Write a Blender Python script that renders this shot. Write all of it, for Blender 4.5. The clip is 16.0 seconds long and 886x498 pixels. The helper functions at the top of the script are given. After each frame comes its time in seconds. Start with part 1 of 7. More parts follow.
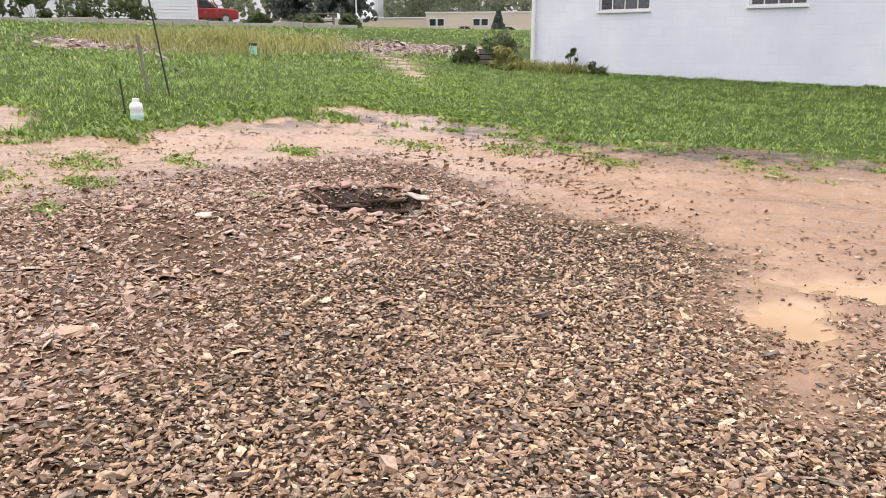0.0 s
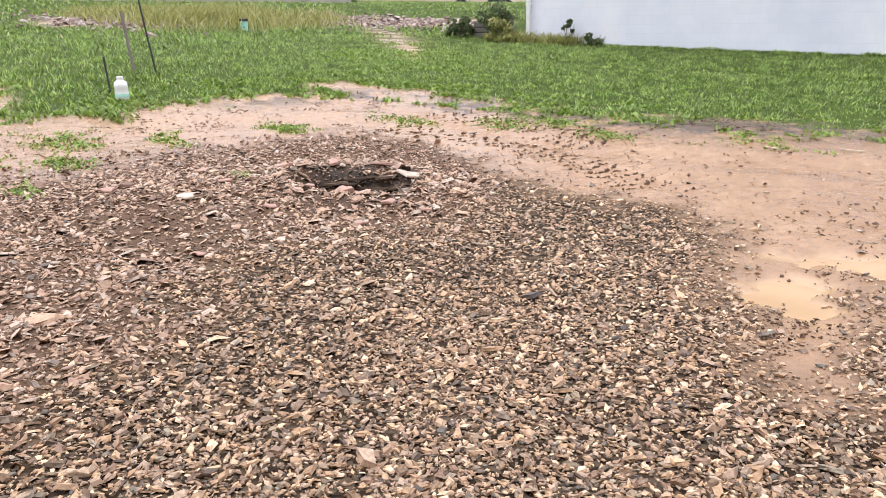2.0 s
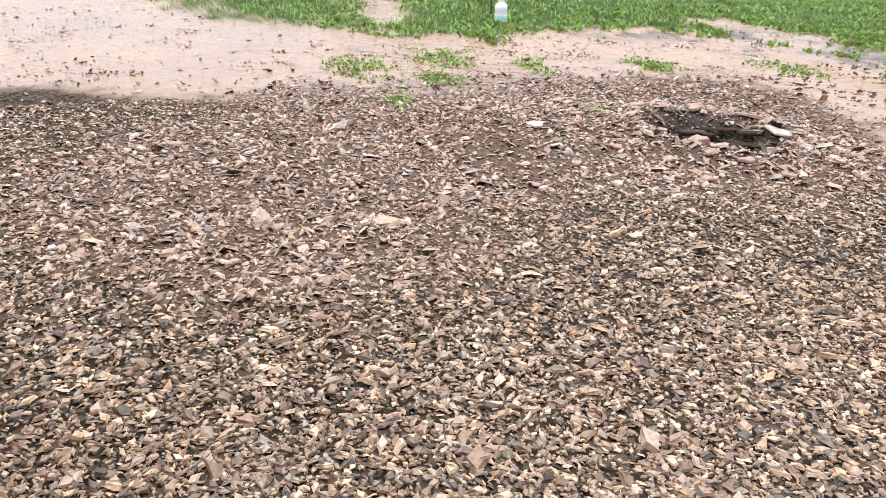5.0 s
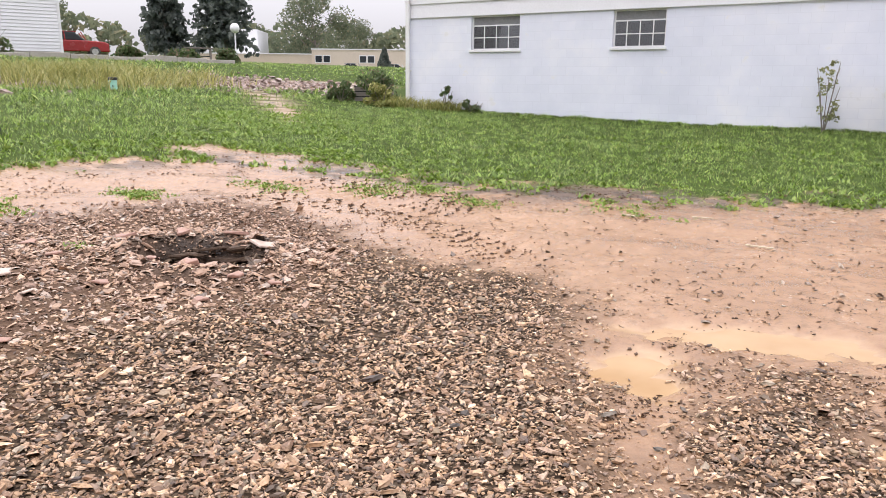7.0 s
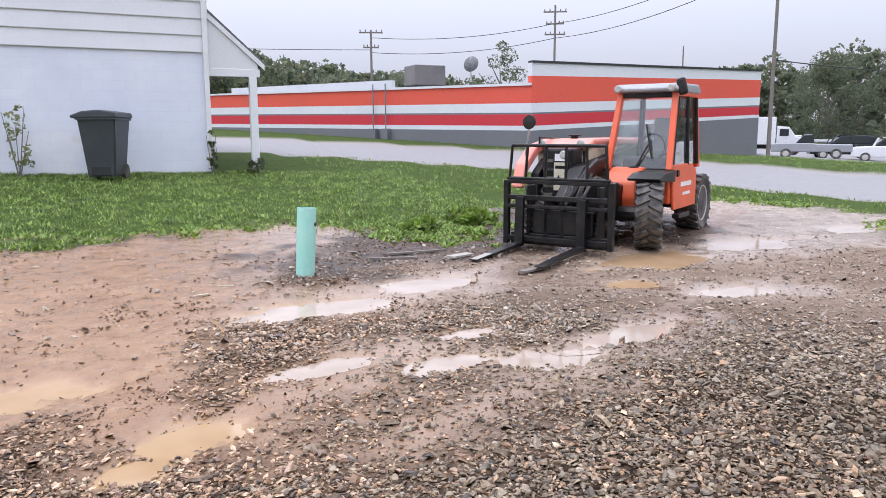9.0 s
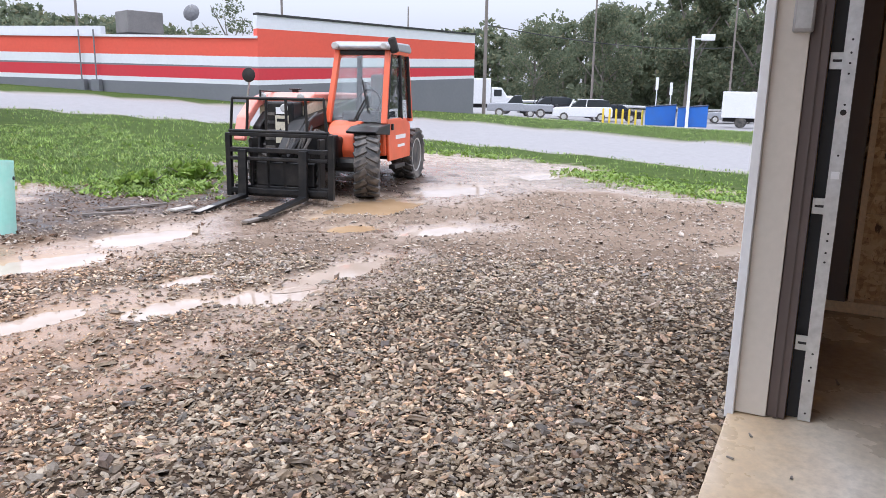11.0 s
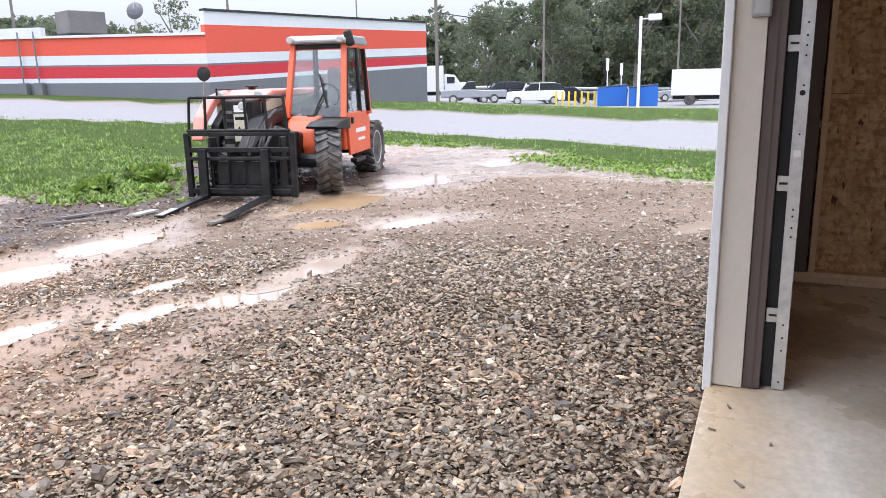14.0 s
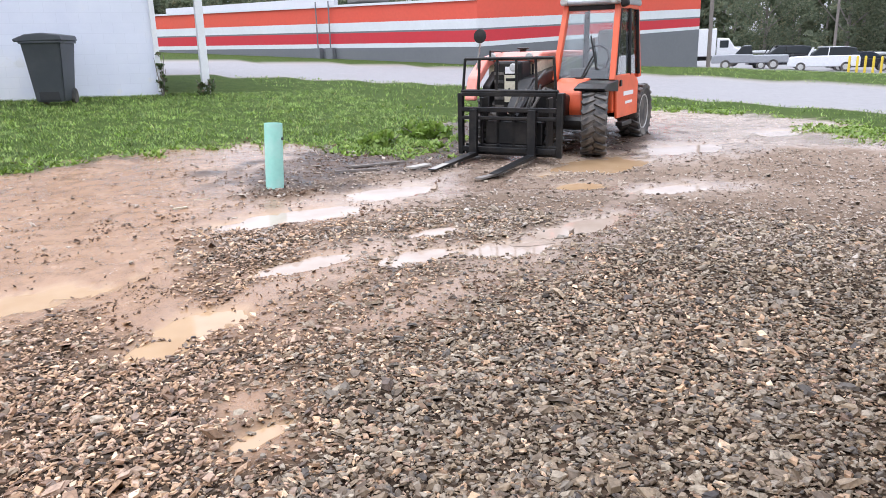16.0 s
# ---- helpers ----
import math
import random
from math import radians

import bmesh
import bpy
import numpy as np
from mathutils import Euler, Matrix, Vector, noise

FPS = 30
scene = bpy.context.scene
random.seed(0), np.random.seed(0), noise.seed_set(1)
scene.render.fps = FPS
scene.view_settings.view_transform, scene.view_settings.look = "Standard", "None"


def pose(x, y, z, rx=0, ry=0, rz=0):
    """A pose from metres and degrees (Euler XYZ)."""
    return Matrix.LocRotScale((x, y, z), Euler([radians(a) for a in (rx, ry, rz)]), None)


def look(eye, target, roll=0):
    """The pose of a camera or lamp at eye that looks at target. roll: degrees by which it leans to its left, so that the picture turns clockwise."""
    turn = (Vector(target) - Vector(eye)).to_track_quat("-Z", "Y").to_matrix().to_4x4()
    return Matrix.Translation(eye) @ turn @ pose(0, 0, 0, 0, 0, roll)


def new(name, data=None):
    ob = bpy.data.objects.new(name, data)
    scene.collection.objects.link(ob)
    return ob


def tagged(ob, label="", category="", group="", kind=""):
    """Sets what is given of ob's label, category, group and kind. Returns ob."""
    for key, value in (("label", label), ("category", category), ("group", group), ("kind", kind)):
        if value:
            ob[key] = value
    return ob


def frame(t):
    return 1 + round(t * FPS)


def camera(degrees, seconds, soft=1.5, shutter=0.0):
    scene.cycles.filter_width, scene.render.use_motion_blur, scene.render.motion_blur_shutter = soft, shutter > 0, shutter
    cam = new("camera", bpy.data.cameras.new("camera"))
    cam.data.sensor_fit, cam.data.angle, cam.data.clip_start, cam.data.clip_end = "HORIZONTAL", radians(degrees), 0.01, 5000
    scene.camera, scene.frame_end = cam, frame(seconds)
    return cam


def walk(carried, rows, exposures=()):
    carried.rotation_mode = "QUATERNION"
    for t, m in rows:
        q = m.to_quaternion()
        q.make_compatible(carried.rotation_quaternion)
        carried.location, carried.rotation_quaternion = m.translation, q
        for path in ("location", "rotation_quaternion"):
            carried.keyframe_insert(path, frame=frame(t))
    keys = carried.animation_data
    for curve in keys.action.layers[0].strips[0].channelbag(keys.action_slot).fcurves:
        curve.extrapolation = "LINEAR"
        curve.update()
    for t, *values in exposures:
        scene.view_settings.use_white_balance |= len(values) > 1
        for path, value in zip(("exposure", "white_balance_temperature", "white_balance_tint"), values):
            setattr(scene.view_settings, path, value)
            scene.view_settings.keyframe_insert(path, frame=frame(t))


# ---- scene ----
cam = camera(61.67, 16.0, soft=0.75)
PATH = [
    (0, (-0.045, -0.317, 1.569), (-1.267, 1.177, 1.044), -0.1),
    (0.5, (-0.039, -0.329, 1.568), (-1.269, 1.157, 1.036), -0.7),
    (1, (-0.026, -0.314, 1.567), (-1.257, 1.165, 1.021), -1.3),
    (1.5, (0.004, -0.251, 1.545), (-1.22, 1.221, 0.968), -1.7),
    (2, (-0.084, -0.137, 1.544), (-1.295, 1.342, 0.957), -0.9),
    (2.5, (-0.259, 0.005, 1.561), (-1.455, 1.498, 0.976), 0.5),
    (3, (-0.246, 0.052, 1.561), (-1.452, 1.532, 0.965), 1.4),
    (3.5, (-0.205, 0.047, 1.551), (-1.445, 1.488, 0.933), 1.3),
    (4, (-0.216, 0.035, 1.545), (-1.585, 1.335, 0.883), 0.8),
    (4.2, (-0.222, 0.01, 1.544), (-1.712, 1.162, 0.876), 1.0),
    (5.2, (-0.16, 0.06, 1.55), (-1.865, 0.77, 0.79), 0.8),
    (6.3, (-0.011, 0.157, 1.557), (-1.485, 1.403, 1.032), 0.7),
    (6.5, (-0.004, 0.189, 1.569), (-1.348, 1.583, 1.072), 0.8),
    (7, (0.02, 0.259, 1.578), (-0.983, 1.935, 1.145), 0.5),
    (7.5, (0.075, 0.301, 1.571), (-0.536, 2.167, 1.193), 0.2),
    (8, (0.133, 0.361, 1.567), (-0.022, 2.326, 1.231), -0.1),
    (8.5, (0.213, 0.392, 1.561), (0.558, 2.338, 1.253), -0.3),
    (9, (0.285, 0.331, 1.555), (1.104, 2.129, 1.245), -0.2),
    (9.5, (0.357, 0.191, 1.522), (1.414, 1.852, 1.172), 0.7),
    (10, (0.308, 0.0, 1.464), (1.448, 1.594, 1.062), 1.4),
    (10.2, (0.295, -0.039, 1.475), (1.476, 1.522, 1.061), 1.2),
    (12.3, (-0.021, -0.205, 1.546), (1.578, 0.934, 1.165), 1.9),
    (12.5, (-0.025, -0.199, 1.544), (1.582, 0.928, 1.159), 1.9),
    (13, (-0.011, -0.174, 1.514), (1.588, 0.958, 1.11), 1.7),
    (13.5, (0.059, -0.155, 1.503), (1.613, 1.027, 1.069), 0.7),
    (14, (0.084, -0.107, 1.555), (1.531, 1.2, 1.109), -1.2),
    (14.5, (0.01, -0.076, 1.551), (1.318, 1.369, 1.101), -2.4),
    (15, (-0.022, -0.091, 1.561), (1.18, 1.436, 1.088), -1.6),
    (15.5, (-0.064, -0.118, 1.54), (1.026, 1.485, 1.049), -1.6),
    (16, (-0.095, -0.122, 1.512), (0.825, 1.577, 0.995), -1.4),
]
EXPOSURE = [(0.0, 0.12, 6600, 11), (1.0, 0.1, 6550, 10), (2.0, 0.22, 6400, 9), (3.0, 0.24, 6400, 9), (3.6, 0.3, 6100, 5), (4.2, 0.36, 5600, -1), (5.2, 0.28, 6000, 5), (6.3, 0.18, 6500, 10), (7.0, 0.2, 6550, 12), (8.0, 0.05, 6300, 11),
            (9.0, 0.0, 5900, 11), (10.2, 0.12, 5850, 10), (12.3, 0.44, 5850, 9), (13.5, 0.54, 5900, 9), (14.5, 0.26, 5820, 9), (16.0, 0.22, 5900, 9)]
walk(cam, [(t, look(eye, target, roll)) for t, eye, target, roll in PATH], exposures=EXPOSURE)

# ---- daylight: rainy overcast ----
world = bpy.data.worlds.new("overcast")
scene.world = world
world.use_nodes = True
wn, wl = world.node_tree.nodes, world.node_tree.links
wn.clear()
sky = wn.new("ShaderNodeTexSky")
sky.sky_type = "NISHITA"
sky.sun_disc = False
sky.sun_elevation, sky.sun_rotation = radians(72), radians(-70)
sky.air_density, sky.dust_density = 1.0, 4.0
grey = wn.new("ShaderNodeHueSaturation")
grey.inputs["Saturation"].default_value = 0.25
dim = wn.new("ShaderNodeBackground")
dim.inputs["Strength"].default_value = 0.05
cloud = wn.new("ShaderNodeBackground")
cloud.inputs["Color"].default_value = (0.91, 0.895, 0.975, 1)
# an overcast sky is about three times brighter overhead than at the horizon
where = wn.new("ShaderNodeTexCoord")
split = wn.new("ShaderNodeSeparateXYZ")
rise = wn.new("ShaderNodeMapRange")
rise.inputs["From Min"].default_value, rise.inputs["From Max"].default_value = 0.0, 1.0
rise.inputs["To Min"].default_value, rise.inputs["To Max"].default_value = 0.47, 2.5
wl.new(where.outputs["Generated"], split.inputs[0])
wl.new(split.outputs["Z"], rise.inputs["Value"])
wl.new(rise.outputs[0], cloud.inputs["Strength"])
both = wn.new("ShaderNodeAddShader")
wout = wn.new("ShaderNodeOutputWorld")
wl.new(sky.outputs[0], grey.inputs["Color"])
wl.new(grey.outputs[0], dim.inputs["Color"])
wl.new(dim.outputs[0], both.inputs[0])
wl.new(cloud.outputs[0], both.inputs[1])
wl.new(both.outputs[0], wout.inputs[0])

sun_data = bpy.data.lights.new("sun", "SUN")
sun_data.energy, sun_data.angle, sun_data.color = 1.0, radians(25), (1.0, 0.97, 0.93)
sun = new("sun", sun_data)
sun.matrix_world = look((-10, -2, 24), (0, 0, 0))
# ---- materials ----
def material(name, rough=0.8, metal=0.0, spec=0.5):
    m = bpy.data.materials.new(name)
    m.use_nodes = True
    b = m.node_tree.nodes["Principled BSDF"]
    b.inputs["Roughness"].default_value = rough
    b.inputs["Metallic"].default_value = metal
    b.inputs["Specular IOR Level"].default_value = spec
    return m, m.node_tree.nodes, m.node_tree.links, b


def ramp(nodes, stops):
    r = nodes.new("ShaderNodeValToRGB")
    while len(r.color_ramp.elements) < len(stops):
        r.color_ramp.elements.new(0.5)
    for e, (p, c) in zip(r.color_ramp.elements, stops):
        e.position, e.color = p, (*c, 1)
    return r


def noise_tex(nodes, links, scale, detail=4, coord="Object", stretch=None, rough=0.6):
    tc = nodes.new("ShaderNodeTexCoord")
    n = nodes.new("ShaderNodeTexNoise")
    n.inputs["Scale"].default_value = scale
    n.inputs["Detail"].default_value = detail
    n.inputs["Roughness"].default_value = rough
    if stretch:
        mp = nodes.new("ShaderNodeMapping")
        mp.inputs["Scale"].default_value = stretch
        links.new(tc.outputs[coord], mp.inputs[0])
        links.new(mp.outputs[0], n.inputs["Vector"])
    else:
        links.new(tc.outputs[coord], n.inputs["Vector"])
    return n


def mix(nodes, links, fac, a, b, mode="MIX"):
    x = nodes.new("ShaderNodeMix")
    x.data_type, x.blend_type = "RGBA", mode
    for sock, v in ((x.inputs[0], fac), (x.inputs[6], a), (x.inputs[7], b)):
        if isinstance(v, (int, float)):
            sock.default_value = v
        elif isinstance(v, tuple):
            sock.default_value = (*v, 1)
        else:
            links.new(v, sock)
    return x.outputs[2]


def bump(nodes, links, bsdf, height, strength=0.4, distance=0.01):
    bp = nodes.new("ShaderNodeBump")
    bp.inputs["Strength"].default_value, bp.inputs["Distance"].default_value = strength, distance
    links.new(height, bp.inputs["Height"])
    links.new(bp.outputs[0], bsdf.inputs["Normal"])


def worn(name, base, dirt, rough=0.6, metal=0.0, big=1.5, small=25.0, amount=0.5, relief=0.15, stretch=None, spec=0.5, rough_var=0.15, grain=0.15):
    """A plain surface with large stains and fine grain."""
    m, n, l, b = material(name, rough, metal, spec)
    n1, n2 = noise_tex(n, l, big, 5, stretch=stretch), noise_tex(n, l, small, 5)
    r1 = ramp(n, [(0.42, (0, 0, 0)), (0.72, (1, 1, 1))])
    l.new(n1.outputs["Fac"], r1.inputs[0])
    f = n.new("ShaderNodeMath")
    f.operation = "MULTIPLY"
    l.new(r1.outputs[0], f.inputs[0])
    f.inputs[1].default_value = amount
    c = mix(n, l, f.outputs[0], base, dirt)
    r2 = ramp(n, [(0.3, (1 - grain,) * 3), (0.7, (1 + 0.7 * grain,) * 3)])
    l.new(n2.outputs["Fac"], r2.inputs[0])
    l.new(mix(n, l, 1.0, c, r2.outputs[0], "MULTIPLY"), b.inputs["Base Color"])
    rr = n.new("ShaderNodeMapRange")
    rr.inputs["To Min"].default_value, rr.inputs["To Max"].default_value = max(rough - rough_var, 0.02), min(rough + rough_var, 1)
    l.new(n1.outputs["Fac"], rr.inputs[0])
    l.new(rr.outputs[0], b.inputs["Roughness"])
    if relief:
        bump(n, l, b, n2.outputs["Fac"], relief, 0.004)
    return m


def islands(name, stops, rough=0.6, scale=60.0, relief=0.3, spec=0.5, transmit=0.0, vary=(0.75, 1.2)):
    """Many joined pieces, each with its own shade."""
    m, n, l, b = material(name, rough, 0, spec)
    g = n.new("ShaderNodeNewGeometry")
    r = ramp(n, stops)
    r.color_ramp.interpolation = "LINEAR"
    l.new(g.outputs["Random Per Island"], r.inputs[0])
    nz = noise_tex(n, l, scale, 3)
    r2 = ramp(n, [(0.35, (vary[0],) * 3), (0.65, (vary[1],) * 3)])
    l.new(nz.outputs["Fac"], r2.inputs[0])
    l.new(mix(n, l, 1.0, r.outputs[0], r2.outputs[0], "MULTIPLY"), b.inputs["Base Color"])
    if relief:
        bump(n, l, b, nz.outputs["Fac"], relief, 0.004)
    if transmit:
        tl = n.new("ShaderNodeBsdfTranslucent")
        l.new(b.inputs["Base Color"].links[0].from_socket, tl.inputs["Color"])
        ms = n.new("ShaderNodeMixShader")
        ms.inputs[0].default_value = transmit
        l.new(b.outputs[0], ms.inputs[1])
        l.new(tl.outputs[0], ms.inputs[2])
        l.new(ms.outputs[0], n["Material Output"].inputs[0])
    return m


def glass(name, tint=(0.9, 0.95, 0.95), rough=0.02):
    m, n, l, b = material(name, rough)
    b.inputs["Base Color"].default_value = (*tint, 1)
    b.inputs["Transmission Weight"].default_value = 1.0
    b.inputs["IOR"].default_value = 1.05
    gl = n.new("ShaderNodeBsdfGlossy")
    gl.inputs["Roughness"].default_value = rough
    tr = n.new("ShaderNodeBsdfTransparent")
    tr.inputs["Color"].default_value = (*tint, 1)
    fr = n.new("ShaderNodeFresnel")
    fr.inputs["IOR"].default_value = 2.2
    ms = n.new("ShaderNodeMixShader")
    l.new(fr.outputs[0], ms.inputs[0])
    l.new(tr.outputs[0], ms.inputs[1])
    l.new(gl.outputs[0], ms.inputs[2])
    l.new(ms.outputs[0], n["Material Output"].inputs[0])
    return m


BLOCK = worn("painted_block", (0.60, 0.66, 0.80), (0.72, 0.74, 0.80), 0.75, big=0.5, small=14, amount=0.6, relief=0.3)
SIDING = worn("white_siding", (0.74, 0.74, 0.76), (0.6, 0.6, 0.62), 0.5, big=0.7, amount=0.3, grain=0.04)
WHITE = worn("white_paint", (0.78, 0.78, 0.79), (0.6, 0.58, 0.55), 0.5, big=2, amount=0.3, grain=0.04)
ROOF = worn("shingle", (0.12, 0.12, 0.13), (0.2, 0.2, 0.2), 0.9, big=2, amount=0.5)
FRAME = worn("steel_sash", (0.45, 0.46, 0.47), (0.3, 0.3, 0.3), 0.5, big=3, amount=0.4)
# near-black, mostly in place of the shade in hollows and interiors
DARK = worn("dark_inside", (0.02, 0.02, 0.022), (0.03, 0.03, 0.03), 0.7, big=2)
BINPLASTIC = worn("bin_plastic", (0.045, 0.05, 0.06), (0.09, 0.09, 0.09), 0.45, big=3, amount=0.35, grain=0.04)
ORANGE = worn("orange_paint", (0.76, 0.12, 0.042), (0.48, 0.15, 0.085), 0.4, big=2.5, amount=0.55, relief=0.05, grain=0.04)
FADED = worn("faded_orange", (0.80, 0.24, 0.18), (0.75, 0.38, 0.31), 0.35, big=2.5, amount=0.5, relief=0.05, grain=0.04)
BLACKSTEEL = worn("black_steel", (0.011, 0.011, 0.012), (0.07, 0.058, 0.047), 0.42, metal=0.2, big=4, amount=0.45, spec=0.35)
RUBBER = worn("tyre_rubber", (0.035, 0.034, 0.034), (0.26, 0.225, 0.19), 0.7, big=4, amount=0.7)
RIM = worn("grey_rim", (0.5, 0.5, 0.48), (0.25, 0.2, 0.16), 0.5, big=4, amount=0.5)
CREAM = worn("cream_panel", (0.62, 0.54, 0.40), (0.4, 0.33, 0.24), 0.5, big=4, amount=0.5)
GREYROOF = worn("grey_cab_roof", (0.32, 0.33, 0.34), (0.5, 0.5, 0.5), 0.45, big=3, amount=0.4)
GALV = worn("galvanised_steel", (0.62, 0.63, 0.63), (0.45, 0.45, 0.46), 0.35, metal=0.8, big=5, amount=0.5)
MINT = worn("mint_pipe", (0.36, 0.72, 0.62), (0.55, 0.72, 0.66), 0.4, big=5, amount=0.5, grain=0.04)
TAN = worn("tan_trim", (0.60, 0.55, 0.48), (0.55, 0.50, 0.44), 0.55, big=2, amount=0.3, relief=0.05, grain=0.04)
BROWN = worn("brown_trim", (0.10, 0.075, 0.068), (0.14, 0.11, 0.1), 0.5, big=3, amount=0.3, relief=0.05, grain=0.04)
PINE = worn("pine_stud", (0.68, 0.51, 0.33), (0.55, 0.39, 0.23), 0.7, big=3, small=40, amount=0.5, stretch=(6, 6, 0.6))
REDW = worn("red_orange_wall", (0.72, 0.10, 0.06), (0.62, 0.12, 0.08), 0.7, big=0.6, small=8, amount=0.4, grain=0.04)
REDD = worn("red_wall", (0.58, 0.035, 0.05), (0.5, 0.06, 0.07), 0.7, big=0.6, small=8, amount=0.4, grain=0.04)
WALLWHITE = worn("wall_white", (0.72, 0.73, 0.75), (0.6, 0.62, 0.64), 0.7, big=0.6, small=8, amount=0.4, grain=0.04)
WALLGREY = worn("wall_grey", (0.17, 0.175, 0.19), (0.22, 0.22, 0.23), 0.75, big=0.6, small=8, amount=0.4, grain=0.04)
GLASS = glass("clear_glass")
CARGLASS = glass("old_window_glass", (0.62, 0.64, 0.66))
POLEWOOD = worn("pole_wood", (0.20, 0.175, 0.155), (0.27, 0.24, 0.215), 0.9, big=2, small=20, amount=0.5)
CABLE = worn("black_cable", (0.03, 0.03, 0.03), (0.05, 0.05, 0.05), 0.7)
BLUE = worn("blue_skip", (0.02, 0.13, 0.5), (0.05, 0.12, 0.3), 0.5, big=1.5, amount=0.4, grain=0.04)
YELLOW = worn("yellow_post", (0.75, 0.55, 0.04), (0.6, 0.45, 0.08), 0.5)
CONCRETE = worn("old_concrete", (0.42, 0.39, 0.35), (0.26, 0.24, 0.21), 0.85, big=1.2, small=18, amount=0.6, relief=0.4)


def slab_material():
    m, n, l, b = material("wet_slab", 0.3)
    a, c = noise_tex(n, l, 1.1, 6), noise_tex(n, l, 30, 4)
    r = ramp(n, [(0.3, (0.36, 0.30, 0.22)), (0.5, (0.60, 0.53, 0.42)), (0.68, (0.74, 0.68, 0.59))])
    l.new(a.outputs["Fac"], r.inputs[0])
    r2 = ramp(n, [(0.3, (0.85, 0.85, 0.85)), (0.7, (1.1, 1.1, 1.1))])
    l.new(c.outputs["Fac"], r2.inputs[0])
    # tan mud splashed in over the front edge
    tc = n.new("ShaderNodeTexCoord")
    sx = n.new("ShaderNodeSeparateXYZ")
    l.new(tc.outputs["Object"], sx.inputs[0])
    w = n.new("ShaderNodeMath")
    w.operation = "MULTIPLY_ADD"
    l.new(a.outputs["Fac"], w.inputs[0])
    w.inputs[1].default_value = 0.9
    l.new(sx.outputs["Y"], w.inputs[2])
    edge = n.new("ShaderNodeMapRange")
    edge.inputs["From Min"].default_value, edge.inputs["From Max"].default_value = 0.18, 0.42
    l.new(w.outputs[0], edge.inputs["Value"])
    c0 = mix(n, l, edge.outputs[0], r.outputs[0], (0.56, 0.43, 0.28))
    l.new(mix(n, l, 1.0, c0, r2.outputs[0], "MULTIPLY"), b.inputs["Base Color"])
    rr = ramp(n, [(0.4, (0.12, 0.12, 0.12)), (0.62, (0.5, 0.5, 0.5))])
    l.new(a.outputs["Fac"], rr.inputs[0])
    l.new(rr.outputs[0], b.inputs["Roughness"])
    return m


SLAB = slab_material()


def osb_material():
    m, n, l, b = material("osb_board", 0.7)
    tc = n.new("ShaderNodeTexCoord")
    shades = []
    for stretch, scale in (((1, 1, 0.3), 34), ((1, 0.3, 1), 34), ((0.6, 0.6, 0.6), 60)):
        mp = n.new("ShaderNodeMapping")
        mp.inputs["Scale"].default_value = stretch
        mp.inputs["Rotation"].default_value = (radians(25 if scale == 34 else 0), 0, 0)
        v = n.new("ShaderNodeTexVoronoi")
        v.inputs["Scale"].default_value = scale
        l.new(tc.outputs["Object"], mp.inputs[0])
        l.new(mp.outputs[0], v.inputs["Vector"])
        sp = n.new("ShaderNodeSeparateColor")
        l.new(v.outputs["Color"], sp.inputs[0])
        shades.append(sp.outputs[0])
    f = mix(n, l, 0.4, mix(n, l, 0.5, shades[0], shades[1]), shades[2])
    r = ramp(n, [(0.15, (0.27, 0.155, 0.07)), (0.45, (0.46, 0.29, 0.145)), (0.65, (0.56, 0.38, 0.205)), (0.9, (0.66, 0.47, 0.27))])
    l.new(f, r.inputs[0])
    s1, s2 = noise_tex(n, l, 7.5, 4, stretch=(1.5, 2.2, 0.8)), noise_tex(n, l, 26, 3, stretch=(1, 2.0, 0.7))
    k1, k2 = ramp(n, [(0.63, (1, 1, 1)), (0.68, (0.16, 0.11, 0.09))]), ramp(n, [(0.66, (1, 1, 1)), (0.71, (0.3, 0.22, 0.17))])
    l.new(s1.outputs["Fac"], k1.inputs[0])
    l.new(s2.outputs["Fac"], k2.inputs[0])
    c = mix(n, l, 1.0, r.outputs[0], k1.outputs[0], "MULTIPLY")
    l.new(mix(n, l, 1.0, c, k2.outputs[0], "MULTIPLY"), b.inputs["Base Color"])
    bump(n, l, b, f, 0.3, 0.002)
    return m


OSB = osb_material()
# ---- lie of the land ----
LIE = [(0, 0, 0), (-3.2, 2.7, 0.0), (-4.8, 3.1, 0.06), (-5.4, 2.8, 0.16), (-4.7, 4.5, 0.08), (-3.45, 6.0, 0.12), (-1.0, 4.6, 0.0), (0.2, 6.2, 0.08),
       (2.05, 7.5, 0.14), (5.1, 5.0, 0.03), (4.3, 6.9, 0.06), (-9.6, 4.9, 0.55), (-11, 5.9, 0.8), (-7.7, 7.6, 0.5), (-10.9, 16.7, 1.0),
       (2.3, 16.7, 0.72), (-16.7, 12.2, 1.3), (28.6, 26.5, 0.42), (33.3, 17.3, 0.0), (-30, 19, 2.5), (-24, 26, 2.25), (15.5, 26, 0.9), (15.5, 10, 0.12), (3, 0.5, 0.05)]
FAR_LIE = [(50, 26, -0.72), (62, 38, -0.78), (-46, 29, 3.1), (-55, 66, 2.7), (-60, 45, 3.6), (-45, 0, 3.0), (75, 0, 0.2), (75, 70, 0.8), (5, 75, 2.7), (0, -40, 0.0), (-40, -40, 1.2), (60, -50, 0.0)]
KNOTS = np.array(LIE + FAR_LIE, float)


def _tps(d2):
    return np.where(d2 > 0, d2 * np.log(np.maximum(d2, 1e-9)) / 2, 0.0)


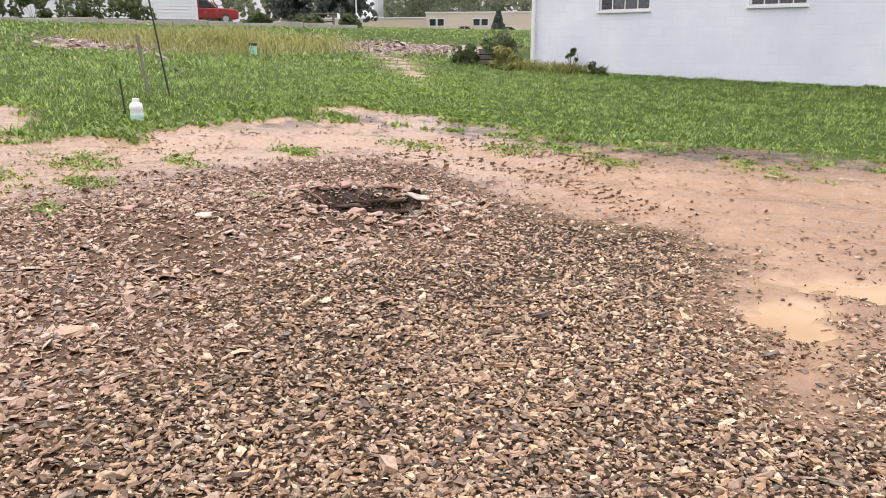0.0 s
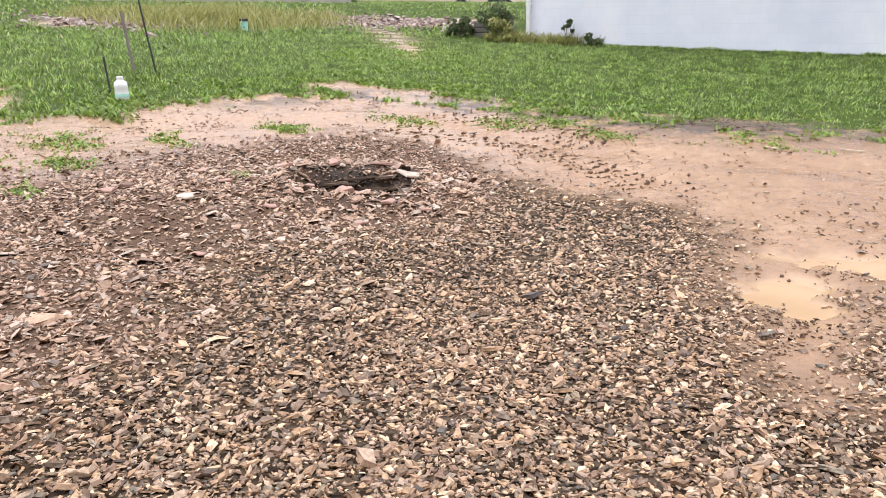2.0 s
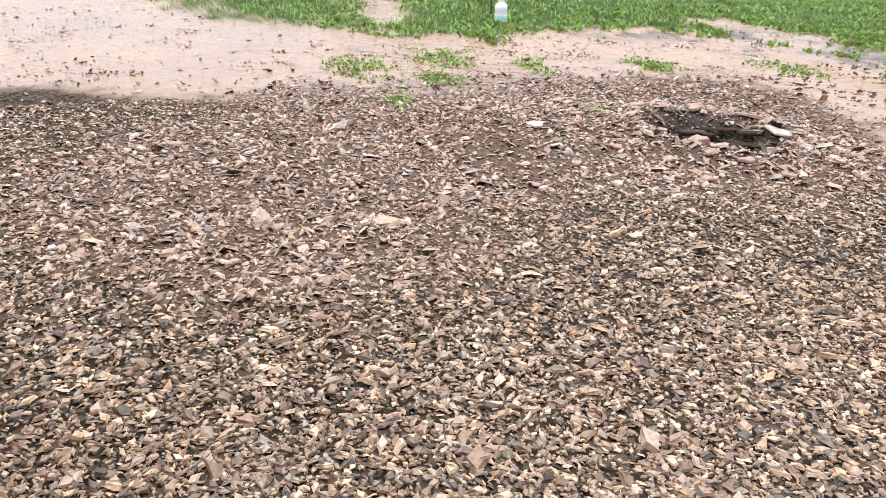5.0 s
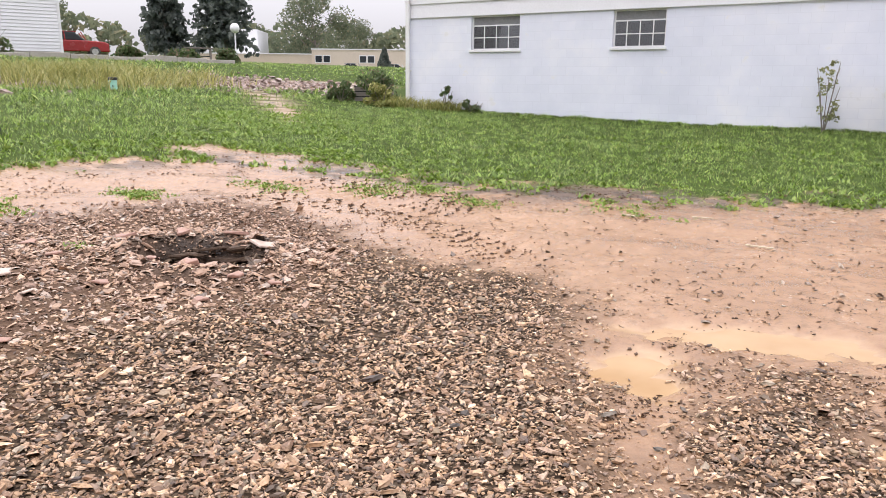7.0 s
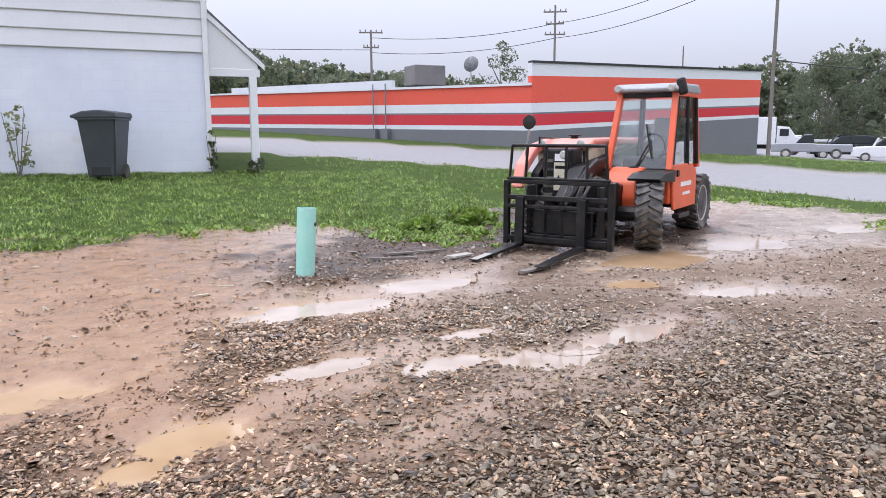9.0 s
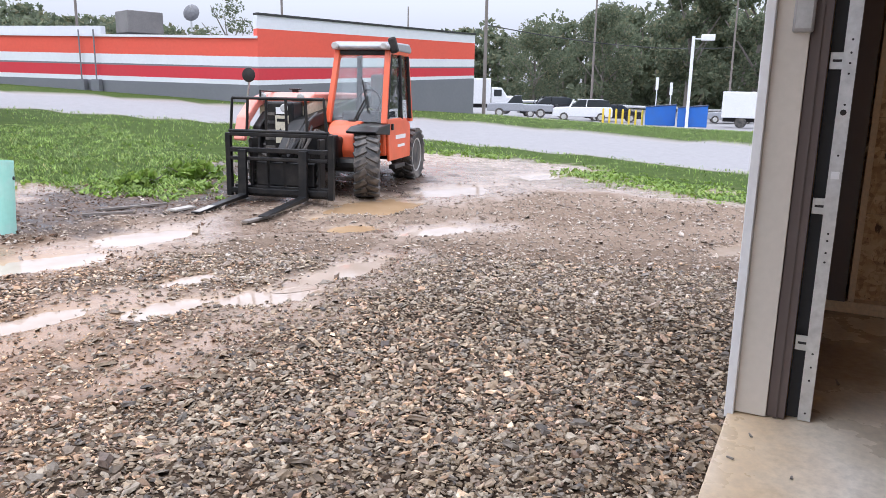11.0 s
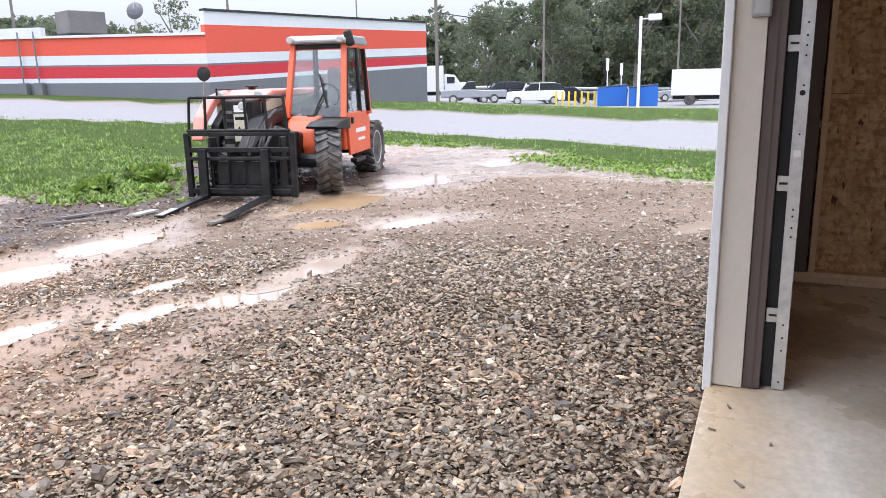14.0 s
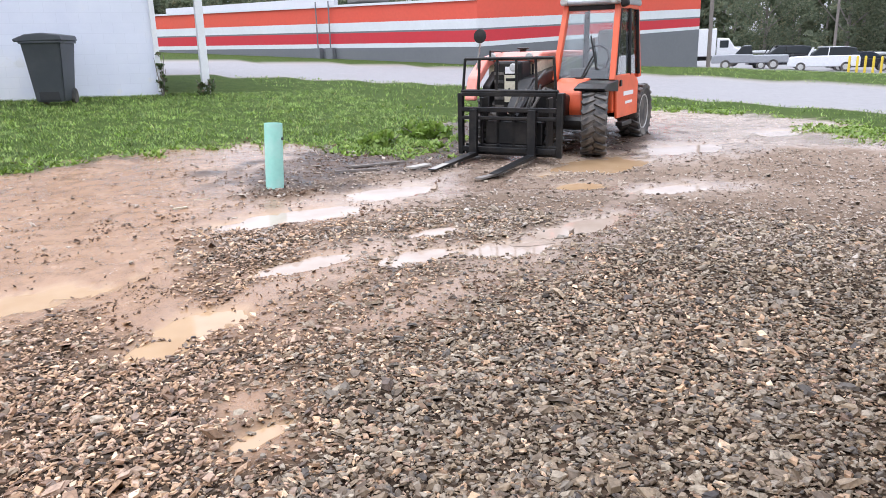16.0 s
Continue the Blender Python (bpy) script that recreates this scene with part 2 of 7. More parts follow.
def _solve():
    k = KNOTS[:, :2]
    n = len(k)
    a = np.zeros((n + 3, n + 3))
    a[:n, :n] = _tps(((k[:, None] - k[None]) ** 2).sum(2)) + np.eye(n) * 2.0
    a[:n, n], a[:n, n + 1:] = 1, k
    a[n, :n], a[n + 1:, :n] = 1, k.T
    return np.linalg.solve(a, np.r_[KNOTS[:, 2], 0, 0, 0])


WEIGHTS = _solve()


def lie(x, y):
    """Smooth height of the land at arrays x, y."""
    x, y = np.atleast_1d(np.asarray(x, float)), np.atleast_1d(np.asarray(y, float))
    r = np.hypot(x, y)
    s = np.where(r > 85, 85 / np.maximum(r, 1), 1.0)
    p = np.stack([x * s, y * s], -1)
    out = np.full(p.shape[:-1], WEIGHTS[-3]) + p @ WEIGHTS[-2:]
    for (kx, ky, _), w in zip(KNOTS, WEIGHTS):
        out = out + w * _tps((p[..., 0] - kx) ** 2 + (p[..., 1] - ky) ** 2)
    return out


def lie1(x, y):
    return float(lie([x], [y])[0])
# ---- ground: one sheet to the horizon ----
def seg_dist(x, y, pts):
    """Distance from x, y to a polyline."""
    best = np.full(np.shape(x), 1e9)
    for (ax, ay), (bx, by) in zip(pts[:-1], pts[1:]):
        dx, dy = bx - ax, by - ay
        t = np.clip(((x - ax) * dx + (y - ay) * dy) / (dx * dx + dy * dy), 0, 1)
        best = np.minimum(best, np.hypot(x - ax - t * dx, y - ay - t * dy))
    return best


def inside(x, y, pts):
    r = np.zeros(np.shape(x), bool)
    for (ax, ay), (bx, by) in zip(pts, pts[1:] + pts[:1]):
        if ay != by:
            r ^= ((ay > y) != (by > y)) & (x < (bx - ax) * (y - ay) / (by - ay) + ax)
    return r


def signed(x, y, pts):
    """Positive inside the outline."""
    d = seg_dist(x, y, pts + pts[:1])
    return np.where(inside(x, y, pts), d, -d)


_rng = np.random.default_rng(7)
_WAVES = [(_rng.normal(0, 1, 2), _rng.uniform(0, 6.28)) for _ in range(24)]


def rough(x, y, scale):
    """Cheap smooth noise, about -1 to 1."""
    out = np.zeros(np.shape(x))
    for i, ((a, b), p) in enumerate(_WAVES):
        k = scale * (1 + i * 0.17)
        out = out + np.sin((a * x + b * y) * k + p + 1.7 * np.sin((b * x - a * y) * k * 0.6 + 2 * p)) / (1 + 0.12 * i)
    return out / 4.5


ROAD = [(21, -60), (20.5, -20), (20, 2), (19.3, 10), (17, 16), (12, 21.8), (6, 27), (-3, 34), (-20, 46)]
GRASS = [(-60, -8), (-12, 0.6), (-9.9, 3.2), (-9.3, 4.4), (-8.9, 6.3), (-8.4, 7.2), (-7.3, 8.0), (-6.2, 8.2), (-5.2, 8.5), (-4.2, 8.4), (-2.5, 9.15), (-0.85, 9.75),
         (0.5, 10.2), (2.6, 10.4), (3.6, 9.5), (4.6, 9.3), (6.3, 11.2), (8.5, 12.6), (10.5, 11.8), (11.8, 10.3), (12.8, 8.6), (11.3, 7.3), (11.1, 5.8), (10.8, 4.0), (12.5, 2.0), (13, -30),
         (120, -60), (120, 120), (-120, 120), (-120, -8)]
GRAVEL = [(-6.9, 2.0), (-6.8, 2.9), (-6.9, 3.7), (-6.9, 4.8), (-6.6, 5.8), (-5.6, 6.2), (-4.5, 5.9), (-3.4, 5.6), (-2.3, 5.55), (-1.85, 5.2), (-1.5, 4.6), (-1.25, 4.0), (-1.0, 3.75), (-0.78, 3.75),
          (-0.68, 4.7), (0.0, 4.65), (0.28, 4.05), (0.9, 4.05), (0.75, 4.6), (0.8, 5.6), (1.3, 6.9), (2.2, 7.9), (3.6, 8.0), (5.6, 7.6), (7.4, 8.4), (8.8, 7.6), (10, 6.2), (10.6, 4), (12.2, 1.5), (12, -20), (-12, -20), (-9, -4)]
SHALE = [(-7.3, 1.2), (-7.0, 4.8), (-6.5, 6.0), (-5.2, 6.2), (-4.0, 5.4), (-3.6, 4.4), (-4.2, 3.2), (-3.6, 2.0), (-3.0, 0.8), (-5, -1.5)]
MUDSTRIPS = [([(1.6, 6.5), (4.2, 7.0)], 0.5), ([(0.6, 4.2), (2.0, 4.95), (3.0, 4.5), (4.6, 4.95)], 0.28), ([(1.4, 3.6), (3.0, 4.2)], 0.22),
             ([(7.0, 7.4), (12.0, 8.0)], 0.8), ([(11.0, 5.0), (12.5, 5.4)], 0.7), ([(-0.85, 4.2), (-0.75, 3.1)], 0.09), ([(0.65, 3.0), (0.5, 2.7)], 0.03), ([(4.6, 6.2), (6.5, 5.4)], 0.3)]
BARE = [([(-10.5, 3.5), (-11.5, 3.8)], 0.35), ([(-10.2, 11.5), (-13.5, 14.5), (-20, 19)], 0.1), ([(-21, 10.5), (-19.5, 14)], 1.6), ([(-19, 17), (-16.5, 20)], 1.7), ([(-8.8, 7.8), (-6.2, 8.4)], 0.3)]
# centre, half length, half width, turn, depth
PUDDLES = [(-0.93, 4.12, 0.20, 0.13, 100, 1.0), (-1.12, 4.32, 0.26, 0.2, 60, 0.8), (-0.5, 5.12, 0.62, 0.17, 12, 0.9), (0.6, 4.22, 0.27, 0.17, 25, 1.0), (0.33, 3.93, 0.2, 0.13, 20, 0.9),
           (1.5, 4.97, 0.42, 0.13, 8, 1.0), (2.35, 4.72, 0.30, 0.16, -5, 1.0), (3.0, 4.55, 0.36, 0.18, -8, 1.0), (3.9, 4.8, 0.55, 0.16, 12, 0.9), (2.75, 5.3, 0.25, 0.12, 10, 0.8),
           (3.15, 6.95, 0.5, 0.2, 12, 1.0), (1.9, 6.4, 0.7, 0.2, 8, 0.9), (6.1, 7.25, 0.8, 0.36, 10, 1.0), (5.13, 6.25, 0.26, 0.16, 0, 1.0), (5.8, 5.6, 0.42, 0.16, -10, 1.0),
           (8.1, 7.6, 0.8, 0.3, 5, 0.9), (10.6, 8.05, 0.6, 0.3, 5, 0.9), (12.0, 8.1, 0.5, 0.3, 0, 0.9), (11.8, 5.25, 0.4, 0.2, 0, 0.8), (7.5, 3.05, 0.35, 0.12, 0, 0.8), (0.55, 2.72, 0.13, 0.06, 20, 0.7)]
SOIL = [(1.9, 7.5), (2.5, 7.3), (3.2, 7.7), (4.4, 7.6), (5.5, 8.2), (7.0, 8.0), (8.2, 8.3), (9, 9.2), (8.6, 10.8), (6, 11.6), (4.4, 10), (3.2, 9.6), (2.0, 8.6)]
HOLE = (-4.94, 4.52)


def puddle_dip(x, y):
    d = np.zeros(np.shape(x))
    warp = 0.3 * rough(x, y, 3.0) + 0.32 * rough(x + 5, y, 9.0) + 0.22 * rough(x, y + 5, 20.0)
    for cx, cy, a, b, turn, deep in PUDDLES:
        c, s = math.cos(radians(turn)), math.sin(radians(turn))
        u, v = ((x - cx) * c + (y - cy) * s) / a, (-(x - cx) * s + (y - cy) * c) / b
        d = np.maximum(d, deep * np.clip(1.6 - np.sqrt(u * u + v * v) - warp, 0, 1))
    return d


def height(x, y):
    """Ground with its small relief."""
    z = lie(x, y)
    near = np.clip(1.5 - np.hypot(x, y) / 22, 0, 1)
    z = z + near * (0.012 * rough(x, y, 1.3) + 0.007 * rough(x + 9, y, 5.0))
    mud = np.clip(-signed(x, y, GRAVEL) / 0.5, 0, 1) * np.clip(-signed(x, y, GRASS) / 0.5, 0, 1)
    z = z + mud * 0.010 * rough(x, y + 4, 14.0)
    z = z - 0.055 * puddle_dip(x, y) * near
    # wheel ruts pressed into the mud
    for pts in ([(-7.5, 7.0), (-5.2, 7.2), (-3.2, 7.1), (-1.0, 7.6)], [(-8.6, 4.3), (-6.9, 6.4), (-4.4, 7.0), (-3.2, 6.5)]):
        d = seg_dist(x, y, pts)
        z = z - 0.02 * np.exp(-(d / 0.28) ** 2) + 0.012 * np.exp(-((d - 0.45) / 0.15) ** 2)
    d = seg_dist(x, y, [(-6.4, 7.25), (-4.4, 7.0), (-3.2, 6.5), (-2.2, 6.3)])
    z = z + 0.022 * np.sin((x * 0.93 - y * 0.36 + 0.25 * np.abs(d)) * 2 * np.pi / 0.19) * np.exp(-(d / 0.24) ** 4) * np.clip(0.6 + rough(x, y, 1.1), 0, 1)
    hx, hy = x - HOLE[0], y - HOLE[1]
    u, v = hx * 0.86 + hy * 0.5, -hx * 0.5 + hy * 0.86
    u, v = u + 0.07 * rough(x, y, 7.0), v + 0.05 * rough(x + 3, y, 8.0)
    z = z - 0.45 * np.exp(-((u / 0.47) ** 2 + (v / 0.33) ** 2) ** 3) + 0.06 * np.exp(-((np.hypot(u / 0.6, v / 0.42) - 1.25) / 0.4) ** 2)
    d = np.hypot(x + 5.6, y - 3.0)
    z = z + 0.10 * np.exp(-(d / 0.9) ** 2)
    road = seg_dist(x, y, ROAD)
    z = np.where(road < 5, z - 0.05 * np.clip((4.3 - road) / 0.3, 0, 1), z)
    # the yard drops under the garage slab
    w = np.clip(((-x * 0.309 + y * 0.951) - 0.3) / 0.3, 0, 1)
    return z * 1.0 - (1 - w) * 0.04


def height1(x, y):
    return float(height(np.array([x]), np.array([y]))[0])


def axis(fine_lo, fine_hi, step, lo, hi, growth=1.13):
    a = list(np.arange(fine_lo, fine_hi, step))
    s = step
    while a[-1] < hi:
        s *= growth
        a.append(a[-1] + s)
    s, b = step, [fine_lo]
    while b[-1] > lo:
        s *= growth
        b.append(b[-1] - s)
    return np.array(b[:0:-1] + a)


def smooth(v, lo, hi):
    t = np.clip((v - lo) / (hi - lo), 0, 1)
    return t * t * (3 - 2 * t)


def zones(x, y):
    n1, n2 = rough(x, y, 1.6), rough(x + 31, y - 7, 6.0)
    grass = smooth(signed(x, y, GRASS) + 0.45 * n1 + 0.4 * n2, -0.3, 0.4)
    for pts, w in BARE:
        grass = grass * smooth(seg_dist(x, y, pts) + 0.25 * n1 + 0.2 * n2 - w, -0.2, 0.4)
    gravel = smooth(signed(x, y, GRAVEL) + 0.2 * n1 + 0.2 * n2, -0.25, 0.4)
    for pts, w in MUDSTRIPS:
        gravel = gravel * smooth(seg_dist(x, y, pts) + 0.2 * n1 + 0.2 * n2 - w, -0.3, 0.35)
    road = smooth(4.1 - seg_dist(x, y, ROAD) + 0.1 * n1, -0.1, 0.15)
    lot = smooth(signed(x, y, [(36, 18), (31, 26), (34, 32), (60, 75), (110, 60), (90, 10), (50, 12)]), -0.5, 0.5)
    shale = smooth(signed(x, y, SHALE) + 0.4 * n1 + 0.3 * n2, -0.3, 0.4)
    road = np.maximum(road, lot)
    grass = grass * (1 - road)
    return grass, gravel * (1 - grass), road, shale


def edge_dirt(x, y):
    """Dark loose dirt along the lawn's edge."""
    d = seg_dist(x, y, GRASS[4:13])
    return np.exp(-(d / 0.55) ** 2) * smooth(rough(x, y, 3.0) + 0.7 * rough(x, y + 9, 9.0), -0.35, 0.3)


def build_ground():
    xs, ys = axis(-8.5, 9.0, 0.055, -1500, 1500), axis(0.0, 10.0, 0.055, -1500, 1500)
    gx, gy = np.meshgrid(xs, ys)
    fx, fy = gx.ravel(), gy.ravel()
    z = height(fx, fy)
    nx, ny = len(xs), len(ys)
    i = np.arange(nx * ny).reshape(ny, nx)
    faces = np.stack([i[:-1, :-1], i[:-1, 1:], i[1:, 1:], i[1:, :-1]], -1).reshape(-1, 4)
    me = bpy.data.meshes.new("ground")
    me.vertices.add(nx * ny)
    me.vertices.foreach_set("co", np.stack([fx, fy, z], -1).ravel())
    me.loops.add(faces.size)
    me.loops.foreach_set("vertex_index", faces.ravel().astype(np.int32))
    me.polygons.add(len(faces))
    me.polygons.foreach_set("loop_start", np.arange(0, faces.size, 4, dtype=np.int32))
    me.polygons.foreach_set("use_smooth", np.ones(len(faces), bool))
    me.update()
    me.validate()
    g, v, r, s = zones(fx, fy)
    col = me.color_attributes.new("zone", "FLOAT_COLOR", "POINT")
    col.data.foreach_set("color", np.stack([g, v, r, s], -1).ravel())
    soil = me.attributes.new("soil", "FLOAT", "POINT")
    soil.data.foreach_set("value", np.maximum(smooth(signed(fx, fy, SOIL) + 0.5 * rough(fx, fy, 1.5) + 0.3 * rough(fx, fy, 5.0), -0.3, 0.5), np.maximum(np.exp(-(np.hypot(fx - HOLE[0], fy - HOLE[1]) / 0.6) ** 4), 0.75 * edge_dirt(fx, fy))))
    wet = me.attributes.new("wet", "FLOAT", "POINT")
    wet.data.foreach_set("value", smooth(puddle_dip(fx, fy), 0.08, 0.62))
    ob = new("ground", me)
    me.materials.append(ground_material())
    return tagged(ob, "wet muddy yard with gravel, puddles and rough lawn", "ground", kind="structure")


def ground_material():
    m, n, l, b = material("yard", 0.6)
    at = n.new("ShaderNodeAttribute")
    at.attribute_name = "zone"
    sep = n.new("ShaderNodeSeparateColor")
    l.new(at.outputs["Color"], sep.inputs[0])
    big, mid, fine = noise_tex(n, l, 0.5, 6), noise_tex(n, l, 5, 6), noise_tex(n, l, 45, 5)
    clot = noise_tex(n, l, 16, 6)
    patch = ramp(n, [(0.50, (0, 0, 0)), (0.62, (0.4, 0.4, 0.4))])
    l.new(mix(n, l, 0.35, clot.outputs["Fac"], mid.outputs["Fac"]), patch.inputs[0])
    mud = ramp(n, [(0.3, (0.20, 0.112, 0.060)), (0.48, (0.315, 0.185, 0.103)), (0.66, (0.40, 0.25, 0.148))])
    l.new(mix(n, l, 0.45, big.outputs["Fac"], mid.outputs["Fac"]), mud.inputs[0])
    vor = n.new("ShaderNodeTexVoronoi")
    vor.inputs["Scale"].default_value = 38
    tc = n.new("ShaderNodeTexCoord")
    l.new(tc.outputs["Object"], vor.inputs["Vector"])
    vs = n.new("ShaderNodeSeparateColor")
    l.new(vor.outputs["Color"], vs.inputs[0])
    # grit bed near-black: shade in the gaps between stones is painted in
    gap_grit = ramp(n, [(0.0, (0.016, 0.011, 0.008)), (0.45, (0.045, 0.031, 0.021)), (0.75, (0.11, 0.078, 0.053)), (1.0, (0.07, 0.055, 0.043))])
    l.new(vs.outputs[0], gap_grit.inputs[0])
    # turf darkened: shade between the blades is put into this colour
    shaded_turf = ramp(n, [(0.3, (0.026, 0.042, 0.009)), (0.5, (0.05, 0.078, 0.016)), (0.7, (0.095, 0.12, 0.03))])
    l.new(mix(n, l, 0.5, mid.outputs["Fac"], fine.outputs["Fac"]), shaded_turf.inputs[0])
    tar = ramp(n, [(0.3, (0.23, 0.22, 0.22)), (0.7, (0.275, 0.263, 0.263))])
    l.new(mid.outputs["Fac"], tar.inputs[0])
    # orange clay on the west side, greyer silt to the east
    place = n.new("ShaderNodeTexCoord")
    xyz = n.new("ShaderNodeSeparateXYZ")
    l.new(place.outputs["Object"], xyz.inputs[0])
    east = n.new("ShaderNodeMapRange")
    east.inputs["From Min"].default_value, east.inputs["From Max"].default_value = 0.8, 3.6
    l.new(xyz.outputs[0], east.inputs["Value"])
    silt = ramp(n, [(0.3, (0.15, 0.10, 0.073)), (0.48, (0.29, 0.215, 0.16)), (0.66, (0.39, 0.30, 0.235))])
    l.new(mix(n, l, 0.45, big.outputs["Fac"], mid.outputs["Fac"]), silt.inputs[0])
    clay = mix(n, l, east.outputs[0], mud.outputs[0], silt.outputs[0])
    wetmud = mix(n, l, patch.outputs[0], clay, (0.135, 0.085, 0.055))
    red = mix(n, l, at.outputs["Alpha"], wetmud, (0.18, 0.112, 0.078))
    so = n.new("ShaderNodeAttribute")
    so.attribute_name = "soil"
    earth = ramp(n, [(0.35, (0.026, 0.017, 0.012)), (0.65, (0.12, 0.082, 0.06))])
    l.new(mid.outputs["Fac"], earth.inputs[0])
    red = mix(n, l, so.outputs["Fac"], red, earth.outputs[0])
    loose = n.new("ShaderNodeMath")
    loose.operation = "MULTIPLY_ADD"
    l.new(at.outputs["Alpha"], loose.inputs[0])
    loose.inputs[1].default_value, loose.inputs[2].default_value = -0.45, 1.0
    stony = n.new("ShaderNodeMath")
    stony.operation = "MULTIPLY"
    l.new(sep.outputs[1], stony.inputs[0])
    l.new(loose.outputs[0], stony.inputs[1])
    # silt washed over the thinner gravel further out
    out = n.new("ShaderNodeVectorMath")
    out.operation = "DOT_PRODUCT"
    l.new(place.outputs["Object"], out.inputs[0])
    out.inputs[1].default_value = (0.75, 0.66, 0)
    silted = n.new("ShaderNodeMapRange")
    silted.inputs["From Min"].default_value, silted.inputs["From Max"].default_value = 5.0, 8.0
    silted.inputs["To Min"].default_value, silted.inputs["To Max"].default_value = 1.0, 0.3
    l.new(out.outputs["Value"], silted.inputs["Value"])
    bed = n.new("ShaderNodeMath")
    bed.operation = "MULTIPLY"
    l.new(stony.outputs[0], bed.inputs[0])
    l.new(silted.outputs[0], bed.inputs[1])
    c = mix(n, l, bed.outputs[0], red, gap_grit.outputs[0])
    c = mix(n, l, so.outputs["Fac"], c, earth.outputs[0])
    c = mix(n, l, sep.outputs[0], c, shaded_turf.outputs[0])
    c = mix(n, l, sep.outputs[2], c, tar.outputs[0])
    wf = n.new("ShaderNodeAttribute")
    wf.attribute_name = "wet"
    silty = mix(n, l, east.outputs[0], (0.42, 0.275, 0.15), (0.37, 0.285, 0.21))
    c = mix(n, l, wf.outputs["Fac"], c, silty)
    l.new(c, b.inputs["Base Color"])
    wet = ramp(n, [(0.42, (0.06, 0.06, 0.06)), (0.64, (0.42, 0.42, 0.42))])
    l.new(mix(n, l, 0.5, big.outputs["Fac"], mid.outputs["Fac"]), wet.inputs[0])
    ro = mix(n, l, sep.outputs[1], wet.outputs[0], (0.9, 0.9, 0.9))
    puddled = ramp(n, [(0.38, (0.08, 0.08, 0.08)), (0.5, (0.6, 0.6, 0.6))])
    l.new(mix(n, l, 0.3, mid.outputs["Fac"], clot.outputs["Fac"]), puddled.inputs[0])
    ro = mix(n, l, so.outputs["Fac"], ro, puddled.outputs[0])
    ro = mix(n, l, sep.outputs[0], ro, (0.9, 0.9, 0.9))
    ro = mix(n, l, sep.outputs[2], ro, (0.6, 0.6, 0.6))
    film = n.new("ShaderNodeAttribute")
    film.attribute_name = "wet"
    ro = mix(n, l, film.outputs["Fac"], ro, (0.05, 0.05, 0.05))
    l.new(ro, b.inputs["Roughness"])
    gl = mix(n, l, sep.outputs[1], (0.5, 0.5, 0.5), (0.04, 0.04, 0.04))
    gl = mix(n, l, so.outputs["Fac"], gl, (0.3, 0.3, 0.3))
    gl = mix(n, l, sep.outputs[0], gl, (0.08, 0.08, 0.08))
    gl = mix(n, l, sep.outputs[2], gl, (0.25, 0.25, 0.25))
    l.new(gl, b.inputs["Specular IOR Level"])
    h = mix(n, l, 0.45, mix(n, l, 0.5, (0.5, 0.5, 0.5), clot.outputs["Fac"]), fine.outputs["Fac"])
    h = mix(n, l, sep.outputs[0], h, fine.outputs["Fac"])
    h = mix(n, l, sep.outputs[1], h, vor.outputs["Distance"])
    h = mix(n, l, film.outputs["Fac"], h, (0.5, 0.5, 0.5))
    bump(n, l, b, h, 0.5, 0.02)
    return m


ground = build_ground()


def mesh_object(name, verts, faces, mats, smooth_faces=False, slots=None):
    me = bpy.data.meshes.new(name)
    me.from_pydata([tuple(v) for v in verts], [], [tuple(f) for f in faces])
    for mm in (mats if isinstance(mats, (list, tuple)) else [mats]):
        me.materials.append(mm)
    if slots is not None:
        me.polygons.foreach_set("material_index", np.asarray(slots, np.int32))
    if smooth_faces:
        me.polygons.foreach_set("use_smooth", np.ones(len(me.polygons), bool))
    me.update()
    return new(name, me)
# ---- small builders ----
def thing(name, label, category, group="", at=(0, 0, 0), turn=0.0, kind=""):
    ob = new(name)
    ob.empty_display_size = 0.2
    ob.matrix_world = pose(*at, 0, 0, turn)
    return tagged(ob, label, category, group, kind)


def part(name, bm, mat, parent, label="", smooth_shade=False):
    me = bpy.data.meshes.new(name)
    bmesh.ops.recalc_face_normals(bm, faces=bm.faces)
    if smooth_shade:
        for f in bm.faces:
            f.smooth = True
    bm.to_mesh(me)
    bm.free()
    for mm in (mat if isinstance(mat, (list, tuple)) else [mat]):
        me.materials.append(mm)
    ob = new(name, me)
    ob.parent = parent
    return tagged(ob, label) if label else ob


def box(bm, x0, x1, y0, y1, z0, z1, bevel=0.0, m=None):
    r = bmesh.ops.create_cube(bm, size=1.0)
    vs = r["verts"]
    for v in vs:
        v.co = Vector(((x0 + x1) / 2 + v.co.x * (x1 - x0), (y0 + y1) / 2 + v.co.y * (y1 - y0), (z0 + z1) / 2 + v.co.z * (z1 - z0)))
    if m is not None:
        bmesh.ops.transform(bm, matrix=m, verts=vs)
    if bevel:
        es = list({e for v in vs for e in v.link_edges})
        bmesh.ops.bevel(bm, geom=es, offset=bevel, segments=2, affect="EDGES", profile=0.5)


def boxed(*a, **k):
    bm = bmesh.new()
    box(bm, *a, **k)
    return bm


def rod(bm, a, b, r0, r1=None, n=10):
    a, b = Vector(a), Vector(b)
    d = b - a
    res = bmesh.ops.create_cone(bm, cap_ends=True, segments=n, radius1=r0, radius2=r0 if r1 is None else r1, depth=d.length)
    bmesh.ops.transform(bm, matrix=Matrix.Translation((a + b) / 2) @ d.to_track_quat("Z", "Y").to_matrix().to_4x4(), verts=res["verts"])


def rods(*items, n=10):
    bm = bmesh.new()
    for it in items:
        rod(bm, *it, n=n)
    return bm


